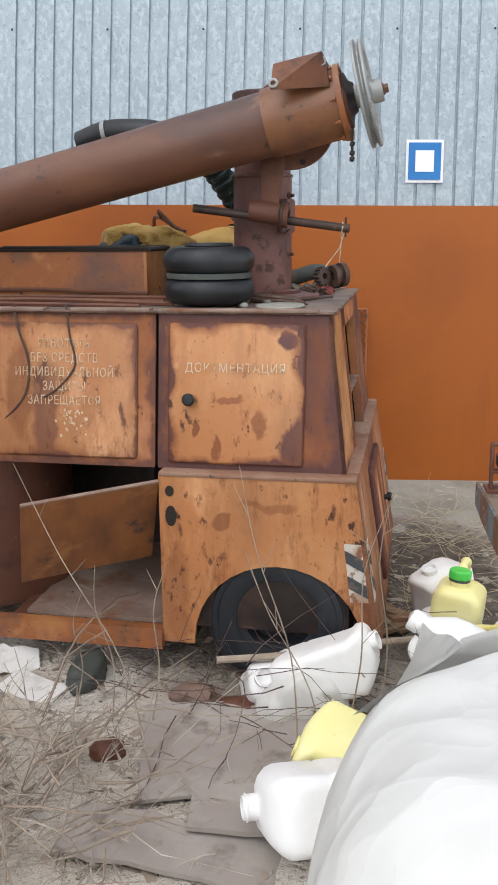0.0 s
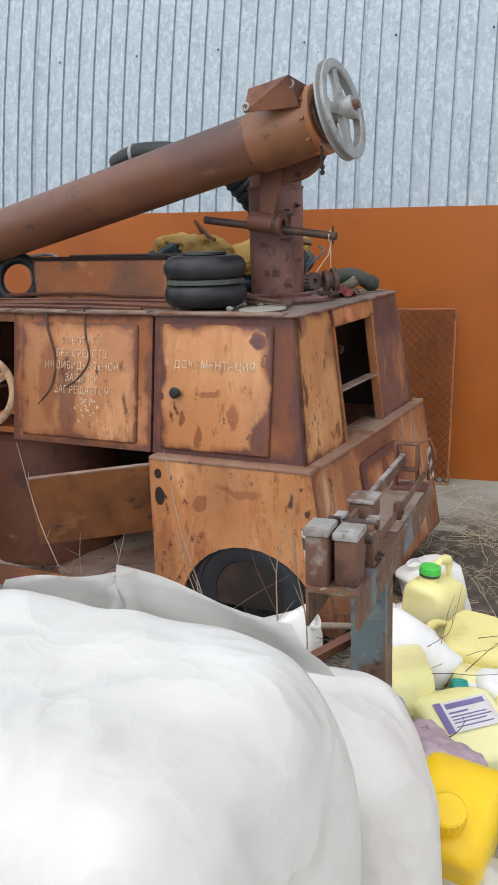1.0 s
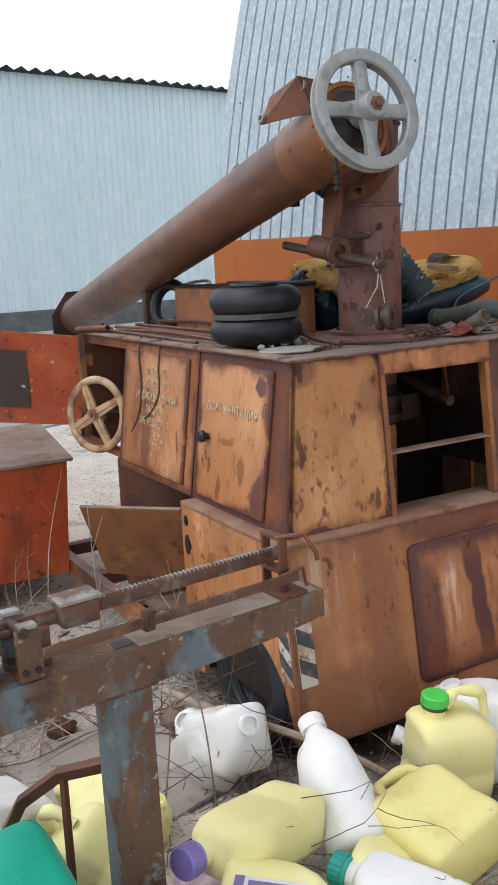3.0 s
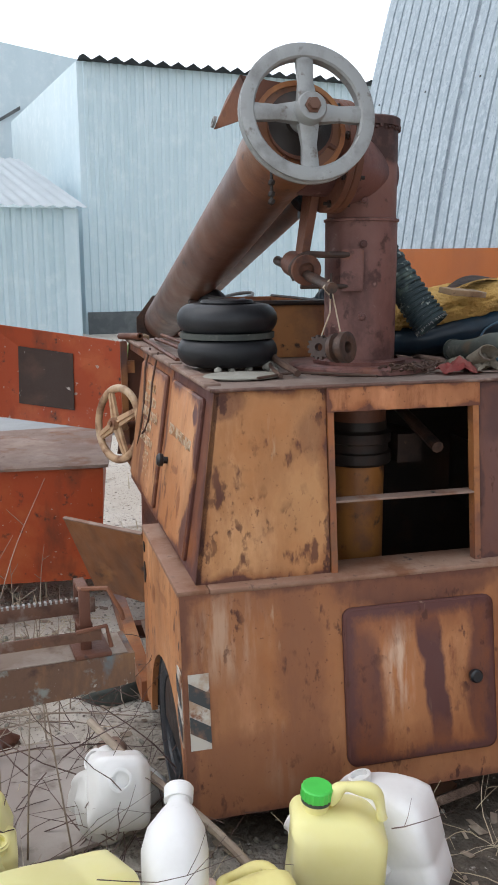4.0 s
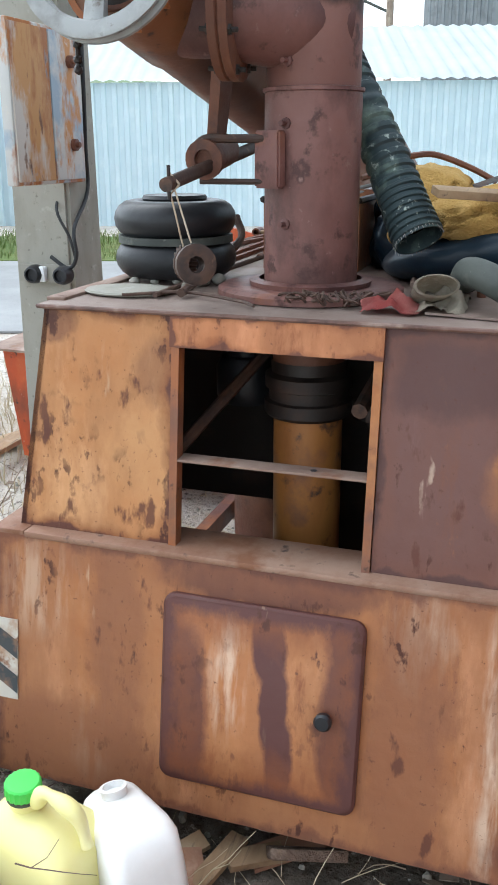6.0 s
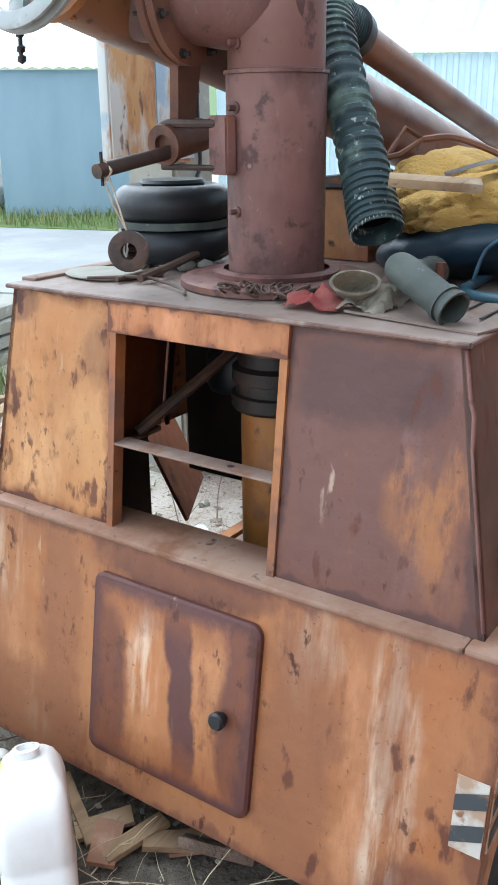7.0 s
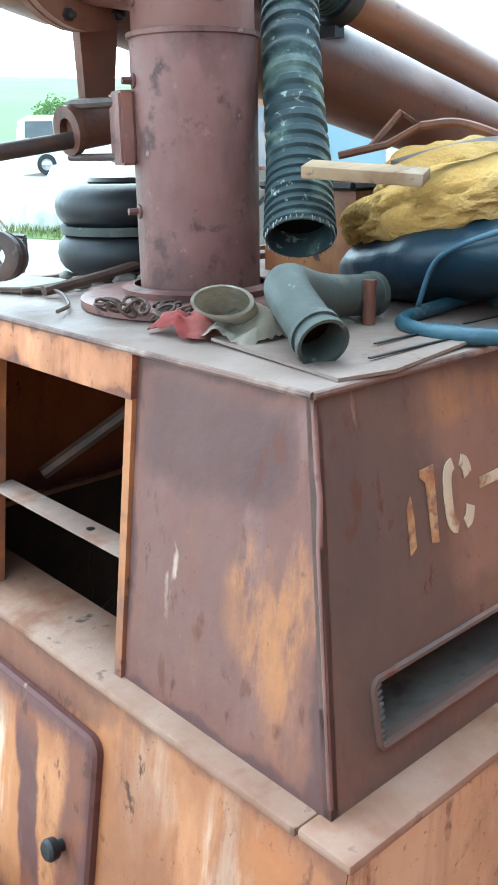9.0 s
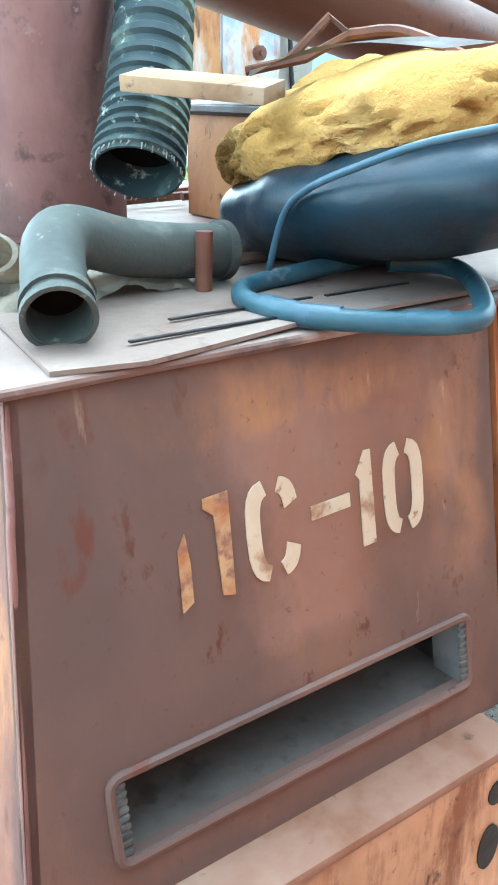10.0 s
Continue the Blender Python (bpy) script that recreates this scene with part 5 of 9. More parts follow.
def handwheel(name, c, axis, R, rim, spokes, mat_rim, parent, label, tilt=0.0, hub=0.04, spin=0.0):
    c, axis = Vector(c), Vector(axis).normalized()
    m = aim(c, axis)
    bm = B()
    lathe(bm, [(R + rim * math.cos(a), rim * 0.9 * math.sin(a)) for a in [k * math.tau / 12 for k in range(12)]], m, 48, closed=True)
    w = part(name, bm, mat_rim, parent, label)
    bm = B()
    for k in range(spokes):
        a = spin + k * math.tau / spokes
        p0 = m @ Vector((hub * 0.8 * math.cos(a), hub * 0.8 * math.sin(a), 0.012))
        p1 = m @ Vector(((R - rim * 0.6) * math.cos(a), (R - rim * 0.6) * math.sin(a), 0))
        side = (m.to_3x3() @ Vector((-math.sin(a), math.cos(a), 0)))
        h0, h1, t = 0.024, 0.017, axis * 0.007
        hexa(bm, [p0 - side * h0 - t, p0 + side * h0 - t, p1 + side * h1 - t, p1 - side * h1 - t, p0 - side * h0 + t, p0 + side * h0 + t, p1 + side * h1 + t, p1 - side * h1 + t])
        hexa(bm, [p0 - side * 0.005 + t, p0 + side * 0.005 + t, p1 + side * 0.005 + t, p1 - side * 0.005 + t, p0 - side * 0.005 + t * 2.6, p0 + side * 0.005 + t * 2.6, p1 + side * 0.005 + t * 1.6, p1 - side * 0.005 + t * 1.6])
    part("spokes", bm, mat_rim, w)
    bm = B()
    lathe(bm, [(0, -0.04), (hub, -0.04), (hub, 0.03), (hub * 0.85, 0.04), (hub * 0.45, 0.042), (hub * 0.45, 0.052), (0, 0.053)], m, 24)
    part("hub", bm, mat_rim, w)
    return w


HUB = Vector((-0.165, 3.445, 2.128))


def pulley(c, axis, R):
    """A cast belt pulley: a broad flat rim with a groove, four tapered spokes, a long hub."""
    m = aim(c, axis)
    bm = B()
    lathe(bm, [(R - 0.034, -0.016), (R - 0.006, -0.020), (R + 0.004, -0.018), (R + 0.004, -0.010), (R - 0.012, -0.002), (R - 0.012, 0.002), (R + 0.004, 0.010), (R + 0.004, 0.017), (R - 0.004, 0.020), (R - 0.030, 0.018), (R - 0.035, 0.012)], m, 64, closed=True)
    w = part("pulley_wheel", bm, "alu", treater, "dull grey cast pulley wheel with four spokes")
    for k in range(4):
        a = k * math.tau / 4
        bm = B()
        rows = []
        for r, h, t0, t1 in ((0.030, 0.027, -0.010, 0.022), (0.085, 0.020, -0.008, 0.014), (R - 0.030, 0.0235, -0.010, 0.014)):
            rows.append([bm.verts.new(m @ Vector((r * math.cos(a) - q * math.sin(a), r * math.sin(a) + q * math.cos(a), z))) for q, z in ((-h, t0), (h, t0), (h, t1 - 0.006), (h * 0.45, t1), (-h * 0.45, t1), (-h, t1 - 0.006))])
        for p, q in zip(rows, rows[1:]):
            for i in range(6):
                j = (i + 1) % 6
                bm.faces.new((p[i], p[j], q[j], q[i]))
        part("spoke", bm, "alu", w)
    bm = B()
    lathe(bm, [(0, -0.05), (0.036, -0.05), (0.040, -0.04), (0.040, 0.050), (0.036, 0.056), (0, 0.056)], m, 28)
    hub = part("hub", bm, "alu", w)
    bm = B()
    lathe(bm, [(0, 0), (0.022, 0), (0.022, 0.004), (0.016, 0.006), (0.016, 0.018), (0, 0.019)], m @ Matrix.Translation((0, 0, 0.0565)), 6)
    part("hub_nut", bm, "pale_scale", hub, "rusty hub nut")
    return w


pulley(HUB, -AX, 0.180)
handwheel("steering_wheel", (-1.764, 3.10, 1.043), (0.52, -1, 0.12), 0.16, 0.018, 4, "cream_wheel", treater, "worn cream handwheel with four spokes", spin=0.5, hub=0.03)
bm = B()
sweep(bm, [(-1.764, 3.12, 1.043), (-1.8, 3.55, 1.0)], 0.016, 10)
part("wheel_shaft", bm, "rust", treater)
bm = B()
sweep(bm, [HUB, A0 + AX * 0.1], 0.022, 12)
part("shaft", bm, "rust", treater)

# air bellows on the roof
def bellows():
    c = Vector((-0.72, 3.355, CZ1 + 0.018))
    b = thing("air_bellows", "black rubber double air bellows lying on the rusty roof", "air spring", c)
    for k in range(2):
        bm = B()
        z = 0.055 + k * 0.105
        lathe(bm, [(0.165 - 0.045 + 0.048 * math.cos(a), z + 0.05 * math.sin(a)) for a in [j * math.tau / 16 for j in range(16)]], Matrix.Translation(c), 40, closed=True)
        part("ring", bm, "black_rubber", b)
    bm = B()
    lathe(bm, [(0.135, 0.098), (0.158, 0.098), (0.158, 0.117), (0.135, 0.117)], Matrix.Translation(c), 40, closed=True)
    part("girdle", bm, "hose_grey", b, "pale dusty girdle between the rings")
    bm = B()
    lathe(bm, [(0, 0.205), (0.085, 0.205), (0.09, 0.213), (0.085, 0.222), (0, 0.222)], Matrix.Translation(c), 28)
    part("top_plate", bm, "black_rubber", b)


bellows()


def more_machine():
    # flange ring on the elbow, with bolts
    c, d = Vector((-0.455, 3.625, 2.055)), Vector((0.10, -1, 0.05)).normalized()
    bm = B()
    lathe(bm, [(0.10, -0.022), (0.165, -0.022), (0.165, -0.004), (0.16, 0.0), (0.165, 0.004), (0.165, 0.022), (0.10, 0.022)], aim(c, d), 40, closed=True)
    ring = part("elbow_flange", bm, "rust", treater, "bolted pair of flanges")
    bm = B()
    m = aim(c, d)
    for k in range(8):
        a = k * math.tau / 8 + 0.3
        for s in (1, -1):
            bm = B()
            bolt(bm, m @ Vector((0.148 * math.cos(a), 0.148 * math.sin(a), 0.02 * s)), d * s)
            part("bolt", bm, "dark", ring)
    # arm down from the flanges to the boss
    bm = B()
    hexa(bm, [(-0.555, 3.535, 1.735), (-0.495, 3.535, 1.735), (-0.495, 3.56, 1.735), (-0.555, 3.56, 1.735), (-0.565, 3.575, 2.02), (-0.46, 3.575, 2.02), (-0.46, 3.60, 2.02), (-0.565, 3.60, 2.02)])
    part("hanger_arm", bm, "rust", treater, "flat steel arm below the elbow")
    # strap bent round the boss, its ends on the column's pad
    for dz, r in ((0.045, 0.010), (-0.052, 0.007)):
        bm = B()
        if dz > 0:
            loop = curve([(-0.475, 3.69, 1.722 + dz), (-0.468, 3.61, 1.722 + dz), (-0.468, 3.545, 1.722 + dz), (-0.475, 3.512, 1.722 + dz * 0.5), (-0.478, 3.502, 1.722), (-0.475, 3.515, 1.722 - dz * 0.7)], 6)
        else:
            loop = [(-0.475, 3.70, 1.722 + dz), (-0.468, 3.53, 1.722 + dz)]
        sweep(bm, loop, r, 8)
        part("yoke", bm, "old_iron", treater, "bent steel strap clamped to the column")
    bm = B()
    sweep(bm, [(-0.60, 3.545, 1.742), (-0.47, 3.545, 1.722)], 0.040, 22)
    lathe(bm, [(0.024, 0), (0.047, 0), (0.047, 0.016), (0.024, 0.016)], aim((-0.47, 3.545, 1.722), (1, 0, -0.15)), 22, closed=True)
    part("yoke_boss", bm, "rust", treater)
    bm = B()
    sweep(bm, [(-0.825, 3.562, 1.752), (-0.225, 3.545, 1.671)], 0.016, 14)
    pin = part("pin", bm, "old_iron", treater, "long round steel pin")
    bm = B()
    sweep(bm, [(-0.240, 3.546, 1.640), (-0.240, 3.546, 1.712)], 0.004, 6)
    part("cotter", bm, "dark", pin)
    # plate and studs on the column
    bm = B()
    for k, (a, z) in enumerate(((-18, 1.934), (-18, 1.80), (-18, 1.573), (-72, 1.95))):
        d = Vector((math.cos(radians(a)), math.sin(radians(a)), 0))
        r = 0.117 if z < 1.9 else 0.112
        bm = B()
        lathe(bm, [(0, 0), (0.014, 0), (0.013, 0.005), (0.0065, 0.007), (0.0065, 0.024), (0, 0.025)], aim(COL + d * (r - 0.002) + Vector((0, 0, z)), d), 8)
        part("stud", bm, "purple", treater)
    bm = B()
    lo, hi = Vector((0, 0, 1.655)), Vector((0, 0, 1.785))
    foot = [Vector((-0.480, 3.742, 0)), Vector((-0.453, 3.731, 0)), Vector((-0.476, 3.662, 0)), Vector((-0.515, 3.680, 0))]
    hexa(bm, [p + lo for p in foot] + [p + hi for p in foot])
    bmesh.ops.bevel(bm, geom=bm.edges[:], offset=0.005, segments=2, affect="EDGES")
    part("weld_pad", bm, "purple", treater)
    # rough rim on the column head
    bm = B()
    for k in range(46):
        a = k * math.tau / 46
        p = COL + Vector((0.115 * math.cos(a), 0.115 * math.sin(a), 2.155 + rnd(-0.004, 0.005)))
        bmesh.ops.create_icosphere(bm, subdivisions=1, radius=rnd(0.004, 0.008), matrix=Matrix.Translation(p))
    part("weld_bead", bm, "scorched", treater)
    # head of the auger: open end with bearing plate
    bm = B()
    lathe(bm, [(0.05, 0), (0.092, 0), (0.092, 0.012), (0.05, 0.012)], aim(A0 - AX * 0.075, AX), 32, closed=True)
    for k in range(4):
        a = k * math.tau / 4 + 0.5
        m = aim(A0 - AX * 0.075, AX)
        sweep(bm, [m @ Vector((0.02 * math.cos(a), 0.02 * math.sin(a), 0.01)), m @ Vector((0.112 * math.cos(a), 0.112 * math.sin(a), 0.02))], 0.010, 6)
    part("bearing_plate", bm, "rust", treater)
    bm = B()
    m = aim(A0 - AX * 0.045, -AX)
    lathe(bm, [(0.117, 0.0), (0.131, 0.0), (0.131, 0.02), (0.117, 0.02)], m, 36, closed=True)
    for k in range(10):
        a = k * math.tau / 10
        bolt(bm, m @ Vector((0.124 * math.cos(a), 0.124 * math.sin(a), -0.004)), AX, 0.008, 0.012)
    part("end_ring", bm, "paint_rust", treater)
    # bent sheet bracket on the collar
    bm = B()
    sh = Vector((-0.022, 0.0, -0.045))
    a, b = Vector((-0.455, 3.262, 2.172)) + sh, Vector((-0.452, 3.300, 2.258)) + sh
    c2, d2 = Vector((-0.288, 3.300, 2.292)) + sh, Vector((-0.262, 3.335, 2.185)) + sh
    slab(bm, [a, b, c2, d2], (0, 0.006, 0.0))
    slab(bm, [b, c2, c2 + Vector((0.01, 0.14, -0.02)), b + Vector((0.01, 0.14, -0.02))], (0, 0, -0.006))
    slab(bm, [c2, d2, d2 + Vector((0, 0.12, 0.0)), c2 + Vector((0.01, 0.14, -0.02))], (-0.006, 0, 0))
    br = part("bracket", bm, "rust", treater, "bent sheet bracket with round holes")
    for p in ((-0.445, 3.268, 2.190), (-0.29, 3.325, 2.262)):
        bm = B()
        lathe(bm, [(0.009, 0), (0.017, 0), (0.017, 0.008), (0.009, 0.008)], aim(Vector(p) + sh + Vector((0, -0.004, 0)), (0, -1, 0.3)), 14, closed=True)
        part("eyelet", bm, "alu", br)
    # eye bolt hanging below the collar
    bm = B()
    sweep(bm, [(-0.21, 3.36, 2.0), (-0.205, 3.36, 1.90)], 0.005, 6)
    for z in (1.955, 1.925, 1.905):
        bmesh.ops.create_icosphere(bm, subdivisions=1, radius=0.011, matrix=Matrix.Translation((-0.207, 3.36, z)))
    part("hanging_bolt", bm, "dark", treater)
    # belt guard remains and second pulley behind the wheel
    bm = B()
    lathe(bm, [(0.0, 0), (0.085, 0), (0.09, 0.02), (0.06, 0.03), (0.05, 0.045), (0, 0.045)], aim(HUB + AX * 0.085, -AX), 28)
    part("bearing_cap", bm, "dark", treater)
    # inner standpipe with a toothed ring, seen through the hatch
    bm = B()
    lathe(bm, [(0.092, 0.25), (0.092, 1.085)], Matrix.Translation(COL), 32)
    part("standpipe", bm, "yellow_in", treater, "clean orange standpipe inside the body")
    bm = B()
    prof = [(0.088, 1.075), (0.108, 1.077), (0.116, 1.086), (0.116, 1.118), (0.104, 1.122), (0.104, 1.150), (0.114, 1.154), (0.114, 1.186), (0.098, 1.195), (0.098, 1.225)]
    lathe(bm, prof, Matrix.Translation(COL), 40)
    part("pipe_collar", bm, "dark", treater, "dark greasy collar")
    bm = B()
    lathe(bm, [(0.095, 1.20), (0.095, 1.388)], Matrix.Translation(COL), 32)
    part("pipe_neck", bm, "rust", treater)
    bm = B()
    lathe(bm, [(0, 0), (0.075, 0.0), (0.085, 0.02), (0.085, 0.10), (0.07, 0.13), (0.055, 0.135), (0.055, 0.20), (0.075, 0.205), (0.075, 0.22), (0, 0.22)], Matrix.Translation((-0.72, 3.56, 1.06)), 28)
    part("dosing_pump", bm, "black", treater, "shiny black pump housing inside the body")
    for p, q, r in (((-0.36, 3.50, 1.02), (-0.75, 3.70, 1.30), 0.016), ((-0.36, 3.96, 1.16), (-0.72, 3.98, 1.24), 0.02)):
        bm = B()
        sweep(bm, [p, q], r, 8)
        part("inner_rod", bm, "old_iron", treater)
    for lo, hi in (((-0.80, 3.93, 1.06), (-0.60, 4.02, 1.16)),):
        bm = B()
        box(bm, lo, hi)
        part("inner_bracket", bm, "old_iron", treater)
    # inner walls; the near-black ones carry the body's inner shade in their colour
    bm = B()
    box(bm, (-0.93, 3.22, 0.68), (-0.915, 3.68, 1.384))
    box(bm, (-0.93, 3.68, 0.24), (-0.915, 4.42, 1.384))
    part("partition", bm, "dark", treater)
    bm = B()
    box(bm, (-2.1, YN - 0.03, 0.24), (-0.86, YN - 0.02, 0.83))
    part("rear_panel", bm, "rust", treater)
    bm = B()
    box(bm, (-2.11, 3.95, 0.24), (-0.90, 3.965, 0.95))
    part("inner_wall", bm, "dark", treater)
    # red-orange loader trough with its lid, at the west end
    bm = B()
    hexa(bm, [(-2.20, 3.04, 0.17), (-2.32, 1.75, 0.17), (-3.05, 1.75, 0.17), (-3.0, 3.12, 0.17), (-2.14, 3.06, 0.76), (-2.28, 1.70, 0.76), (-3.1, 1.70, 0.76), (-3.05, 3.18, 0.76)])
    tr = part("trough", bm, "red", treater, "faded red-orange loader trough")
    bm = B()
    hexa(bm, [(-2.10, 3.08, 0.772), (-2.22, 1.64, 0.765), (-3.1, 1.6, 0.775), (-3.1, 3.22, 0.80), (-2.10, 3.08, 0.787), (-2.22, 1.64, 0.777), (-3.1, 1.6, 0.787), (-3.1, 3.22, 0.813)])
    part("trough_lid", bm, "grime", tr, "bent dusty lid sheet")
    # opened red door
    h0, h1 = Vector((-2.13, 3.19, 0.93)), Vector((-2.13, 3.19, 1.375))
    w0, w1 = Vector((-2.44, 2.53, 1.00)), Vector((-2.50, 2.55, 1.46))
    bm = B()
    n = (w0 - h0).cross(h1 - h0).normalized()
    slab(bm, [h0, w0, w1, h1], n * 0.014)
    rd = part("red_door", bm, "red", treater, "open faded red door with a dark panel")
    bm = B()
    def at(s, t):
        return h0.lerp(w0, s).lerp(h1.lerp(w1, s), t)
    for off in (n * 0.015, n * -0.004):
        slab(bm, [at(0.38, 0.18) + off, at(0.78, 0.18) + off, at(0.78, 0.80) + off, at(0.38, 0.80) + off], n * 0.003)
    part("dark_panel", bm, "chipped_dark", rd, "dark chipped panel")
    for t in (0.2, 0.75):
        bm = B()
        box(bm, (-0.02, -0.02, -0.03), (0.03, 0.02, 0.03), Matrix.Translation(at(-0.02, t)))
        part("hinge", bm, "paint_rust", rd)
    bm = B()
    sweep(bm, [(-2.10, 3.16, 1.41), (-1.85, 3.22, 1.425)], 0.016, 10, hollow=0.6)
    part("pipe_stub", bm, "rust", treater)
    # loose strip with cable along the roof's edge, and rods
    for k, (y, z, x0, x1) in enumerate(((3.25, 1.405, -2.1, -0.95), (3.30, 1.407, -1.9, -0.85), (3.36, 1.41, -2.1, -0.9), (3.43, 1.42, -2.0, -0.80), (3.50, 1.43, -2.0, -1.0))):
        bm = B()
        sweep(bm, curve([(x0, y, z), ((x0 + x1) / 2, y + rnd(-0.02, 0.02), z + rnd(0, 0.015)), (x1, y + rnd(-0.03, 0.03), z)], 5), 0.009, 6)
        solo("steel_rod", bm, "rust", "thin rusty steel rod lying along the roof", "rod", group="rods on the roof")
    bm = B()
    sweep(bm, curve([(-1.42, 3.20, 1.41), (-1.40, 3.175, 1.33), (-1.36, 3.16, 1.20), (-1.38, 3.145, 1.08), (-1.48, 3.14, 0.98), (-1.56, 3.15, 0.96)], 6), 0.005, 6)
    sweep(bm, curve([(-1.22, 3.20, 1.41), (-1.20, 3.172, 1.30), (-1.18, 3.158, 1.20), (-1.24, 3.15, 1.12), (-1.30, 3.14, 1.08)], 6), 0.004, 6)
    part("dangling_cable", bm, "wire", treater, "loose brown cable over the door")
    # loose sheet strips over the doors
    bm = B()
    for x0, x1 in ((-2.12, -1.62), (-1.58, -1.30), (-1.20, -0.90), (-0.86, -0.30)):
        box(bm, (x0, CYS1 - 0.022, CZ1 + 0.004), (x1, CYS1 + 0.03, CZ1 + 0.017), None, 0.004)
    part("drip_edge", bm, "grime", treater)
    # loose bent plate on the north of the roof
    bm = B()
    tip = [(-0.300, 4.405), (-0.345, 4.10), (-0.98, 4.05), (-0.95, 4.395), (-0.60, 4.398), (-0.47, 4.412), (-0.39, 4.425)]
    slab(bm, [(x, y, 1.3985 - (0.004 if y > 4.4 else 0)) for x, y in tip], (0, 0, 0.005))
    lp = part("cover_plate", bm, "roof_dust", treater, "loose dusty cover plate with slits")
    # thin black bars on the plate paint the darkness of its slits
    bm = B()
    for a, b in (((-0.48, 4.315), (-0.68, 4.318)), ((-0.70, 4.318), (-0.84, 4.32)), ((-0.40, 4.372), (-0.60, 4.376))):
        box(bm, (b[0], a[1] - 0.003, 1.4035), (a[0], a[1] + 0.003, 1.4055))
    part("slit", bm, "black", lp)
    bm = B()
    sweep(bm, [(-0.60, 4.20, 1.40), (-0.602, 4.20, 1.475)], 0.011, 12)
    part("stud_post", bm, "rust", treater)
    # dented edge on the north-east corner, chipped flange
    bm = B()
    sweep(bm, [cab(CYN0 - 0.006, 0.85, "e") + Vector((-0.003, 0, 0)), cab(4.436, 1.19, "e") + Vector((-0.003, 0, 0)), cab(4.432, 1.262, "e") + Vector((0.001, 0, 0)), cab(4.421, 1.285, "e") + Vector((-0.003, 0, 0)), cab(4.403, 1.375, "e") + Vector((-0.003, 0, 0))], 0.0042, 10)
    part("corner_seam", bm, "purple", treater, "dented worn corner seam")


more_machine()

# things on the roof
R = CZ1 + 0.012


def roof_things():
    # dusty tray behind the bellows
    c = thing("sheet_tray", "rusty ochre open sheet-metal tray standing on the roof", "tray", (-1.45, 3.65, R))
    for nm, lo, hi in (("wall", (-1.72, 3.52, R), (-1.02, 3.532, 1.60)), ("wall", (-1.72, 3.80, R), (-1.02, 3.812, 1.60)), ("wall", (-1.02, 3.52, R), (-1.008, 3.812, 1.60)), ("wall", (-1.732, 3.52, R), (-1.72, 3.812, 1.60)), ("base", (-1.72, 3.532, R), (-1.02, 3.80, R + 0.01))):
        bm = B()
        box(bm, lo, hi)
        part(nm, bm, "paint_rust" if nm == "wall" else "grime", c)
    bm = B()
    for a, b in (((-1.74, 3.52), (-1.0, 3.52)), ((-1.74, 3.81), (-1.0, 3.81)), ((-1.0, 3.52), (-1.0, 3.81))):
        sweep(bm, [(*a, 1.60), (*b, 1.60)], 0.010, 6)
    part("rolled_rim", bm, "dark", c)
    # old tyre-like ring and pale ring beyond the tray
    bm = B()
    lathe(bm, [(0.10 + 0.028 * math.cos(a), 0.028 * math.sin(a)) for a in [k * math.tau / 10 for k in range(10)]], pose(-1.86, 3.55, R + 0.11, 78, 0, 20), 28, closed=True)
    solo("rubber_ring", bm, "black_rubber", "old black rubber ring leaning on the tray", "ring")
    bm = B()
    lathe(bm, [(0.075 + 0.008 * math.cos(a), 0.008 * math.sin(a)) for a in [k * math.tau / 8 for k in range(8)]], pose(-1.80, 3.66, R + 0.20, 12, 6, 0), 28, closed=True)
    sweep(bm, [(-1.87, 3.66, R + 0.195), (-1.87, 3.66, R + 0.02)], 0.006, 6)
    sweep(bm, [(-1.73, 3.66, R + 0.20), (-1.73, 3.66, R + 0.02)], 0.006, 6)
    solo("pale_hoop", bm, "alu", "pale metal hoop standing on two thin legs", "hoop")
    # wooden block
    bm = B()
    box(bm, (-2.02, 3.21, R), (-1.90, 3.27, R + 0.028), None, 0.005)
    solo("wood_block", bm, "wood", "small pale wooden block on the roof's edge", "wood block")
    # oval lid
    bm = B()
    lathe(bm, [(0, 0), (0.115, 0), (0.12, 0.004), (0.115, 0.008), (0.02, 0.008), (0, 0.008)], Matrix.Translation((-0.455, 3.335, R + 0.001)) @ Matrix.Diagonal((0.75, 1, 1, 1)), 36)
    solo("round_lid", bm, "concrete", "flat pale grey round lid lying on the roof corner", "lid")
    # stones
    for k, (x, y, s) in enumerate(((-0.62, 3.47, 0.024), (-0.58, 3.29, 0.014), (-0.60, 3.34, 0.012), (-0.61, 3.40, 0.013), (-0.52, 3.46, 0.016), (-0.66, 3.50, 0.02))):
        bm = B()
        bmesh.ops.create_icosphere(bm, subdivisions=2, radius=s, matrix=Matrix.Translation((x, y, R + s * 0.6)) @ Matrix.Diagonal((1.3, 1.0, 0.7, 1)))
        for v in bm.verts:
            v.co += v.normal * 0.25 * s * noise.noise(v.co * 60)
        solo("stone", bm, "concrete", "small pale rounded stone on the roof", "stone", group="stones on the roof", smooth=180)
    # coupling hung on twine from the pin
    g = thing("hung_coupling", "rusty coupling and gear hung on twine from the pin", "coupling", (-0.27, 3.595, 1.49))
    bm = B()
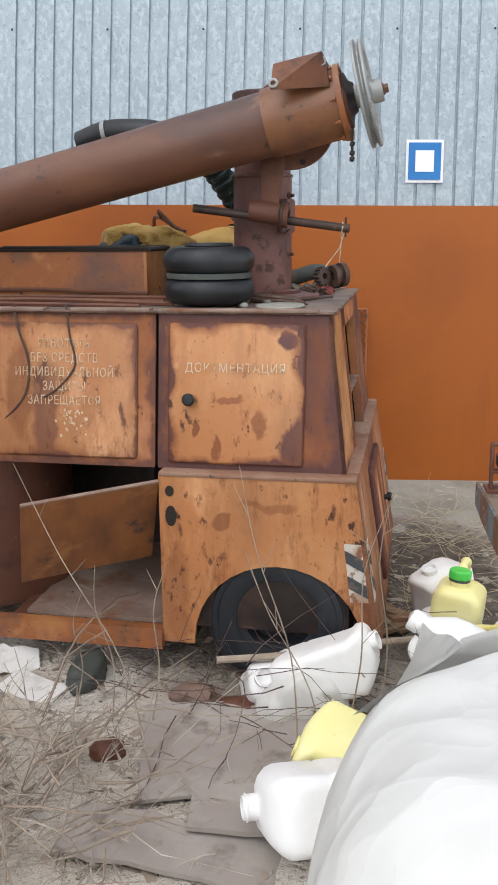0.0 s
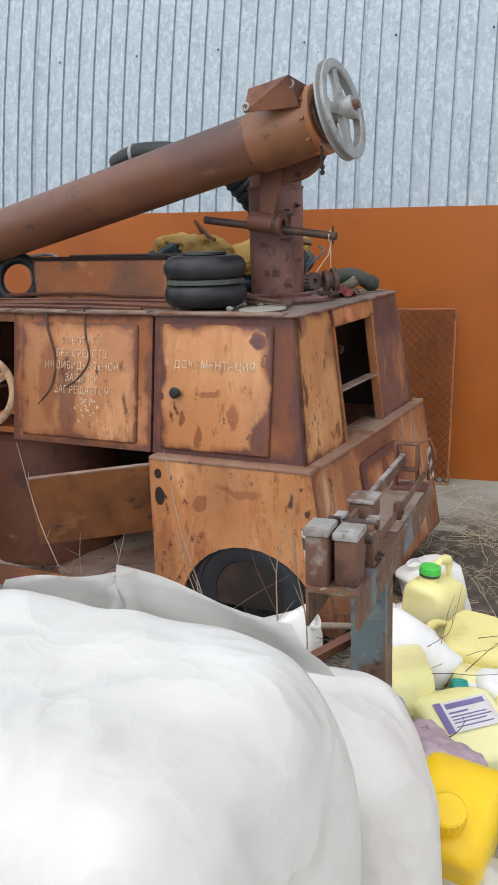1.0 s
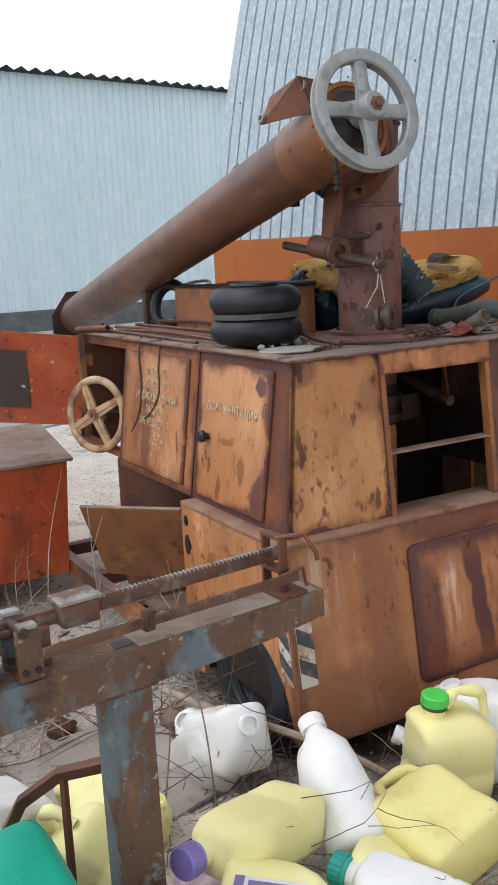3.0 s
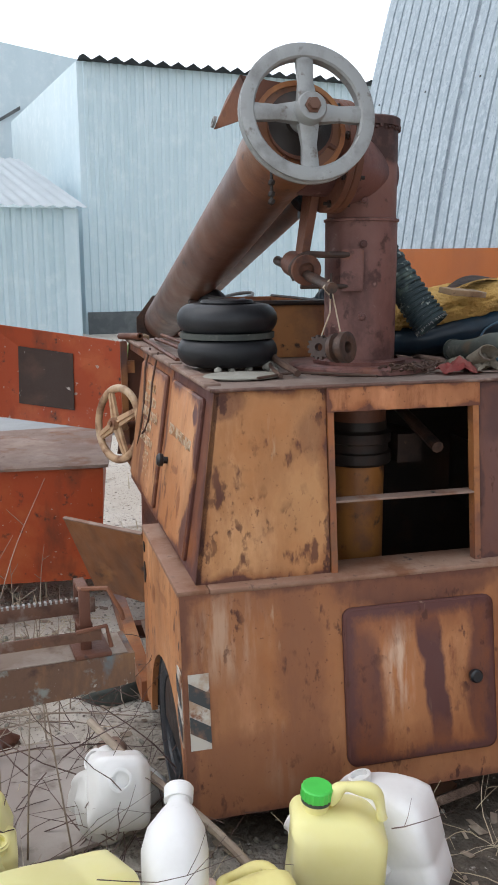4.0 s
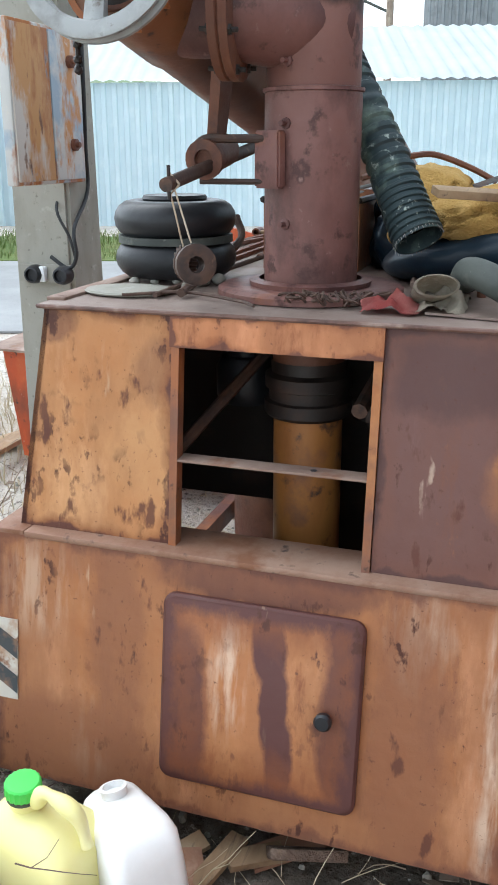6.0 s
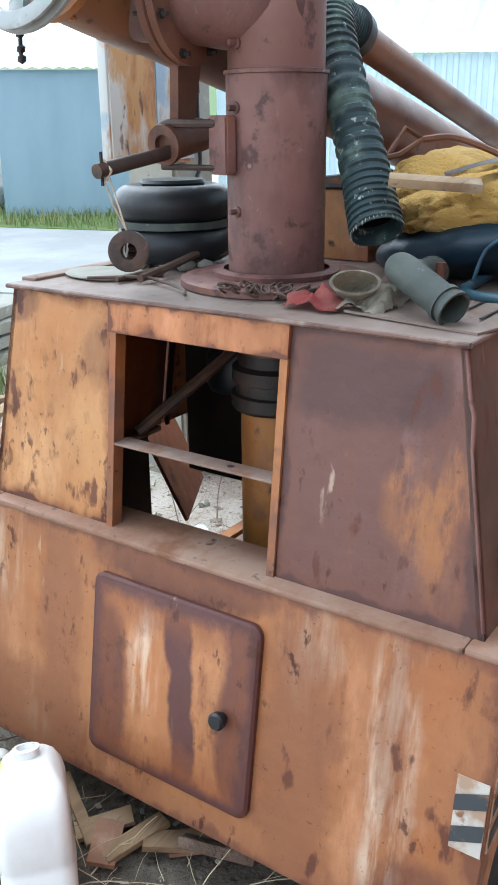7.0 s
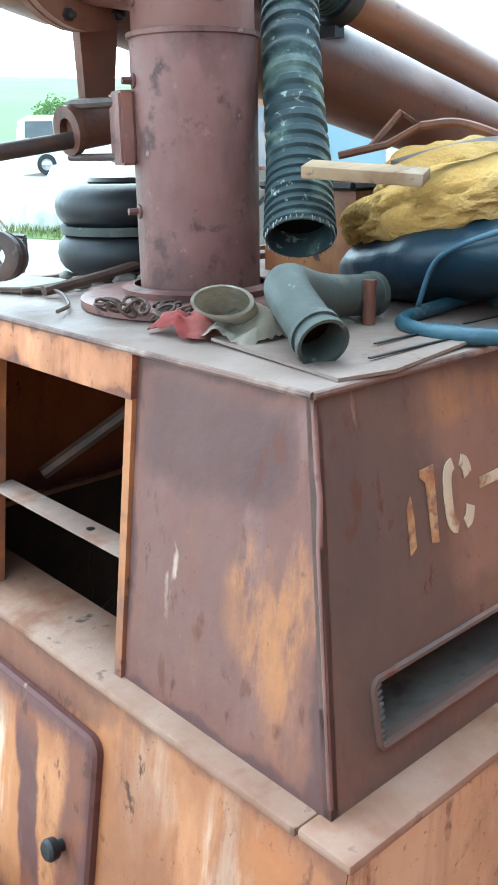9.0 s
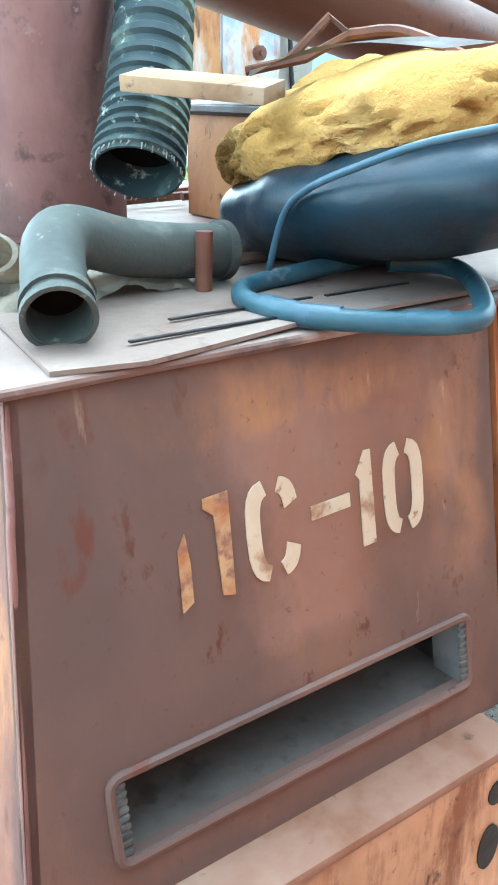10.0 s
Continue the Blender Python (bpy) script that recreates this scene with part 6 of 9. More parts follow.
    lathe(bm, [(0.02, -0.028), (0.045, -0.028), (0.048, -0.012), (0.036, -0.008), (0.036, 0.006), (0.05, 0.01), (0.05, 0.03), (0.042, 0.032), (0.02, 0.03)], aim((-0.270, 3.588, 1.497), (0.75, 0.55, 0.10)) @ Matrix.Scale(0.92, 4), 28, closed=True)
    part("coupling", bm, "old_iron", g)
    bm = B()
    m = aim((-0.325, 3.545, 1.495), (0.75, -0.6, 0.1))
    lathe(bm, [(0.012, -0.014), (0.03, -0.014), (0.03, 0.014), (0.012, 0.014)], m, 24, closed=True)
    for k in range(14):
        a = k * math.tau / 14
        sweep(bm, [m @ Vector((0.033 * math.cos(a), 0.033 * math.sin(a), -0.013)), m @ Vector((0.033 * math.cos(a), 0.033 * math.sin(a), 0.013))], 0.005, 5)
    part("gear", bm, "old_iron", g)
    bm = B()
    sweep(bm, [(-0.250, 3.546, 1.690), (-0.265, 3.585, 1.545)], 0.0022, 5)
    sweep(bm, [(-0.245, 3.546, 1.655), (-0.262, 3.552, 1.60), (-0.315, 3.545, 1.53)], 0.0022, 5)
    sweep(bm, [(-0.25, 3.566, 1.672), (-0.25, 3.545, 1.694), (-0.25, 3.526, 1.672), (-0.255, 3.545, 1.652), (-0.25, 3.566, 1.672)], 0.003, 5)
    part("twine", bm, "string", g, "pale twine")
    # rods and wire hooks beside the flange
    bm = B()
    sweep(bm, curve([(-0.40, 3.50, R + 0.012), (-0.62, 3.49, R + 0.04), (-0.85, 3.50, R + 0.10), (-0.90, 3.47, R + 0.16)], 6), 0.011, 8)
    solo("bent_rod", bm, "wire", "bent rusty rod rising beside the column flange", "rod")
    bm = B()
    sweep(bm, curve([(-0.38, 3.44, R + 0.008), (-0.60, 3.47, R + 0.02), (-0.88, 3.56, R + 0.05)], 6), 0.007, 8)
    solo("bent_rod", bm, "wire", "thin bent rod lying beside the column flange", "rod")
    bm = B()
    sweep(bm, curve([(-0.36, 3.36, R + 0.008), (-0.42, 3.50, R + 0.012), (-0.36, 3.66, R + 0.008), (-0.30, 3.72, R + 0.008)], 6), 0.004, 6)
    solo("bent_wire", bm, "wire", "bent wire lying beside the column flange", "wire")
    # chain heap in front of the flange
    bm = B()
    random.seed(11)
    for k in range(34):
        t = k / 33
        c = Vector((-0.375 + 0.03 * math.sin(k * 1.7) - 0.06 * t * t, 3.78 + 0.20 * t + 0.02 * math.sin(k * 2.3), R + 0.012 + 0.014 * abs(math.sin(k * 1.1))))
        m = Matrix.Translation(c) @ pose(0, 0, 0, rnd(-60, 60), rnd(-40, 40), rnd(0, 180))
        pts = [m @ Vector((0.017 * math.cos(a), 0.009 * math.sin(a), 0)) for a in [j * math.tau / 10 for j in range(11)]]
        sweep(bm, pts, 0.0032, 5, caps=False)
    solo("chain", bm, "wire", "small heap of rusty chain at the column's foot", "chain")
    # cloths
    def rag(name, c, sx, sy, h, mat, label, seed, fold=1.0):
        bm = B()
        n = 26
        grid = []
        for i in range(n + 1):
            row = []
            for j in range(n + 1):
                u, v = i / n * 2 - 1, j / n * 2 - 1
                f = max(0.0, 1 - (u * u + v * v) * 0.55)
                z = h * f * (0.55 + 0.6 * noise.noise((u * 1.8 * fold + seed, v * 1.8 * fold, seed))) + 0.10 * h * noise.noise((u * 6, v * 6, seed))
                wob = 0.25 * noise.noise((u * 1.5, v * 1.5, seed + 5))
                row.append(bm.verts.new((c[0] + sx * (u + wob), c[1] + sy * (v - wob * 0.8), c[2] + max(0.003, z))))
            grid.append(row)
        for i in range(n):
            for j in range(n):
                bm.faces.new((grid[i][j], grid[i + 1][j], grid[i + 1][j + 1], grid[i][j + 1]))
        bmesh.ops.solidify(bm, geom=bm.faces[:], thickness=0.003)
        solo(name, bm, mat, label, "cloth", smooth=70)
    rag("red_rag", (-0.375, 4.02, R), 0.05, 0.065, 0.06, "cloth_red", "crumpled dusty red rag on the roof", 2.0)
    rag("canvas_rag", (-0.41, 4.13, R), 0.065, 0.055, 0.06, "cloth", "dirty canvas rag beside the hose", 4.4)
    rag("canvas_rag", (-0.52, 4.13, R), 0.09, 0.05, 0.05, "cloth", "dirty torn rag behind the elbow hose", 7.1)
    # canvas mitten, open towards the hatch
    bm = B()
    lathe(bm, [(0.040, 0.046), (0.046, 0.044), (0.043, 0.030), (0.040, 0.010), (0.036, -0.020), (0.024, -0.050), (0, -0.058)], aim((-0.385, 4.105, R + 0.044), (0.72, 0.35, 0.42)) @ Matrix.Diagonal((1.15, 0.58, 1, 1)), 26)
    for v in bm.verts:
        v.co += v.normal * 0.016 * noise.noise(v.co * 30)
    bmesh.ops.solidify(bm, geom=bm.faces[:], thickness=0.004)
    solo("work_mitten", bm, "cloth", "stiff dirty canvas mitten with a gaping cuff", "mitten", smooth=70)
    # elbow hose
    h = thing("elbow_hose", "grey-green rubber elbow hose lying on the roof", "hose", (-0.42, 4.2, R))
    bm = B()
    path = curve([(-0.343, 4.338, R + 0.032), (-0.367, 4.277, R + 0.058), (-0.397, 4.217, R + 0.082), (-0.436, 4.182, R + 0.084), (-0.51, 4.167, R + 0.062), (-0.585, 4.159, R + 0.050), (-0.655, 4.157, R + 0.044)], 7)
    sweep(bm, path, 0.0345, 24, hollow=0.93)
    part("hose", bm, "hose_grey", h)
    # added plug: the darkness of the hollow elbow is put into its colour
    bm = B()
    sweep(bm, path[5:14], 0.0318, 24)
    part("bore", bm, "void", h, "black plug holding the shade of the hose bore")
    bm = B()
    d = (path[0] - path[2]).normalized()
    for off in (0.004, 0.026):
        lathe(bm, [(0.034, -0.004), (0.0385, -0.004), (0.0385, 0.006), (0.034, 0.006)], aim(path[0] - d * off, d), 28, closed=True)
    part("cuff", bm, "hose_grey", h)
    bm = B()
    d = (path[-1] - path[-3]).normalized()
    lathe(bm, [(0.034, -0.006), (0.039, -0.006), (0.039, 0.006), (0.034, 0.006)], aim(path[-1], d), 28, closed=True)
    part("cuff", bm, "hose_grey", h)
    # corrugated suction hose from the thin pipe
    ch = thing("corrugated_hose", "dark green mossy corrugated suction hose hanging from the thin pipe", "hose", (-0.62, 4.02, 1.52))
    bm = B()
    axis = curve([(-0.598, 4.044, 1.532), (-0.630, 4.010, 1.59), (-0.665, 3.973, 1.66), (-0.72, 3.905, 1.78), (-0.795, 3.822, 1.91), (-0.845, 3.778, 1.98), (-0.905, 3.752, 2.015), (-0.975, 3.740, 2.005), (-1.03, 3.735, 1.985)], 26)
    rs = [0.060 - 0.008 * min(1.0, k / 70) + (0.0045 if (k // 3) % 2 else -0.001) for k in range(len(axis))]
    rs[0] = rs[1] = rs[2] = 0.060
    sweep(bm, axis, rs, 28, hollow=0.94)
    part("hose", bm, "hose_green", ch)
    # added plug, blackened to hold the shade inside the corrugated hose
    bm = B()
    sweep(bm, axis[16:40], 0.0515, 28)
    part("bore", bm, "void", ch, "black plug holding the shade of the hose bore")
    bm = B()
    random.seed(31)
    m = aim(axis[0], axis[0] - axis[3])
    for k in range(44):
        a = k * math.tau / 44 + rnd(-0.05, 0.05)
        o = m @ Vector((0.0595 * math.cos(a), 0.0595 * math.sin(a), -0.012))
        e = m @ Vector(((0.060 + rnd(0, 0.004)) * math.cos(a + rnd(-0.1, 0.1)), (0.060 + rnd(0, 0.004)) * math.sin(a), rnd(-0.002, 0.006)))
        sweep(bm, [o, e], [0.0015, 0.0007], 4)
    part("frayed_lip", bm, "chalk_iron", ch, "pale frayed lip of the hose")
    bm = B()
    lathe(bm, [(0.055, -0.02), (0.066, -0.02), (0.066, 0.02), (0.055, 0.02)], aim((-1.02, 3.736, 1.99), (-1, -0.1, -0.35)), 28, closed=True)
    box(bm, (-1.03, 3.70, 1.905), (-1.0, 3.75, 1.93))
    part("clamp", bm, "black_rubber", ch)
    bm = B()
    sweep(bm, [(-1.0, 3.736, 1.995), (-2.75, 3.72, 1.585)], 0.045, 24)
    part("thin_pipe", bm, "tube", treater, "thinner brown pipe above the auger")
    # foam seat on its blue vinyl pan
    st = thing("torn_seat", "torn yellow foam seat on dark blue vinyl, lying on the roof", "seat", (-1.05, 4.05, R + 0.02))
    def pad(bm, cx, cy, cz, sx, sy, sz, amp, freq, seed, m=None, power=2.6):
        bmesh.ops.create_icosphere(bm, subdivisions=5, radius=1.0)
        for v in bm.verts:
            x, y, z = v.co
            n = (abs(x) ** power + abs(y) ** power + abs(z) ** power) ** (-1 / power)
            p = Vector((x * n * sx, y * n * sy, z * n * sz))
            p += Vector((x, y, z)) * amp * (noise.noise(p * freq + Vector((seed, 0, 0))) + 0.5 * noise.noise(p * freq * 2.7 + Vector((0, seed, 0))))
            v.co = p
        bmesh.ops.transform(bm, matrix=Matrix.Translation((cx, cy, cz)) @ (m or Matrix.Identity(4)), verts=bm.verts)
        return bm
    def crumble(bm):
        """Pits where the foam has crumbled."""
        bm.normal_update()
        for v in bm.verts:
            a = noise.noise(v.co * 7.0 + Vector((2, 0, 0)))
            b = noise.noise(v.co * 48.0)
            if v.normal.z < 0.55 and b > 0.05 and a > -0.05:
                v.co -= v.normal * min(0.022, 0.085 * (b - 0.05))
    turn = pose(0, 0, 0, 0, -11, 79)
    bm = B()
    pad(bm, -0.872, 4.238, 1.498, 0.345, 0.192, 0.082, 0.008, 9, 1.0, turn, 2.1)
    part("vinyl_pan", bm, "vinyl", st, "dark blue vinyl cover", smooth=180)
    bm = B()
    pad(bm, -0.880, 4.220, 1.580, 0.315, 0.190, 0.078, 0.013, 9, 3.0, turn, 2.3)
    crumble(bm)
    part("foam", bm, "foam", st, "crumbling yellow foam", smooth=180)
    bm = B()
    front = [Vector(q) for q in ((-0.665, 4.25, 1.43), (-0.668, 4.275, 1.50), (-0.662, 4.33, 1.535), (-0.655, 4.42, 1.565), (-0.662, 4.50, 1.590), (-0.72, 4.57, 1.610))]
    sweep(bm, curve([q + Vector((0.002, 0.002, 0)) for q in front], 8), 0.0045, 8)
    part("piping", bm, "vinyl_edge", st, "welted vinyl edge", smooth=180)
    # second foam block behind it
    bm = B()
    pad(bm, -1.135, 3.985, 1.618, 0.215, 0.135, 0.078, 0.020, 9, 8.0, pose(0, 0, 0, 0, 8, 4), 2.3)
    crumble(bm)
    solo("foam_block", bm, "foam", "crumbling yellow foam block behind the torn seat", "foam", smooth=180)
    # plank across the foam
    bm = B()
    box(bm, (-0.115, -0.028, -0.010), (0.085, 0.028, 0.010), Matrix.Translation((-0.628, 4.180, 1.640)) @ pose(0, 0, 0, 10, 4, 116), 0.002)
    solo("short_plank", bm, "wood", "short sawn plank lying across the foam", "plank")
    # bent bar frame on the foam
    bm = B()
    sweep(bm, [(-0.93, 3.83, 1.665), (-0.983, 3.871, 1.680), (-1.06, 3.886, 1.750), (-1.061, 3.936, 1.722), (-1.0, 3.90, 1.685), (-0.93, 3.83, 1.665)], 0.008, 6)
    sweep(bm, curve([(-1.061, 3.936, 1.722), (-1.109, 4.004, 1.726), (-1.143, 4.103, 1.690), (-1.16, 4.18, 1.65)], 5), 0.009, 6)
    solo("bar_frame", bm, "rust", "bent rusty bar frame lying on the foam", "bar")
    bm = B()
    rows = []
    for k in range(15):
        f = k / 14
        c = Vector((-0.70, 4.15, 1.655)).lerp(Vector((-0.82, 4.40, 1.685)), f) + Vector((0, 0, 0.020 * math.sin(f * math.pi)))
        w = 0.006 + 0.045 * math.sin(min(1, f * 1.5) * math.pi / 2)
        rows.append([bm.verts.new(c + Vector((-w, 0, 0.004))), bm.verts.new(c + Vector((w, 0.01, -0.006)))])
    for a, b in zip(rows, rows[1:]):
        bm.faces.new((a[0], a[1], b[1], b[0]))
    bmesh.ops.solidify(bm, geom=bm.faces[:], thickness=0.006)
    solo("flat_strap", bm, "old_iron", "dark curled sheet scrap lying over the foam", "scrap", smooth=60)
    # blue taped frame in front
    bm = B()
    sweep(bm, curve([(-0.90, 4.235, R + 0.030), (-0.762, 4.24, R + 0.024), (-0.66, 4.235, R + 0.013), (-0.612, 4.265, R + 0.012), (-0.590, 4.32, R + 0.012), (-0.600, 4.40, R + 0.012), (-0.650, 4.475, R + 0.013), (-0.705, 4.520, R + 0.014), (-0.755, 4.515, R + 0.015), (-0.850, 4.425, R + 0.017), (-0.905, 4.350, R + 0.020), (-0.905, 4.305, R + 0.023), (-0.85, 4.270, R + 0.025)], 7), 0.0125, 12)
    tf = thing("bent_tube_frame", "bent tube frame wrapped in worn blue tape", "frame", (-0.75, 4.35, R))
    part("tube", bm, "blue_tape", tf)
    bm = B()
    sweep(bm, [(-0.592, 4.335, R + 0.0125), (-0.600, 4.40, R + 0.0125), (-0.622, 4.435, R + 0.0128)], 0.0138, 12)
    sweep(bm, [(-0.664, 4.488, R + 0.0135), (-0.700, 4.516, R + 0.014)], 0.0138, 12)
    part("loose_wrap", bm, "vinyl_edge", tf, "peeling turns of tape")
    # dark bundle and cardboard west of the column
    bm = B()
    pad(bm, -1.20, 3.90, 1.505, 0.20, 0.075, 0.135, 0.05, 9, 5.5, None, 2.0)
    solo("plastic_wrap", bm, "vinyl", "crumpled dark blue plastic wrap behind the bellows", "plastic wrap", smooth=60)
    # far things low behind the elbow hose
    bm = B()
    sweep(bm, [(-0.62, 4.10, R + 0.012), (-1.25, 4.02, R + 0.014)], 0.010, 8)
    sweep(bm, [(-0.70, 4.02, R + 0.012), (-1.30, 3.95, R + 0.014)], 0.008, 8)
    solo("loose_bar", bm, "grime", "loose dusty bar pair under the seat", "bar")
    # sleeve on the back of the auger
    bm = B()
    sweep(bm, curve([(-1.28, 3.60, 2.0), (-1.16, 3.585, 2.035), (-1.02, 3.585, 2.035), (-0.94, 3.585, 2.02)], 6), 0.05, 18)
    rb = part("rubber_sleeve", bm, "black_rubber", treater, "black rubber sleeve on the auger's back")
    bm = B()
    lathe(bm, [(0.05, -0.008), (0.054, -0.008), (0.054, 0.008), (0.05, 0.008)], aim((-1.17, 3.586, 2.033), (1, 0, 0.2)), 24, closed=True)
    part("sleeve_clip", bm, "alu", rb)


roof_things()

# ---- platform scale ----
def platform_scale():
    sc = thing("beam_scale", "rusty platform scale with blue-grey post and weighing beam", "scale", (0.30, 2.38, 0.05))
    o = Vector((0.443, 1.93, 0.90))
    along, left, up = Vector((-0.092, 0.9958, 0)), Vector((-0.9958, -0.092, 0)), Vector((0, 0, 1))
    frame_m = Matrix((along, left, up)).transposed().to_4x4()
    frame_m.translation = o
    def piece(name, lo, hi, mat="pale_scale", bevel=0.004, label="", parent=None, turn=(0, 0, 0)):
        """A worked block: lo and hi along the beam, to its left and above its top."""
        bm = B()
        c = [(a + b) / 2 for a, b in zip(lo, hi)]
        box(bm, [a - b for a, b in zip(lo, c)], [a - b for a, b in zip(hi, c)], frame_m @ Matrix.Translation(c) @ pose(0, 0, 0, *turn), bevel)
        return part(name, bm, mat, parent or sc, label)
    def bar(name, pts, r, mat="rust", label="", seg=8, parent=None):
        bm = B()
        sweep(bm, [frame_m @ Vector(p) for p in pts], r, seg)
        return part(name, bm, mat, parent or sc, label)
    L, Wd, Hh, t = 0.955, 0.125, 0.092, 0.007
    # inverted channel with a cut nose
    bm = B()
    prof = [(0, -Hh), (0, 0), (Wd, 0), (Wd, -Hh), (Wd - t, -Hh), (Wd - t, -t), (t, -t), (t, -Hh)]
    rings = []
    for s, low in ((0.0, 0.0), (0.02, 0.0), (0.35, 0.004), (0.62, 0.0), (0.80, 0.008), (L, 0.022)):
        rings.append([bm.verts.new(frame_m @ Vector((s, w, z + (low if z < -0.05 else 0) + 0.0015 * noise.noise((s * 5, w * 20, z * 9))))) for w, z in prof])
    for a, b in zip(rings, rings[1:]):
        for k in range(len(prof)):
            j = (k + 1) % len(prof)
            bm.faces.new((a[k], a[j], b[j], b[k]))
    for r in (rings[0], rings[-1][::-1]):
        for q in ((0, 1, 6, 7), (1, 2, 5, 6), (2, 3, 4, 5)):
            bm.faces.new([r[i] for i in q])
    housing = part("beam_housing", bm, "bench_blue", sc, "folded steel housing of the beam, chipped blue-grey paint")
    # thin black plates on the housing paint the shade of two openings
    piece("slot_hole", (0.395, 0.028, 0.0008), (0.450, 0.062, 0.0018), "black", 0.0, parent=housing)
    piece("slot_hole", (0.115, 0.050, 0.0008), (0.150, 0.085, 0.0018), "black", 0.0, parent=housing)
    piece("worn_top", (0.44, 0.004, 0.0006), (0.94, 0.118, 0.0026), "scale_dust", 0.0, "top dulled by pale dust and flaked paint", housing)
    # post: a channel, its web towards the heap, its flanges back
    bm = B()
    cs, cw = 0.375, 0.022
    prof = [(0, 0), (0.095, 0), (0.095, 0.096), (0.087, 0.096), (0.087, 0.008), (0.008, 0.008), (0.008, 0.096), (0, 0.096)]
    ends = [[bm.verts.new(frame_m @ Vector((cs + a, cw + b, z))) for a, b in prof] for z in (-0.90, -0.05)]
    for k in range(8):
        j = (k + 1) % 8
        bm.faces.new((ends[0][k], ends[0][j], ends[1][j], ends[1][k]))
    for q in ((0, 1, 4, 5), (1, 2, 3, 4), (0, 5, 6, 7)):
        bm.faces.new([ends[0][i] for i in q])
        bm.faces.new([ends[1][i] for i in q])
    part("post", bm, "bench_blue", sc, "steel channel post, blue-grey paint eaten by rust")
    piece("post_gusset", (0.362, 0.012, -0.105), (0.485, 0.122, -0.085), "bench_blue", 0.003)
    # two slab counterweights on the nose
    for s0, w0, hz in ((0.020, 0.078, 0.160), (0.034, 0.012, 0.150)):
        hz -= 0.018
        cw = piece("counterweight", (s0, w0, 0.0), (s0 + 0.078, w0 + 0.054, hz - 0.020), "pale_scale", 0.005, "chalky iron counterweight")
        piece("weight_cap", (s0 - 0.005, w0 - 0.004, hz - 0.0195), (s0 + 0.083, w0 + 0.058, hz), "chalk_iron", 0.005, "pale worn iron cap", cw)
        piece("weight_rib", (s0 + 0.074, w0 + 0.012, 0.01), (s0 + 0.084, w0 + 0.042, hz - 0.03), "pale_scale", 0.003, "", cw)
    # carrier: hooks, shackles and knife edges between weights and fulcrum
    for pts, r in (([(0.07, 0.04, 0.105), (0.19, 0.045, 0.095)], 0.009), ([(0.06, 0.10, 0.115), (0.20, 0.10, 0.10)], 0.008),
                   ([(0.135, 0.0, 0.085), (0.135, 0.12, 0.088)], 0.010), ([(0.185, -0.004, 0.108), (0.185, 0.122, 0.108)], 0.011),
                   ([(0.125, 0.03, 0.02), (0.125, 0.03, 0.12)], 0.008), ([(0.150, 0.09, 0.01), (0.150, 0.09, 0.13)], 0.009)):
        bar("knife_edge", pts, r, "old_iron", "", 10)
    for s0, w0, hz in ((0.172, 0.004, 0.122), (0.168, 0.082, 0.128)):
        st = piece("fulcrum_stand", (s0, w0, 0.0), (s0 + 0.052, w0 + 0.020, hz - 0.012), "bench_blue", 0.004, "blue-grey fulcrum plate")
        piece("stand_head", (s0 + 0.006, w0 - 0.004, hz - 0.0118), (s0 + 0.044, w0 + 0.024, hz), "chalk_iron", 0.004, "", st)
        bm = B()
        for k in (0.012, 0.040):
            bolt(bm, frame_m @ Vector((s0 + k, w0 - 0.0005, 0.022)), -left, 0.008, 0.010)
        part("bolt", bm, "old_iron", st)
    piece("pivot_block", (0.225, 0.052, 0.0), (0.262, 0.082, 0.085), "pale_scale", 0.005)
    # beam: a thick notched back bar, a thin front bar and the sliding poise
    back = piece("weighing_beam", (0.10, 0.070, 0.078), (0.885, 0.082, 0.112), "pale_scale", 0.002, "notched upper weighing beam")
    bm = B()
    for k in range(44):
        c = 0.36 + k * 0.0115
        box(bm, (c, 0.0695, 0.108), (c + 0.005, 0.0825, 0.1140), frame_m)
    part("notches", bm, "chalk_iron", back)
    piece("front_bar", (0.215, 0.006, 0.038), (0.885, 0.012, 0.062), "pale_scale", 0.001, "thin lower scale bar")
    po = piece("poise", (0.285, 0.036, 0.072), (0.372, 0.100, 0.124), "pale_scale", 0.007, "sliding iron poise weight")
    piece("poise_cap", (0.280, 0.032, 0.1235), (0.376, 0.104, 0.1335), "chalk_iron", 0.004, "pale worn top", po)
    lug = piece("rider", (0.455, -0.002, 0.030), (0.480, 0.020, 0.078), "pale_scale", 0.003, "small sliding rider")
    piece("rider_pin", (0.463, -0.008, 0.045), (0.471, -0.002, 0.058), "old_iron", 0.001, "", lug)
    # rear guide frame with a bent catch
    bm = B()
    for w in (0.030, 0.098):
        box(bm, (0.842, w - 0.005, 0.0), (0.866, w + 0.005, 0.150), frame_m, 0.002)
    box(bm, (0.842, 0.026, 0.142), (0.866, 0.102, 0.152), frame_m, 0.002)
    box(bm, (0.838, 0.026, 0.060), (0.870, 0.102, 0.070), frame_m, 0.002)
    box(bm, (0.825, -0.002, 0.0005), (0.905, 0.112, 0.012), frame_m, 0.003)
    guide = part("guide_frame", bm, "rust", sc, "rear guide of the beam")
    bar("catch", [(0.850, 0.03, 0.150), (0.90, 0.004, 0.155), (0.925, -0.012, 0.105), (0.930, -0.010, 0.085)], 0.0055, "rust", "", 6, guide)
    bar("catch", [(0.83, 0.006, 0.062), (0.895, 0.004, 0.070), (0.905, 0.004, 0.020)], 0.005, "rust", "", 6, guide)
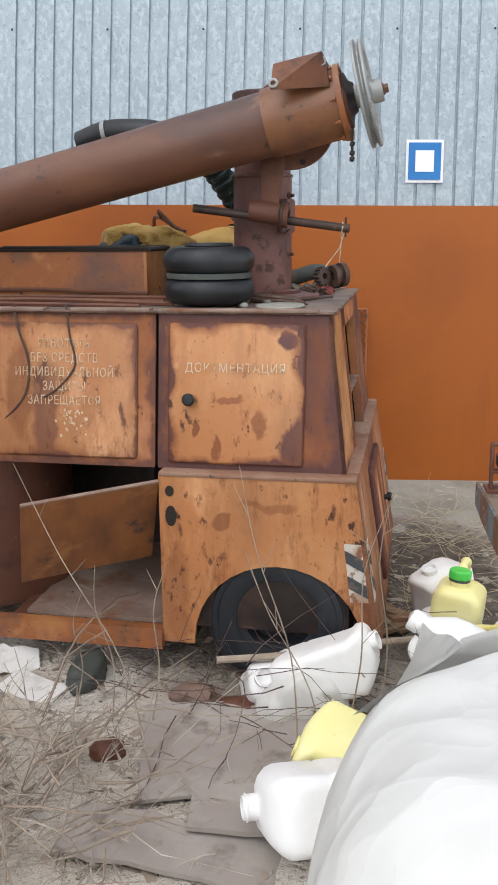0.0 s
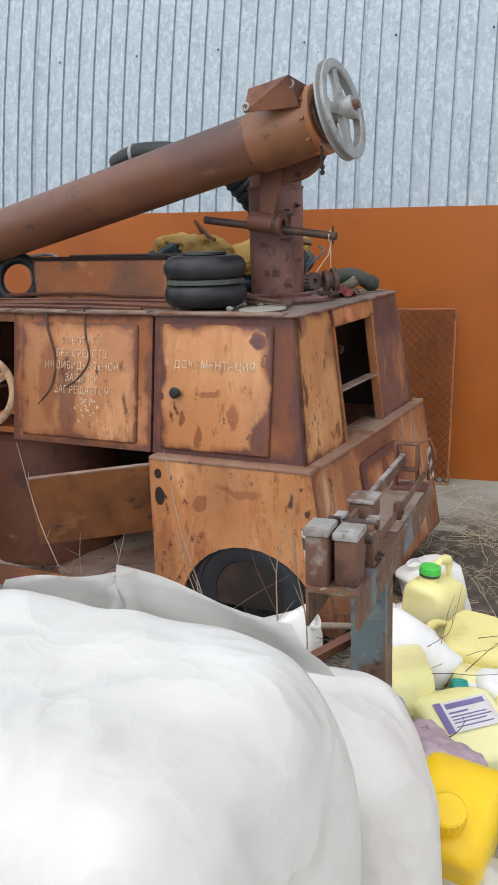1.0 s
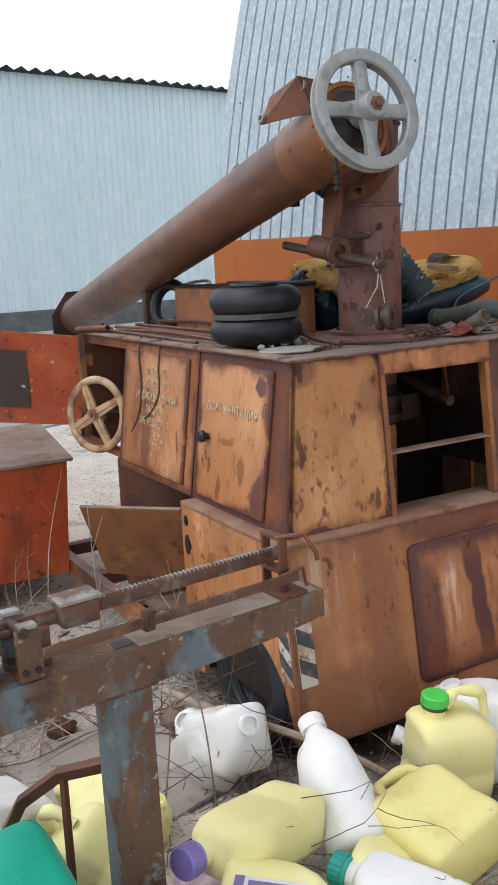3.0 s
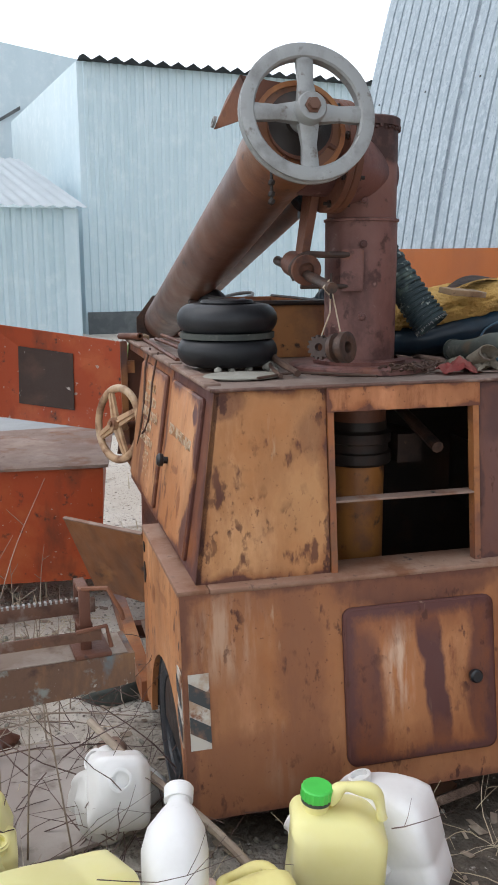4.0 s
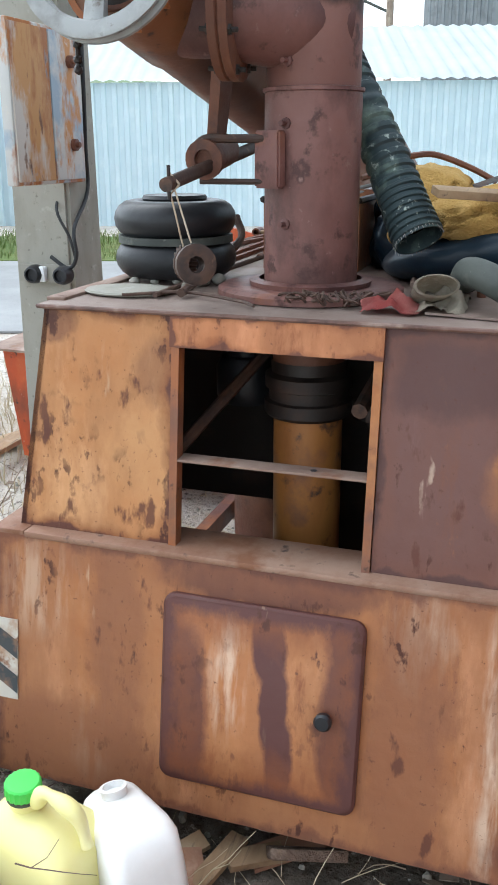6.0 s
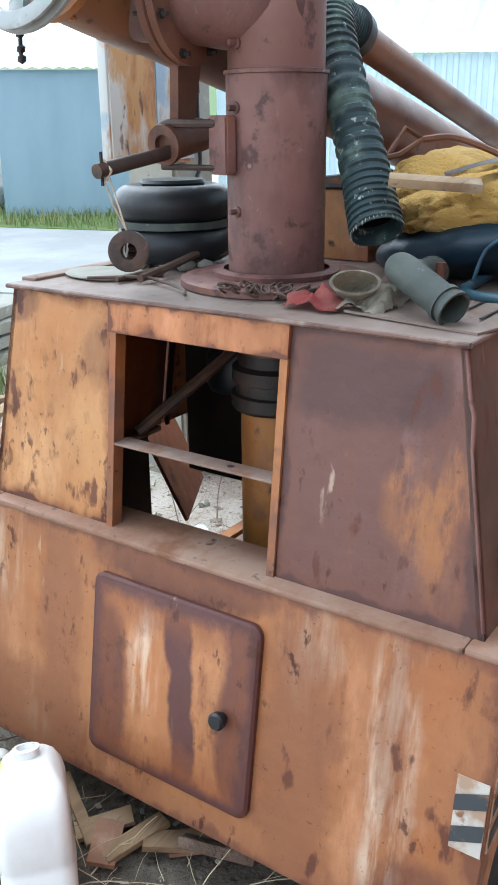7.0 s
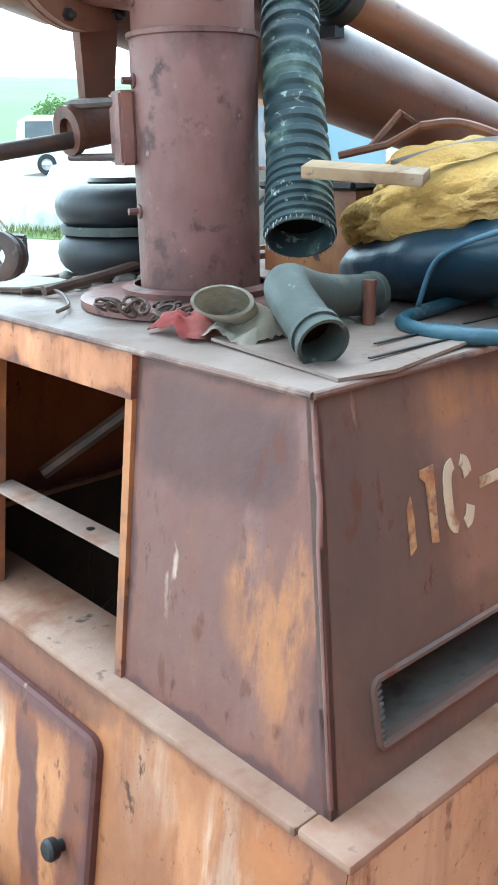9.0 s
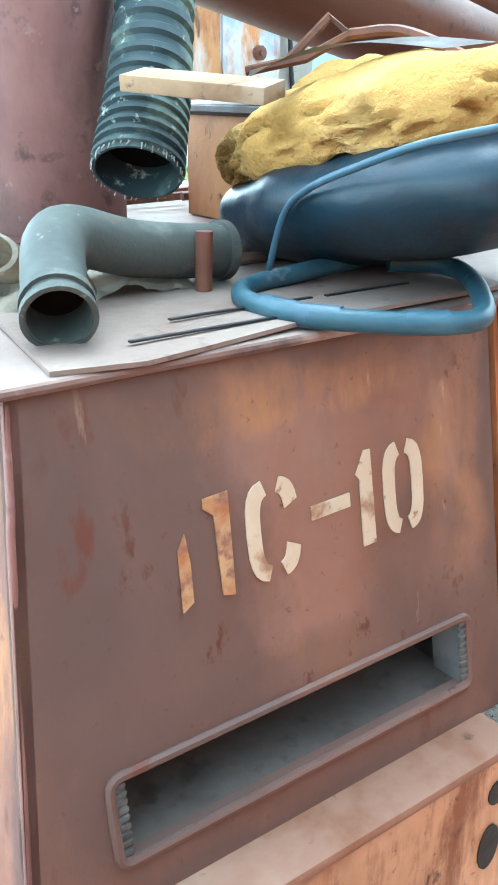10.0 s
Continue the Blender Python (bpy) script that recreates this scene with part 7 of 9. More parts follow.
    # bent angle-iron guard beside the post
    rail = [(0.300, 2.385, 0.585), (0.150, 2.235, 0.515), (0.100, 2.150, 0.445), (0.085, 2.085, 0.330), (0.082, 2.075, 0.05)]
    bm = B()
    sweep(bm, rail, 0.019, 4)
    part("guard_rail", bm, "rust", sc, "bent angle-iron guard")
    bm = B()
    sweep(bm, [(0.160, 2.240, 0.51), (0.165, 2.235, 0.03)], 0.012, 6)
    part("guard_leg", bm, "rust", sc)
    bm = B()
    box(bm, (0.10, 2.05, 0.02), (0.45, 2.60, 0.06), None, 0.006)
    part("base", bm, "rust", sc)


platform_scale()

# ---- canisters and sacks ----
def can_body(bm, w, d, h, neck=(0.0, 0.0), r=0.03, dent=0.0, seed=0.0, shoulder=0.72):
    """A blow-moulded canister body, standing at the origin: stacked rounded rectangles that close in at the shoulder."""
    levels = [(0.0, 0.90, 0.86), (0.012, 0.985, 0.97), (0.04, 1.0, 1.0), (h * 0.30, 0.985, 0.985), (h * 0.33, 0.96, 0.95), (h * 0.36, 0.985, 0.985), (h * 0.60, 0.99, 0.99), (h * shoulder, 0.985, 0.98), (h * (shoulder + 0.07), 0.93, 0.90), (h * (shoulder + 0.14), 0.78, 0.72), (h * (shoulder + 0.18), 0.56, 0.55)]
    rings = []
    n = 6
    for k, (z, fw, fd) in enumerate(levels):
        t = max(0.0, (z / h - shoulder) / (1 - shoulder))
        cx, cy = neck[0] * t, neck[1] * t
        ring = []
        for a, b in rounded(w * fw, d * fd, min(r * 1.2, w * fw * 0.3, d * fd * 0.3), n):
            p = Vector((a + cx, b + cy, z))
            q = noise.noise(Vector((a * 7 + seed, b * 7, z * 7)))
            p += Vector((a, b, 0)) * dent * q
            ring.append(bm.verts.new(p))
        rings.append(ring)
    for a, b in zip(rings, rings[1:]):
        for k in range(len(a)):
            j = (k + 1) % len(a)
            bm.faces.new((a[k], a[j], b[j], b[k]))
    bm.faces.new(rings[0][::-1])
    bm.faces.new(rings[-1])
    return bm


def canister(mat, cap, m, label, w=0.235, d=0.165, h=0.30, dent=0.06, seed=0.0, name="canister", tag=False, handle=True, capped=True, shoulder=0.72):
    c = thing(name, label, "canister", (0, 0, 0), group="empty canisters")
    nx = -w * 0.26
    bm = B()
    can_body(bm, w, d, h * 0.90, (nx * 0.9, 0), dent=dent, seed=seed, shoulder=shoulder)
    part("body", bm, mat, c, smooth=80)
    if shoulder < 0.8:
        bm = B()
        lathe(bm, [(0.034, h * 0.80), (0.034, h * 0.90), (0.037, h * 0.905), (0.037, h * 0.915), (0.031, h * 0.92), (0.031, h * 0.94), (0.026, h * 0.94), (0.026, h * 0.86), (0, h * 0.86)], Matrix.Translation((nx, 0, 0)), 20)
        part("neck", bm, mat, c, smooth=50)
    else:
        bm = B()
        lathe(bm, [(0.0, h * 0.86), (0.030, h * 0.86), (0.030, h * 0.925), (0.033, h * 0.93), (0.033, h * 0.94), (0.027, h * 0.945), (0.024, h * 0.945), (0.024, h * 0.90), (0, h * 0.90)], Matrix.Translation((nx * 0.9, 0, 0)), 20)
        part("neck", bm, mat, c, smooth=50)
    if handle:
        bm = B()
        pts = curve([(nx + 0.035, 0, h * 0.86), (nx + 0.06, 0, h * 0.975), (w * 0.12, 0, h * 0.985), (w * 0.36, 0, h * 0.93), (w * 0.45, 0, h * 0.72)], 6)
        sweep(bm, pts, [0.017 + 0.004 * math.sin(k * 0.5) for k in range(len(pts))], 12)
        part("handle", bm, mat, c, smooth=60)
    if capped:
        bm = B()
        prof = [(0.0, h * 0.905), (0.040, h * 0.905), (0.041, h * 0.91), (0.040, h * 0.985), (0.036, h * 0.995), (0.0, h * 0.997)]
        lathe(bm, prof, Matrix.Translation((nx, 0, 0)), 40)
        for k, v in enumerate(bm.verts):
            rr = math.hypot(v.co.x - nx, v.co.y)
            if rr > 0.0385:
                a = math.atan2(v.co.y, v.co.x - nx)
                f = 1 + 0.03 * math.cos(a * 20)
                v.co.x, v.co.y = nx + (v.co.x - nx) * f, v.co.y * f
        part("cap", bm, cap, c, {"cap_green": "bright green screw cap", "cap_violet": "violet screw cap", "cap_pink": "stained pinkish cap", "cap_teal": "teal cap"}.get(cap, ""))
        bm = B()
        lathe(bm, [(0.034, h * 0.875), (0.0395, h * 0.875), (0.0395, h * 0.90), (0.034, h * 0.90)], Matrix.Translation((nx, 0, 0)), 28, closed=True)
        part("tamper_ring", bm, "hose_grey" if cap == "cap_green" else cap, c)
    if tag:
        bm = B()
        slab(bm, [(-w * 0.33, -d * 0.5 - 0.003, h * 0.30), (w * 0.36, -d * 0.5 - 0.003, h * 0.30), (w * 0.36, -d * 0.5 - 0.003, h * 0.60), (-w * 0.33, -d * 0.5 - 0.003, h * 0.60)], (0, 0.002, 0))
        lb = part("label", bm, "label", c, "worn paper label")
        bm = B()
        y = -d * 0.5 - 0.0045
        slab(bm, [(-w * 0.33, y, h * 0.30), (-w * 0.24, y, h * 0.30), (-w * 0.24, y, h * 0.60), (-w * 0.33, y, h * 0.60)], (0, 0.0012, 0))
        for k, (a, b, z0, z1) in enumerate(((-0.2, 0.3, 0.525, 0.575), (-0.2, 0.05, 0.475, 0.49), (-0.2, 0.26, 0.44, 0.45), (-0.2, 0.30, 0.41, 0.42), (-0.2, 0.22, 0.38, 0.39), (-0.2, 0.28, 0.34, 0.35))):
            slab(bm, [(w * a, y, h * z0), (w * b, y, h * z0), (w * b, y, h * z1), (w * a, y, h * z1)], (0, 0.0012, 0))
        part("print", bm, "label_ink", lb, "violet stripe and bars of print")
    c.matrix_basis = m
    return c


def jug(m, label, w=0.20, h=0.36, seed=0.0, mat="can_white", capmat="can_white"):
    """A tall round-shouldered bottle with a handle moulded into its side."""
    c = thing("plastic_bottle", label, "bottle", (0, 0, 0), group="empty canisters")
    bm = B()
    prof = [(0, 0.0), (w * 0.42, 0.0), (w * 0.49, 0.015), (w * 0.50, 0.05), (w * 0.48, h * 0.30), (w * 0.50, h * 0.34), (w * 0.49, h * 0.58), (w * 0.42, h * 0.70), (w * 0.27, h * 0.82), (w * 0.18, h * 0.87), (w * 0.17, h * 0.92)]
    lathe(bm, prof, Matrix.Diagonal((1, 0.82, 1, 1)), 32)
    for v in bm.verts:
        v.co += Vector((v.co.x, v.co.y, 0)) * 0.14 * noise.noise(v.co * 9 + Vector((seed, 0, 0)))
    part("body", bm, mat, c, smooth=60)
    bm = B()
    sweep(bm, curve([(w * 0.20, 0, h * 0.86), (w * 0.44, 0, h * 0.85), (w * 0.56, 0, h * 0.74), (w * 0.50, 0, h * 0.58)], 6), 0.016, 12)
    part("handle", bm, mat, c, smooth=60)
    bm = B()
    lathe(bm, [(0, h * 0.90), (w * 0.19, h * 0.90), (w * 0.195, h * 0.985), (w * 0.17, h), (0, h)], None, 28)
    part("cap", bm, capmat, c)
    c.matrix_basis = m
    return c


def lay(p, axis, roll=0.0, base=0.0):
    """A pose whose up axis points along axis, turned about it by roll degrees; base: the foot is p."""
    m = aim(p, axis) @ pose(0, 0, 0, 0, 0, roll)
    return m


def rest(p, up, right):
    """A pose with its foot at p, its up axis along up and its x axis near right."""
    z = Vector(up).normalized()
    x = Vector(right)
    x = (x - z * x.dot(z)).normalized()
    y = z.cross(x)
    m = Matrix((x, y, z)).transposed().to_4x4()
    m.translation = p
    return m


CREAM = "pale yellow plastic canister"
canister("can_cream", "cap_green", Matrix.Translation((0.215, 3.405, 0.075)) @ pose(0, 0, 0, 4, 3, 78), CREAM + " with a green cap, standing on trash", h=0.345, w=0.25, d=0.19, seed=1)
jug(rest((0.41, 2.94, 0.17), (-0.36, 0.085, 0.19), (-0.1, -0.3, -0.9)), "white plastic bottle lying among canisters", w=0.205, h=0.42, seed=2)
canister("can_stained", "cap_pink", rest((0.61, 3.14, 0.19), (-0.92, -0.10, 0.13), (-0.1, 0.95, 0.2)), CREAM + " with a stained pinkish cap, tipped over", seed=3, h=0.34, w=0.27, d=0.19)
jug(rest((0.27, 3.52, 0.12), (-0.72, -0.64, 0.34), (0.5, -0.5, 0.3)), "white plastic bottle lying behind the green-capped canister", w=0.15, h=0.30, seed=4)
canister("can_cream", "cap_violet", rest((0.255, 2.84, 0.24), (0.165, -0.40, 0.085), (0.9, 0.35, 0.1)), CREAM + " with a violet cap, lying on its side", seed=5, h=0.42, w=0.19, d=0.16, handle=False)
canister("can_cream", "cap_violet", rest((0.635, 2.485, 0.135), (-0.60, 0.60, 0.36), (0.74, 0.66, 0.0)), CREAM + " with a torn label, leaning back", seed=6, h=0.36, w=0.26, d=0.19, tag=True, capped=False, handle=False)
canister("can_white", "cap_teal", rest((0.82, 3.00, 0.12), (-0.9, -0.42, 0.05), (0.0, 0.1, -1.0)), "white plastic canister with a teal cap, lying on the heap", seed=7, h=0.42, w=0.25, handle=False)
canister("can_green", "cap_teal", rest((0.275, 2.05, 0.06), (0.40, 0.08, 0.90), (0.90, 0.12, -0.40)), "large emerald green plastic canister, dusty", seed=8, h=0.42, w=0.30, d=0.24, handle=False, capped=False, shoulder=0.88, dent=0.10)
canister("can_yellow", "can_yellow", lay((0.64, 2.02, 0.22), (0.10, -0.30, 0.60), 70), "bright yellow plastic canister with a yellow cap", seed=9, h=0.36, w=0.26, d=0.20, handle=False)
canister("can_green", "cap_teal", lay((0.92, 2.26, 0.16), (0.25, -0.35, 0.5), 10), "emerald green plastic canister half buried in the heap", seed=10, h=0.30, handle=False, capped=False)
canister("can_cream", "cap_violet", rest((0.0, 2.45, 0.13), (-0.75, 0.05, 0.26), (0.2, 0.9, 0.2)), CREAM + " lying behind the guard rail", seed=11, h=0.30, handle=False, capped=False, shoulder=0.84)
canister("can_cream", "cap_violet", lay((0.06, 2.42, 0.08), (-0.25, -0.30, 0.30), 60), CREAM + " crushed beside the post", seed=12, h=0.30, dent=0.25, capped=False)
canister("can_white", "cap_violet", rest((-0.08, 2.17, 0.22), (-0.93, -0.36, 0.02), (0.3, -0.8, 0.35)), "white plastic canister dusty and dented", seed=13, h=0.31, w=0.24, d=0.20, handle=False, capped=False)
canister("can_cream", "cap_violet", lay((0.14, 1.94, 0.14), (0.10, 0.05, 0.35), 0), CREAM + " at the foot of the sacks", seed=14, h=0.26, capped=False, handle=False)
canister("can_cream", "cap_violet", lay((-0.10, 2.52, 0.06), (0.15, 0.1, 0.9), 60), CREAM + " standing by the board", seed=16, h=0.20, w=0.16, d=0.13, capped=False, handle=False)
canister("can_white", "cap_teal", rest((0.205, 3.635, 0.06), (-0.16, -0.24, 0.95), (0.66, 0.75, 0.12)), "white plastic canister leaning by the end door", seed=17, h=0.35, w=0.24, d=0.17, capped=False, handle=False, shoulder=0.80)
canister("can_white", "cap_violet", rest((-0.46, 3.00, 0.05), (0.25, -0.5, 0.5), (1, 0.3, 0.1)), "small white plastic canister thrown by the wheel", seed=18, h=0.24, w=0.19, d=0.14, capped=False, handle=False)
canister("can_white", "cap_violet", rest((-0.375, 2.900, 0.135), (0.86, -0.06, 0.42), (0.42, -0.08, -0.86)), "boxy white plastic canister lying on the trash by the wheel", seed=25, h=0.40, w=0.20, d=0.18, capped=False, handle=False, shoulder=0.80, dent=0.10)
canister("can_cream", "cap_violet", lay((0.42, 3.02, 0.10), (0.5, -0.6, 0.15), 80), CREAM + " with a violet cap, nearly buried", seed=19, h=0.30)
canister("can_cream", "cap_pink", lay((0.62, 2.62, 0.06), (0.4, 0.6, 0.1), 0), CREAM + " under the others in the heap", seed=20, h=0.30, handle=False)
canister("can_white", "cap_pink", lay((0.85, 2.72, 0.12), (0.3, -0.8, 0.12), 30), "white plastic canister under the others in the heap", seed=21, h=0.32)
canister("can_cream", "cap_violet", lay((0.86, 3.30, 0.07), (-0.7, 0.3, 0.05), 15), CREAM + " lying at the edge of the heap", seed=22, h=0.32)
canister("can_white", "cap_teal", lay((0.62, 3.42, 0.06), (-0.4, 0.7, 0.06), 0), "white plastic canister lying at the edge of the heap", seed=23, h=0.30)


def sack(name, c, size, mat, label, seed, m=None, power=3.0, amp=0.05, sub=5, fold=3.2, group=""):
    """A slack filled bag: a swollen box with folds."""
    bm = B()
    bmesh.ops.create_icosphere(bm, subdivisions=sub, radius=1.0)
    sx, sy, sz = size
    for v in bm.verts:
        x, y, z = v.co
        n = (abs(x) ** power + abs(y) ** power + abs(z) ** power) ** (-1 / power)
        p = Vector((x * n * sx, y * n * sy, z * n * sz))
        f = noise.noise(Vector((p.x * fold, p.y * fold, p.z * fold * 0.55)) + Vector((seed, seed * 2, 0)))
        g = noise.noise(Vector((p.x * fold * 3.1, p.y * fold * 3.1, p.z * fold * 1.2)) + Vector((0, seed, 7)))
        ridge = 1 - abs(noise.noise(Vector((p.x * fold * 2, p.y * fold * 2, p.z * fold)) + Vector((3, seed, 1)))) * 2
        p += Vector((x, y, z * 0.6)) * amp * (f + 0.35 * g + 0.30 * ridge)
        v.co = p
    bmesh.ops.transform(bm, matrix=Matrix.Translation(c) @ (m or Matrix.Identity(4)), verts=bm.verts)
    return solo(name, bm, mat, label, "sack", group=group, smooth=180)


body_mesh = sack("sack_body", Vector((0.332, 0.965, 0.600)), Vector((0.388, 0.275, 0.585)), "bag", "", 1.3, None, power=5.0, amp=0.030, sub=6, fold=3.4)
big = thing("big_sack", "big bulging white woven sack beside the scale", "sack", (0.31, 0.97, 0.03))
body_mesh.parent = big
body_mesh.location = Vector(body_mesh.location) - Vector((0.31, 0.97, 0.03))
body_mesh["label"], body_mesh["category"] = "", ""


for pts in (((-0.035, 1.075, 1.105), (0.02, 1.20, 1.06), (0.052, 1.222, 1.168), (0.10, 1.16, 1.172)), ((0.055, 1.215, 1.10), (0.30, 1.235, 1.11), (0.288, 1.238, 1.190), (0.10, 1.19, 1.168)), ((0.29, 1.235, 1.10), (0.66, 1.225, 1.09), (0.60, 1.215, 1.165), (0.289, 1.238, 1.205))):
    bm = B()
    grid = []
    for i in range(9):
        u = i / 8
        grid.append([bm.verts.new(Vector(pts[0]).lerp(Vector(pts[1]), u).lerp(Vector(pts[3]).lerp(Vector(pts[2]), u), k / 6) + Vector((0, 0.006, 0.002)) * math.sin(u * 7 + k)) for k in range(7)])
    for i in range(8):
        for k in range(6):
            bm.faces.new((grid[i][k], grid[i + 1][k], grid[i + 1][k + 1], grid[i][k + 1]))
    bmesh.ops.solidify(bm, geom=bm.faces[:], thickness=0.003)
    part("sack_flap", bm, "bag", big, "loose flap of the open mouth", smooth=180)


sack("slack_sack", (0.450, 1.560, 0.430), (0.250, 0.225, 0.415), "bag_grey", "slack dirty white sack leaning on the big sack", 5.1, pose(0, 0, 0, 0, 0, 27), 4.2, 0.035, fold=4)
sack("white_sack", (-0.30, 2.86, 0.13), (0.17, 0.09, 0.10), "bag", "crumpled white sack in front of the wheel", 9.2, pose(0, 0, 0, 0, -24, 20), 2.4, 0.05, fold=6)
sack("film_bag", (0.60, 2.25, 0.27), (0.21, 0.085, 0.075), "film_pink", "mauve crinkled film bag between the canisters", 13.0, pose(0, 0, 0, 0, 8, -34), 2.3, 0.035, fold=14)
sack("film_bag", (0.70, 1.86, 0.22), (0.18, 0.14, 0.09), "bag_grey", "torn greyish plastic bag under the yellow canister", 14.0, pose(0, 0, 0, 0, 10, -20), 2.3, 0.05, fold=8)
sack("white_sack", (0.60, 1.50, 0.22), (0.20, 0.20, 0.20), "bag_grey", "slumped white sack at the edge of the heap", 16.0, None, 2.6, 0.06, fold=6)
sack("white_sack", (0.22, 2.62, 0.11), (0.14, 0.12, 0.07), "film_pink", "flat mauve bag under the canisters", 18.0, None, 2.3, 0.04, fold=8)

# ---- litter on the ground ----
def board(name, pts, mat, label, thick=0.012, cat="board"):
    bm = B()
    slab(bm, [(x, y, z) for x, y, z in pts], (0, 0, thick))
    return solo(name, bm, mat, label, cat)


def gh(x, y, up=0.0):
    return ground_height(x, y) + up


def loose_board(name, c, w, l, yaw, mat, label, thick=0.014, tilt=(0, 0), up=0.012, cat="board"):
    bm = B()
    n = 7
    out = []
    for i in range(n):
        a = -l / 2 + l * i / (n - 1)
        out.append((a, w / 2 + rnd(-0.012, 0.012) * (w > 0.1)))
    for i in range(n):
        a = l / 2 - l * i / (n - 1)
        out.append((a, -w / 2 + rnd(-0.012, 0.012) * (w > 0.1)))
    slab(bm, [(a, b, 0) for a, b in out], (0, 0, thick))
    bmesh.ops.transform(bm, matrix=Matrix.Translation((c[0], c[1], gh(*c) + up)) @ pose(0, 0, 0, tilt[0], tilt[1], yaw), verts=bm.verts)
    return solo(name, bm, mat, label, cat)


loose_board("sheet_board", (-0.46, 2.62), 0.52, 0.66, 14, "fibre_board", "grey-brown sheet board lying in front of the wheel", 0.012, (1, -1), 0.02)
loose_board("sheet_board", (-0.55, 2.10), 0.20, 0.62, -6, "fibre_board", "broken grey board lying in the brushwood", 0.014, (2, 2), 0.02)
loose_board("sheet_board", (-0.30, 2.28), 0.22, 0.50, 8, "fibre_board", "dark board end under the brushwood", 0.014, (-3, 1), 0.02)
loose_board("plank_piece", (-0.03, 3.715), 0.050, 0.18, 162, "wood", "broken plank piece lying in the dirt", 0.016, (0, -6), 0.035)
loose_board("plank_piece", (-0.02, 3.525), 0.030, 0.24, 62, "wood", "narrow splintered plank piece by the end door", 0.016, (0, 10), 0.03)
loose_board("plank_piece", (-0.03, 3.61), 0.055, 0.15, 140, "wood", "broken reddish plank piece crossing another", 0.014, (8, -8), 0.02)
loose_board("plank_piece", (-0.080, 3.794), 0.055, 0.15, 128, "wood", "splintered plank piece beside the split board", 0.018, (4, 6), 0.03)
loose_board("plank_piece", (-0.15, 3.87), 0.075, 0.22, 124, "bark", "flat brown bark-like board under the end panel", 0.012, (6, -8), 0.03)
loose_board("plank_piece", (0.02, 3.66), 0.07, 0.13, 30, "bark", "brown broken board by the end door", 0.014, (-10, 8), 0.03)
loose_board("paper_sheet", (-1.30, 2.88), 0.13, 0.24, -12, "paper", "torn dirty white paper on the ground", 0.004, (4, 3), 0.01, "paper")
loose_board("paper_sheet", (-1.42, 3.02), 0.13, 0.16, 30, "paper", "crumpled printed paper by the sill", 0.004, (30, 12), 0.03, "paper")
loose_board("paper_sheet", (-1.55, 2.72), 0.12, 0.18, 50, "paper", "torn dirty paper scrap on the ground", 0.004, (8, -6), 0.012, "paper")


def lump(name, c, s, mat, label, cat, seed, stretch=(1, 1, 1), group=""):
    bm = B()
    bmesh.ops.create_icosphere(bm, subdivisions=3, radius=1)
    for v in bm.verts:
        q = v.co.copy()
        v.co = Vector((q.x * stretch[0], q.y * stretch[1], q.z * stretch[2])) * s * (1 + 0.35 * noise.noise(q * 1.6 + Vector((seed, 0, 0))) + 0.14 * noise.noise(q * 5 + Vector((0, seed, 0))))
    bmesh.ops.transform(bm, matrix=Matrix.Translation((c[0], c[1], gh(c[0], c[1]) + s * stretch[2] * 0.55)), verts=bm.verts)
    return solo(name, bm, mat, label, cat, group=group, smooth=55)


lump("rag_lump", (-1.13, 2.98), 0.09, "hose_grey", "grey crumpled rag lying by the sill", "rag", 3, (0.8, 1.4, 0.6))
lump("brick_piece", (-0.70, 2.92), 0.055, "grime", "broken brick piece near the wheel", "brick piece", 5, (1.5, 1, 0.7))
lump("brick_piece", (-0.52, 2.86), 0.06, "rust", "broken brick piece near the wheel", "brick piece", 6, (1.8, 0.9, 0.6))
lump("brick_piece", (-0.9, 2.55), 0.05, "rust", "broken brick piece in the brushwood", "brick piece", 8, (1.2, 1, 0.7))
# a split grey board end lying before the end panel
bm = B()
box(bm, (-0.095, -0.045, -0.014), (0.095, 0.045, 0.014), Matrix.Translation((-0.108, 3.919, 0.085)) @ pose(0, 0, 0, -38, 6, 112), 0.004)
bmesh.ops.subdivide_edges(bm, edges=bm.edges[:], cuts=3, use_grid_fill=True)
for v in bm.verts:
    v.co += Vector((1, 0.3, 1)) * 0.010 * noise.noise(v.co * 14) + Vector((0, 1, 0.4)) * 0.006 * noise.noise(v.co * 40)
solo("split_board", bm, "log", "weathered split board end lying in front of the end panel", "board", smooth=50)


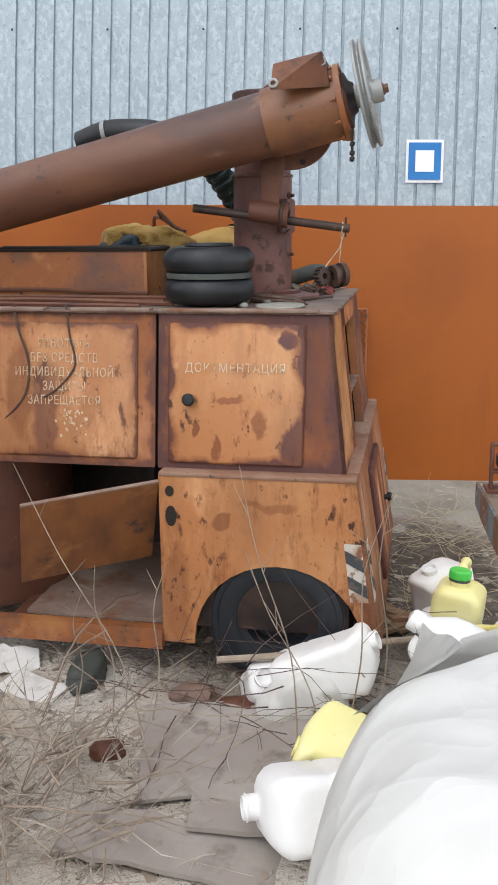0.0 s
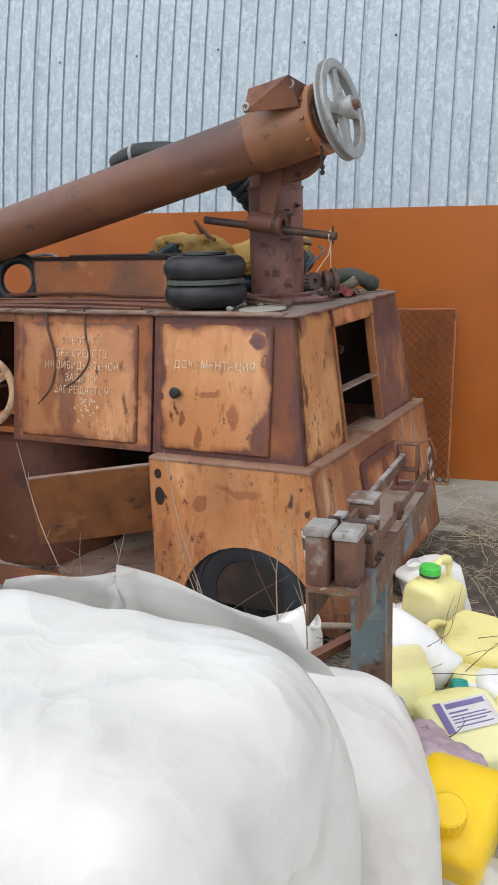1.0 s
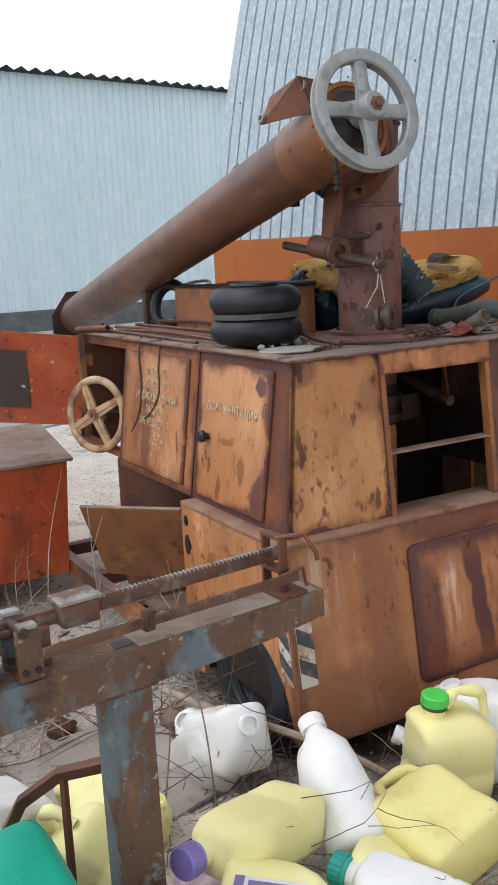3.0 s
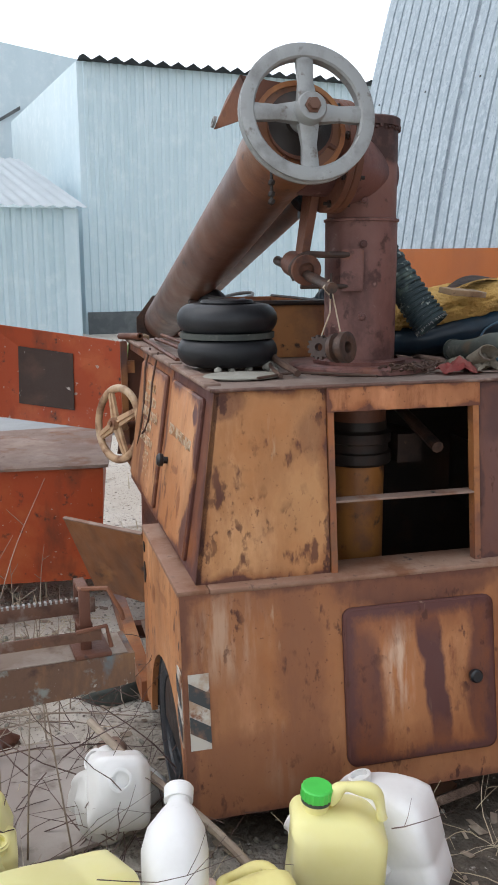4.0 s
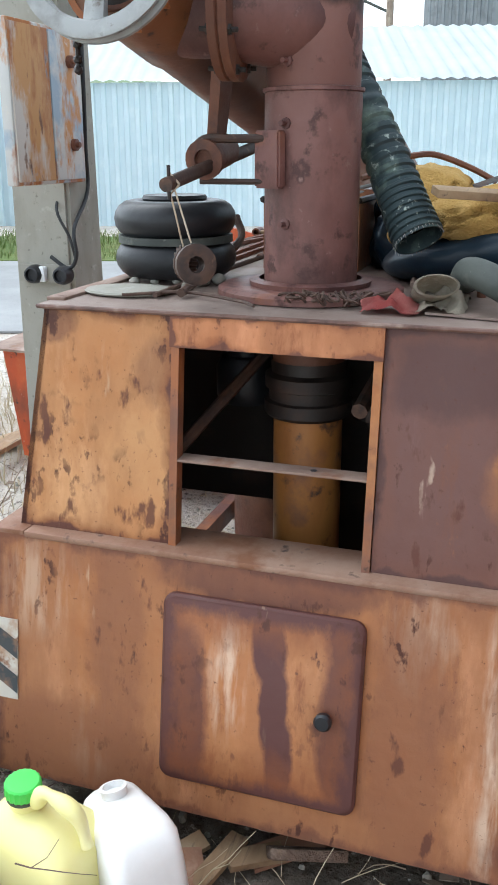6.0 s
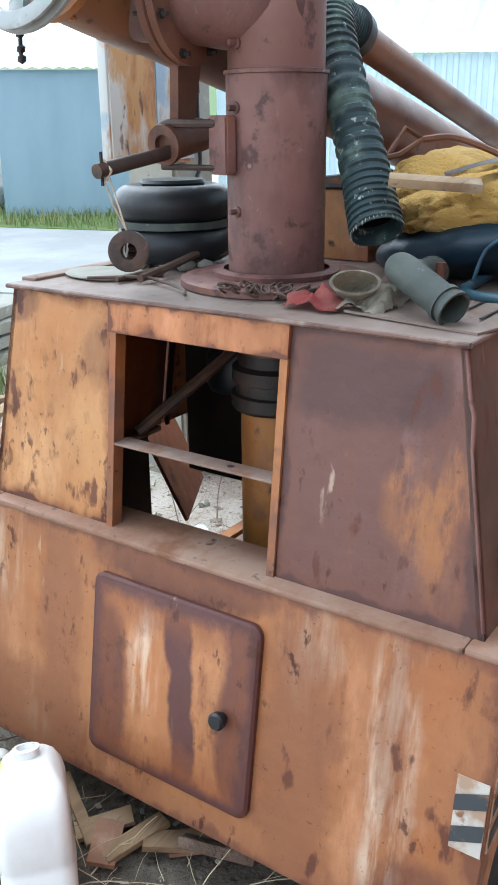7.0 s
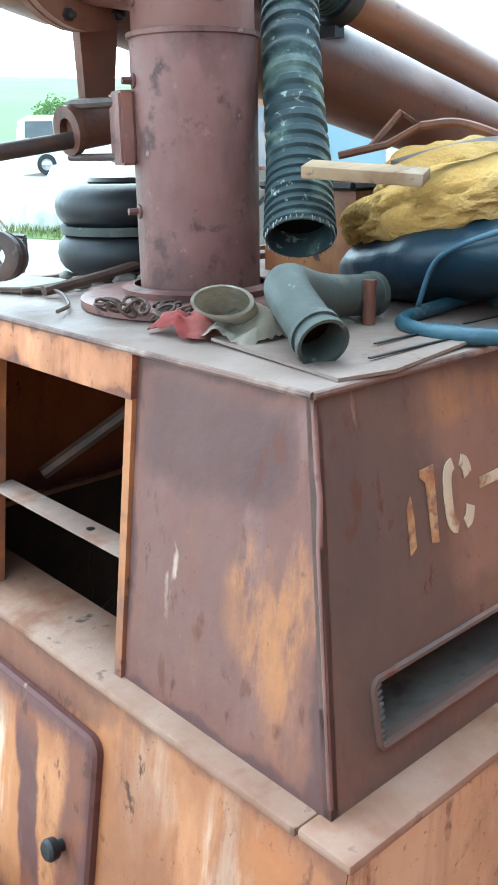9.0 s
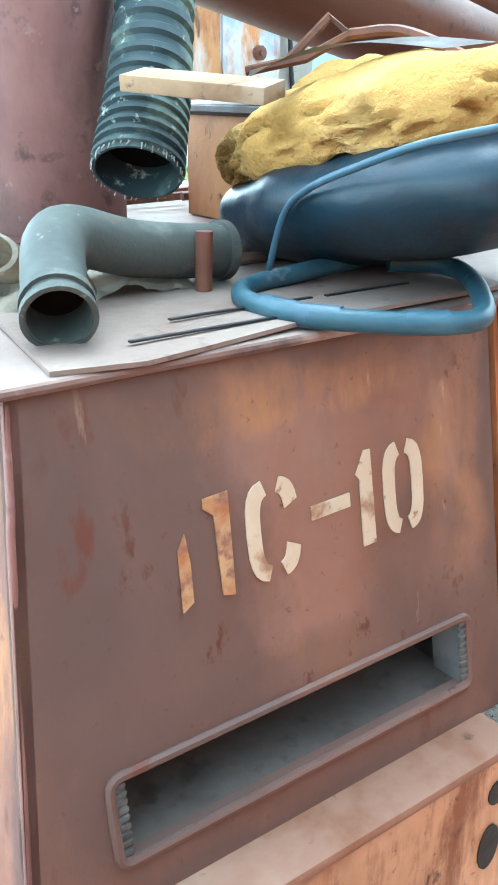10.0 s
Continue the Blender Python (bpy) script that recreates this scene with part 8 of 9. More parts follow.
def twigs(name, label, centre, spread, count, mat, seed, length=(0.25, 0.7), r=(0.0018, 0.0045), lift=0.25, kind="stuff", lean=(0, 0, 0)):
    random.seed(seed)
    bm = B()
    for k in range(count):
        x = centre[0] + random.gauss(0, spread[0])
        y = centre[1] + random.gauss(0, spread[1])
        z = gh(x, y) + abs(random.gauss(0, lift)) * 0.4 + 0.005
        a = rnd(0, math.tau)
        L = rnd(*length)
        d = Vector((math.cos(a), math.sin(a), rnd(-0.15, 0.75))) + Vector(lean)
        d.normalize()
        p = Vector((x, y, z))
        pts = [p]
        for s in range(5):
            d = (d + Vector((rnd(-0.3, 0.3), rnd(-0.3, 0.3), rnd(-0.22, 0.16)))).normalized()
            p = p + d * L / 5
            p.z = max(p.z, gh(p.x, p.y) + 0.004)
            pts.append(p)
        rr = rnd(*r)
        sweep(bm, pts, [rr * (1 - 0.13 * q) for q in range(6)], 5)
        if rnd(0, 1) < 0.45:
            b = pts[random.randint(1, 3)]
            e = (d + Vector((rnd(-0.8, 0.8), rnd(-0.8, 0.8), rnd(0, 0.6)))).normalized()
            sweep(bm, [b, b + e * L * 0.2, b + e * L * 0.36 + Vector((0, 0, rnd(-0.03, 0.03)))], [rr * 0.7, rr * 0.5, rr * 0.35], 4)
    ob = part(name, bm, mat)
    return tagged(ob, label, "twigs", kind=kind)


twigs("brushwood", "tangled heap of dry grey brushwood", (-1.02, 2.14), (0.19, 0.26), 85, "twig", 3, (0.25, 0.65), (0.002, 0.006), 0.30)
twigs("brushwood", "matted grey weed stalks flattened on the ground", (-1.00, 2.16), (0.19, 0.22), 120, "stalk", 13, (0.14, 0.45), (0.0014, 0.0036), 0.16)
twigs("brushwood", "thin dark stems in front of the wheel", (-0.35, 2.86), (0.30, 0.16), 70, "twig_dark", 5, (0.25, 0.55), (0.0013, 0.003), 0.3)
twigs("dry_stems", "thin dry stems among the canisters", (0.30, 2.85), (0.28, 0.28), 38, "twig_dark", 7, (0.15, 0.4), (0.0009, 0.0020), 0.45)
twigs("dry_stems", "straw and thin stems on the ground", (-0.8, 2.6), (0.55, 0.40), 70, "stalk", 8, (0.08, 0.3), (0.001, 0.0025), 0.06)
twigs("dry_stems", "straw and dead grass beside the machine", (0.25, 4.25), (0.30, 0.60), 220, "straw", 9, (0.08, 0.30), (0.001, 0.0022), 0.05)
twigs("dry_stems", "dead grass by the hangar apron", (0.6, 4.75), (0.8, 0.30), 260, "straw", 10, (0.08, 0.30), (0.001, 0.0025), 0.08)
twigs("dry_stems", "dead grass in the yard west of the sill", (-2.0, 2.5), (0.6, 0.5), 220, "straw", 12, (0.08, 0.25), (0.001, 0.002), 0.05)
# tall single stems
bm = B()
random.seed(21)
for x, y, h, dx, dy in ((-0.28, 2.55, 0.95, -0.18, 0.02), (-0.15, 2.62, 0.80, 0.12, 0.06), (-0.95, 2.75, 0.55, -0.05, 0.03), (-1.10, 2.80, 0.42, 0.03, 0.02), (-0.80, 2.70, 0.62, 0.08, -0.02), (-0.20, 2.50, 0.65, -0.25, 0.1), (-0.70, 2.40, 0.9, -0.55, 0.35), (-1.6, 2.6, 0.5, 0.1, 0.0), (-1.75, 2.7, 0.45, -0.1, 0.05), (-0.05, 2.75, 0.85, 0.03, -0.12)):
    p0 = Vector((x, y, gh(x, y)))
    pts = curve([p0, p0 + Vector((dx * 0.25 + 0.02, dy * 0.3, h * 0.38)), p0 + Vector((dx * 0.6 - 0.02, dy * 0.6, h * 0.72)), p0 + Vector((dx, dy, h))], 5)
    sweep(bm, pts, [0.0032 * (1 - 0.7 * k / len(pts)) for k in range(len(pts))], 5)
    for q in (6, 9, 12):
        e = Vector((rnd(-1, 1), rnd(-1, 1), 0.8)).normalized() * h * 0.13
        sweep(bm, [pts[q], pts[q] + e * 0.6, pts[q] + e], [0.0016, 0.0012, 0.0008], 4)
ob = part("tall_stems", bm, "twig")
tagged(ob, "tall dry weed stems standing by the wheel", "stems", kind="stuff")
# a stick lying over the trash towards the wheel
bm = B()
sweep(bm, curve([(-0.60, 2.84, 0.24), (-0.382, 2.922, 0.235), (-0.12, 3.02, 0.25), (0.12, 3.13, 0.235), (0.33, 3.24, 0.17), (0.50, 3.34, 0.12)], 6), 0.013, 8)
solo("stick", bm, "twig", "long grey stick lying across the trash", "stick")
bm = B()
sweep(bm, curve([(0.95, 3.95, 0.07), (0.70, 3.85, 0.10), (0.45, 3.66, 0.16)], 6), 0.016, 8)
solo("stick", bm, "twig", "thick grey stick lying beside the heap", "stick")

# pebbles and crumbs
random.seed(33)
bm = B()
for k in range(900):
    x, y = rnd(-2.6, 1.2), rnd(1.2, 5.2)
    s = rnd(0.004, 0.013) * (1 if rnd(0, 1) < 0.9 else 2)
    bmesh.ops.create_icosphere(bm, subdivisions=1, radius=s, matrix=Matrix.Translation((x, y, gh(x, y) + s * 0.3)) @ pose(0, 0, 0, rnd(0, 90), rnd(0, 90), rnd(0, 90)) @ Matrix.Diagonal((1, rnd(0.6, 1), rnd(0.5, 0.9), 1)))
ob = part("gravel", bm, "concrete", smooth=20)
tagged(ob, "scattered pale gravel on the earth", "gravel", kind="stuff")
bm = B()
for k in range(500):
    x, y = rnd(-2.6, 1.0), rnd(1.6, 5.0)
    w = rnd(0.008, 0.03)
    box(bm, (-w, -w * 0.5, 0), (w, w * 0.5, 0.003), Matrix.Translation((x, y, gh(x, y) + 0.003)) @ pose(0, 0, 0, rnd(-20, 20), rnd(-20, 20), rnd(0, 360)))
ob = part("chips", bm, "twig", smooth=20)
tagged(ob, "bark and wood chips strewn on the earth", "chips", kind="stuff")

# rusted mesh leaning on the hangar
def mesh_panel():
    g = thing("mesh_panel", "rusty expanded metal mesh leaning on the orange plinth", "mesh", (-0.45, 5.58, 0.08))
    a, b, c, d = Vector((-0.64, 5.55, 0.08)), Vector((-0.27, 5.60, 0.08)), Vector((-0.27, 5.715, 1.18)), Vector((-0.64, 5.66, 1.18))
    bm = B()
    for p, q in ((a, b), (b, c), (c, d), (d, a)):
        sweep(bm, [p, q], 0.007, 6)
    part("edge_bar", bm, "paint_rust", g)
    bm = B()
    def at(s, t):
        return a.lerp(b, s).lerp(d.lerp(c, s), t)
    nx, nz = 7, 20
    for k in range(-nx * 3, nx * 4):
        for sgn in (1, -1):
            pts = []
            s0 = k / nx
            lo = max(0.0, (0 - s0) * sgn if sgn > 0 else (s0 - 1))
            hi = min(nz / nx / 1.0, (1 - s0) if sgn > 0 else s0)
            if sgn < 0:
                lo, hi = max(0.0, s0 - 1), min(nz / nx, s0)
            if hi - lo > 0.02:
                f = nx / nz
                sweep(bm, [at(s0 + sgn * lo, lo * f), at(s0 + sgn * hi, hi * f)], 0.0045, 4)
    part("lattice", bm, "rust", g, "diamond lattice strands")


mesh_panel()

# ---- yard and distance ----
def utility_pole():
    p = thing("concrete_pole", "tall concrete pole with a rusty meter box, beside the machine", "pole", (-2.2, 2.14, 0.05))
    bm = B()
    hexa(bm, [(-2.42, 1.93, -0.1), (-2.09, 1.93, -0.1), (-2.09, 2.25, -0.1), (-2.42, 2.25, -0.1), (-2.36, 1.98, 8.5), (-2.17, 1.98, 8.5), (-2.17, 2.19, 8.5), (-2.36, 2.19, 8.5)])
    bmesh.ops.bevel(bm, geom=bm.edges[:], offset=0.018, segments=2, affect="EDGES")
    part("shaft", bm, "concrete", p)
    bm = B()
    box(bm, (-2.198, 2.235, 1.60), (-1.63, 2.285, 2.23), None, 0.008)
    mb = part("meter_box", bm, "peeled", p, "meter box with peeling grey paint and rust")
    for x0, x1, mt in ((-1.925, -1.640, "peeled_rust"), (-2.190, -1.935, "peeled")):
        bm = B()
        box(bm, (x0, 2.284, 1.615), (x1, 2.292, 2.215), None, 0.003)
        part("box_door", bm, mt, mb)
    for z in (1.76, 2.10):
        bm = B()
        lathe(bm, [(0, 0), (0.026, 0), (0.026, 0.02), (0.012, 0.022), (0.012, 0.035), (0, 0.036)], aim((-2.09, 2.291, z), (0, 1, 0)), 10)
        part("box_latch", bm, "rust", mb)
    bm = B()
    box(bm, (-2.095, 1.975, 1.150), (-2.065, 2.275, 1.230))
    rail = part("socket_rail", bm, "concrete", p, "steel rail carrying round sockets")
    for y, mt in ((2.075, "black"), (2.225, "black")):
        bm = B()
        lathe(bm, [(0, 0), (0.042, 0), (0.044, 0.03), (0.036, 0.06), (0.028, 0.062), (0.026, 0.045), (0, 0.045)], aim((-2.065, y, 1.190), (1, 0, 0)), 20)
        part("socket", bm, mt, rail, "black round socket")
    bm = B()
    box(bm, (-2.065, 2.065, 1.155), (-2.030, 2.130, 1.225), None, 0.008)
    part("switch", bm, "sign_white", rail, "white plastic switch")
    for pts, r in (([(-2.280, 2.245, 3.600), (-2.240, 2.280, 2.600), (-2.220, 2.290, 2.100), (-2.270, 2.255, 1.750), (-2.280, 2.245, 1.550), (-2.060, 2.285, 1.400), (-2.050, 2.295, 1.280), (-2.060, 2.245, 1.220), (-2.060, 2.155, 1.270)], 0.009),
                   ([(-2.240, 2.065, 1.660), (-2.260, 2.115, 1.580), (-2.055, 2.205, 1.480), (-2.050, 2.265, 1.360), (-2.060, 2.285, 1.260)], 0.007),
                   ([(-2.240, 2.245, 3.600), (-2.210, 2.280, 2.750), (-2.210, 2.285, 2.450), (-2.230, 2.280, 2.200), (-2.270, 2.260, 1.900)], 0.008)):
        bm = B()
        sweep(bm, curve(pts, 6), r, 8)
        part("cable", bm, "cable", p, "black drooping cable")


utility_pole()


def strip(name, pts, mat, label, cat, z=0.0, thick=0.03):
    bm = B()
    slab(bm, [(x, y, GZ + z) for x, y in pts], (0, 0, thick))
    ob = part(name, bm, mat)
    return tagged(ob, label, cat, kind="structure")


rd, rn = Vector((0.27, -1.0)).normalized(), Vector((1.0, 0.27)).normalized()
def road_pt(a, b):
    o = Vector((-6.4, 1.6)) + rd * a - rn * b
    return (o.x, o.y)
strip("road", [road_pt(-22, 0), road_pt(9.5, 0), road_pt(16, 0), road_pt(16, 5.6), road_pt(9.5, 5.6), road_pt(-22, 5.6)], "asphalt", "worn grey asphalt lane past the yard", "road", 0.0, 0.022)
strip("verge", [road_pt(-22, 5.65), road_pt(16, 5.65), road_pt(16, 9.6), road_pt(-22, 9.6)], "grassy", "grass verge beyond the lane", "verge", 0.0, 0.03)


def grass(name, label, area, count, seed, h=(0.08, 0.25), w=0.006, mat="blade"):
    random.seed(seed)
    bm = B()
    for k in range(count):
        x, y = area()
        z = gh(x, y) if math.hypot(x, y - 3) < 7 else GZ + 0.03
        a = rnd(0, math.tau)
        d = Vector((math.cos(a), math.sin(a), 0))
        s = Vector((-d.y, d.x, 0)) * w
        L = rnd(*h)
        b = Vector((x, y, z))
        m = b + d * L * 0.2 + Vector((0, 0, L * 0.65))
        t = b + d * L * 0.6 + Vector((0, 0, L))
        v = [bm.verts.new(q) for q in (b - s, b + s, m + s * 0.7, m - s * 0.7, t)]
        bm.faces.new((v[0], v[1], v[2], v[3]))
        bm.faces.new((v[3], v[2], v[4]))
    ob = part(name, bm, mat)
    return tagged(ob, label, "grass", kind="stuff")


def verge_area():
    return road_pt(rnd(-18, 14), rnd(5.7, 9.4))
grass("verge_grass", "fresh green grass on the verge", verge_area, 14000, 41, (0.05, 0.24), 0.010)
def patch_area():
    return (random.gauss(-2.35, 0.28), random.gauss(-0.05, 0.25))
grass("grass_tuft", "fresh green grass tufts beside the stacked slabs", patch_area, 1500, 42, (0.06, 0.20), 0.005)
def yard_area():
    return (random.gauss(-3.4, 0.8), random.gauss(1.2, 0.8))
grass("dry_grass", "dry yellow grass in the yard by the pole", yard_area, 1800, 43, (0.05, 0.2), 0.004, "straw")

# slabs and timbers stacked in the yard
for k, (dx, dz, yaw) in enumerate(((0, 0.0, 12), (0.05, 0.12, 16), (-0.04, 0.24, 10), (0.03, 0.34, 20))):
    bm = B()
    box(bm, (-0.75, -0.30, 0), (0.75, 0.30, 0.09), Matrix.Translation((-2.95 + dx, -0.62, GZ + dz)) @ pose(0, 0, 0, 0, 0, yaw), 0.008)
    solo("stacked_slab", bm, "concrete", "pale concrete slab in a low stack in the yard", "slab", group="stack of slabs")
random.seed(50)
for k in range(9):
    bm = B()
    box(bm, (-0.5, -0.05, 0), (0.5, 0.05, 0.03), Matrix.Translation((-2.55 + rnd(-0.3, 0.3), 0.45 + 0.13 * k, GZ + 0.02 + 0.035 * (k % 3))) @ pose(0, 0, 0, rnd(-4, 4), rnd(-4, 4), rnd(-30, 30)), 0.003)
    solo("loose_plank", bm, "wood", "grey weathered plank scattered in the yard", "plank", group="scattered planks")


def ribbed_wall(bm, a, b, z0, z1, pitch=0.25, depth=0.035, flip=1):
    a, b = Vector((*a, 0)), Vector((*b, 0))
    u = (b - a).normalized()
    n = Vector((u.y, -u.x, 0)) * flip
    L = (b - a).length
    prof = []
    for k in range(int(L / pitch)):
        for dx, d in ((0, 0), (0.45, 0), (0.55, 1), (0.9, 1)):
            prof.append(((k + dx) * pitch, d * depth))
    prof.append((L, 0))
    lo = [bm.verts.new(a + u * s + n * d + Vector((0, 0, z0))) for s, d in prof]
    hi = [bm.verts.new(a + u * s + n * d + Vector((0, 0, z1))) for s, d in prof]
    for k in range(len(prof) - 1):
        bm.faces.new((lo[k], lo[k + 1], hi[k + 1], hi[k]))
    return bm


def ribbed_roof(bm, a, b, c, d, pitch=0.3, depth=0.05):
    """A ribbed roof slope: eave from a to b, ridge from d to c."""
    a, b, c, d = [Vector(p) for p in (a, b, c, d)]
    n = int((b - a).length / pitch) * 4
    up = (b - a).cross(d - a).normalized()
    rows = []
    for t in (0, 1):
        row = []
        for k in range(n + 1):
            s = k / n
            p = a.lerp(b, s).lerp(d.lerp(c, s), t)
            row.append(bm.verts.new(p + up * depth * (0.5 + 0.5 * math.sin(k * math.pi / 2))))
        rows.append(row)
    for k in range(n):
        bm.faces.new((rows[0][k], rows[0][k + 1], rows[1][k + 1], rows[1][k]))
    bmesh.ops.solidify(bm, geom=bm.faces[:], thickness=0.03)
    return bm


def far_buildings():
    # long low shed with a pale roof
    s = thing("low_shed", "long low shed of pale ribbed metal with a white metal roof", "shed", (-18, -2, GZ))
    A, Bp = (-16.6, -8.2), (-20.0, 4.3)
    bm = B()
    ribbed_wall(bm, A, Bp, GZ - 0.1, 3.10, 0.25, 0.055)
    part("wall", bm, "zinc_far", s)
    bm = B()
    back = Vector((-4.5, -1.25, 0))
    ribbed_roof(bm, (A[0] + 0.3, A[1] - 0.2, 3.10), (Bp[0] + 0.3, Bp[1] + 0.25, 3.10), (Bp[0] - 3.6, Bp[1] - 1.2, 4.6), (A[0] - 3.6, A[1] - 1.2, 4.6))
    part("roof", bm, "roof_pale", s, "pale ribbed roof sheets")
    bm = B()
    slab(bm, [(Bp[0], Bp[1], GZ), (Bp[0] - 7, Bp[1] - 2, GZ), (Bp[0] - 7, Bp[1] - 2, 3.1), (Bp[0] - 3.6, Bp[1] - 1.2, 4.55), (Bp[0], Bp[1], 3.1)], (0.0, 0.05, 0))
    part("gable", bm, "zinc_far", s)
    # tall store with a dark wavy roof edge
    t = thing("tall_store", "tall silver metal store with a dark corrugated roof edge", "building", (-22.5, 10, GZ))
    A, Bp = (-21.3, 4.6), (-23.6, 19.0)
    bm = B()
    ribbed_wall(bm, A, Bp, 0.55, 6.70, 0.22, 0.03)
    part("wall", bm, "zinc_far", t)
    bm = B()
    slab(bm, [(A[0], A[1], GZ - 0.1), (Bp[0], Bp[1], GZ - 0.1), (Bp[0], Bp[1], 0.6), (A[0], A[1], 0.6)], (0.06, 0, 0))
    part("plinth", bm, "roof_dark", t, "dark base strip")
    bm = B()
    ribbed_roof(bm, (A[0] + 0.35, A[1], 6.68), (Bp[0] + 0.35, Bp[1], 6.68), (Bp[0] - 5, Bp[1], 6.95), (A[0] - 5, A[1], 6.95), 0.40, 0.12)
    part("roof", bm, "roof_dark", t, "dark corrugated roof")
    bm = B()
    slab(bm, [(A[0], A[1], GZ), (A[0] - 10, A[1] - 1.5, GZ), (A[0] - 10, A[1] - 1.5, 6.7), (A[0], A[1], 6.7)], (0, -0.05, 0))
    part("gable", bm, "zinc_far", t)
    # big pale gable behind
    g = thing("gabled_store", "large pale gabled metal store beyond the shed", "building", (-33, 3, GZ))
    bm = B()
    slab(bm, [(-33, 1.3, GZ), (-33, 14, GZ), (-33, 14, 7.4), (-33, 8.0, 8.8), (-33, 2.39, 9.75), (-33, 1.3, 6.6)], (-0.1, 0, 0))
    part("gable_wall", bm, "zinc_far", g)
    bm = B()
    slab(bm, [(-33, 1.3, GZ), (-45, 1.3, GZ), (-45, 1.3, 6.6), (-33, 1.3, 6.6)], (0, 0.1, 0))
    part("wall", bm, "zinc_far", g)
    bm = B()
    slab(bm, [(-32.9, 2.45, 6.80), (-32.9, 3.42, 7.37), (-32.9, 3.42, 7.50), (-32.9, 2.45, 6.92)], (0.02, 0, 0))
    part("hood", bm, "roof_dark", g, "dark hood strip over a hatch")
    bm = B()
    box(bm, (-30.5, -0.2, 0.0), (-29.5, 2.2, 6.32), None, 0.03)
    ribbed_wall(bm, (-29.46, -0.2), (-29.46, 2.2), 0.0, 6.30, 0.22, 0.04)
    solo("grey_annex", bm, "grey_paint", "dark grey ribbed annex behind the low shed roof", "building")
    # pale blue shed
    b = thing("blue_shed", "pale blue sheet-metal shed with a white ribbed roof", "shed", (-12.2, -9.2, GZ))
    c0, c1 = Vector((-10.97, -9.29, 0)), Vector((-13.6, -6.4, 0))
    side = Vector((-2.6, -2.6, 0))
    for p, q, nm in ((c0, c1, "wall"), (c0 + side, c0, "wall")):
        bm = B()
        ribbed_wall(bm, p[:2], q[:2], GZ - 0.1, 2.75, 0.6, 0.012)
        part(nm, bm, "blue_wall", b)
    bm = B()
    o = Vector((0.2, 0.2, 0))
    top = Vector((0, 0, 2.75))
    ribbed_roof(bm, c0 + top + Vector((0.35, -0.1, 0)), c1 + top + Vector((0.2, 0.3, 0)), c1 + side * 0.6 + Vector((0, 0, 3.45)), c0 + side * 0.6 + Vector((0, 0, 3.45)), 0.25, 0.04)
    part("roof", bm, "roof_pale", b)


far_buildings()


def far_pole(x, y, h):
    p = thing("street_pole", "distant wooden street pole with a lamp arm and wires", "pole", (x, y, GZ))
    bm = B()
    sweep(bm, [(x, y, 0), (x, y, h)], [0.16, 0.12], 10)
    part("shaft", bm, "twig", p)
    bm = B()
    sweep(bm, [(x, y, h - 1.9), (x + 0.2, y - 0.9, h - 1.5)], 0.05, 6)
    box(bm, (x - 0.1, y - 1.3, h - 1.55), (x + 0.25, y - 0.85, h - 1.42))
    sweep(bm, [(x, y - 0.5, h - 0.5), (x, y + 0.5, h - 0.5)], 0.05, 6)
    part("lamp_arm", bm, "hose_grey", p)
    bm = B()
    sweep(bm, [(x, y - 0.4, h - 0.4), (x + 3, y - 14, h + 1.5)], 0.02, 4)
    sweep(bm, [(x, y + 0.1, h), (x - 4, y - 10, h + 9)], 0.02, 4)
    part("wire", bm, "cable", p)


far_pole(-31, -1.55, 7.9)
far_pole(-30, -36, 13.5)


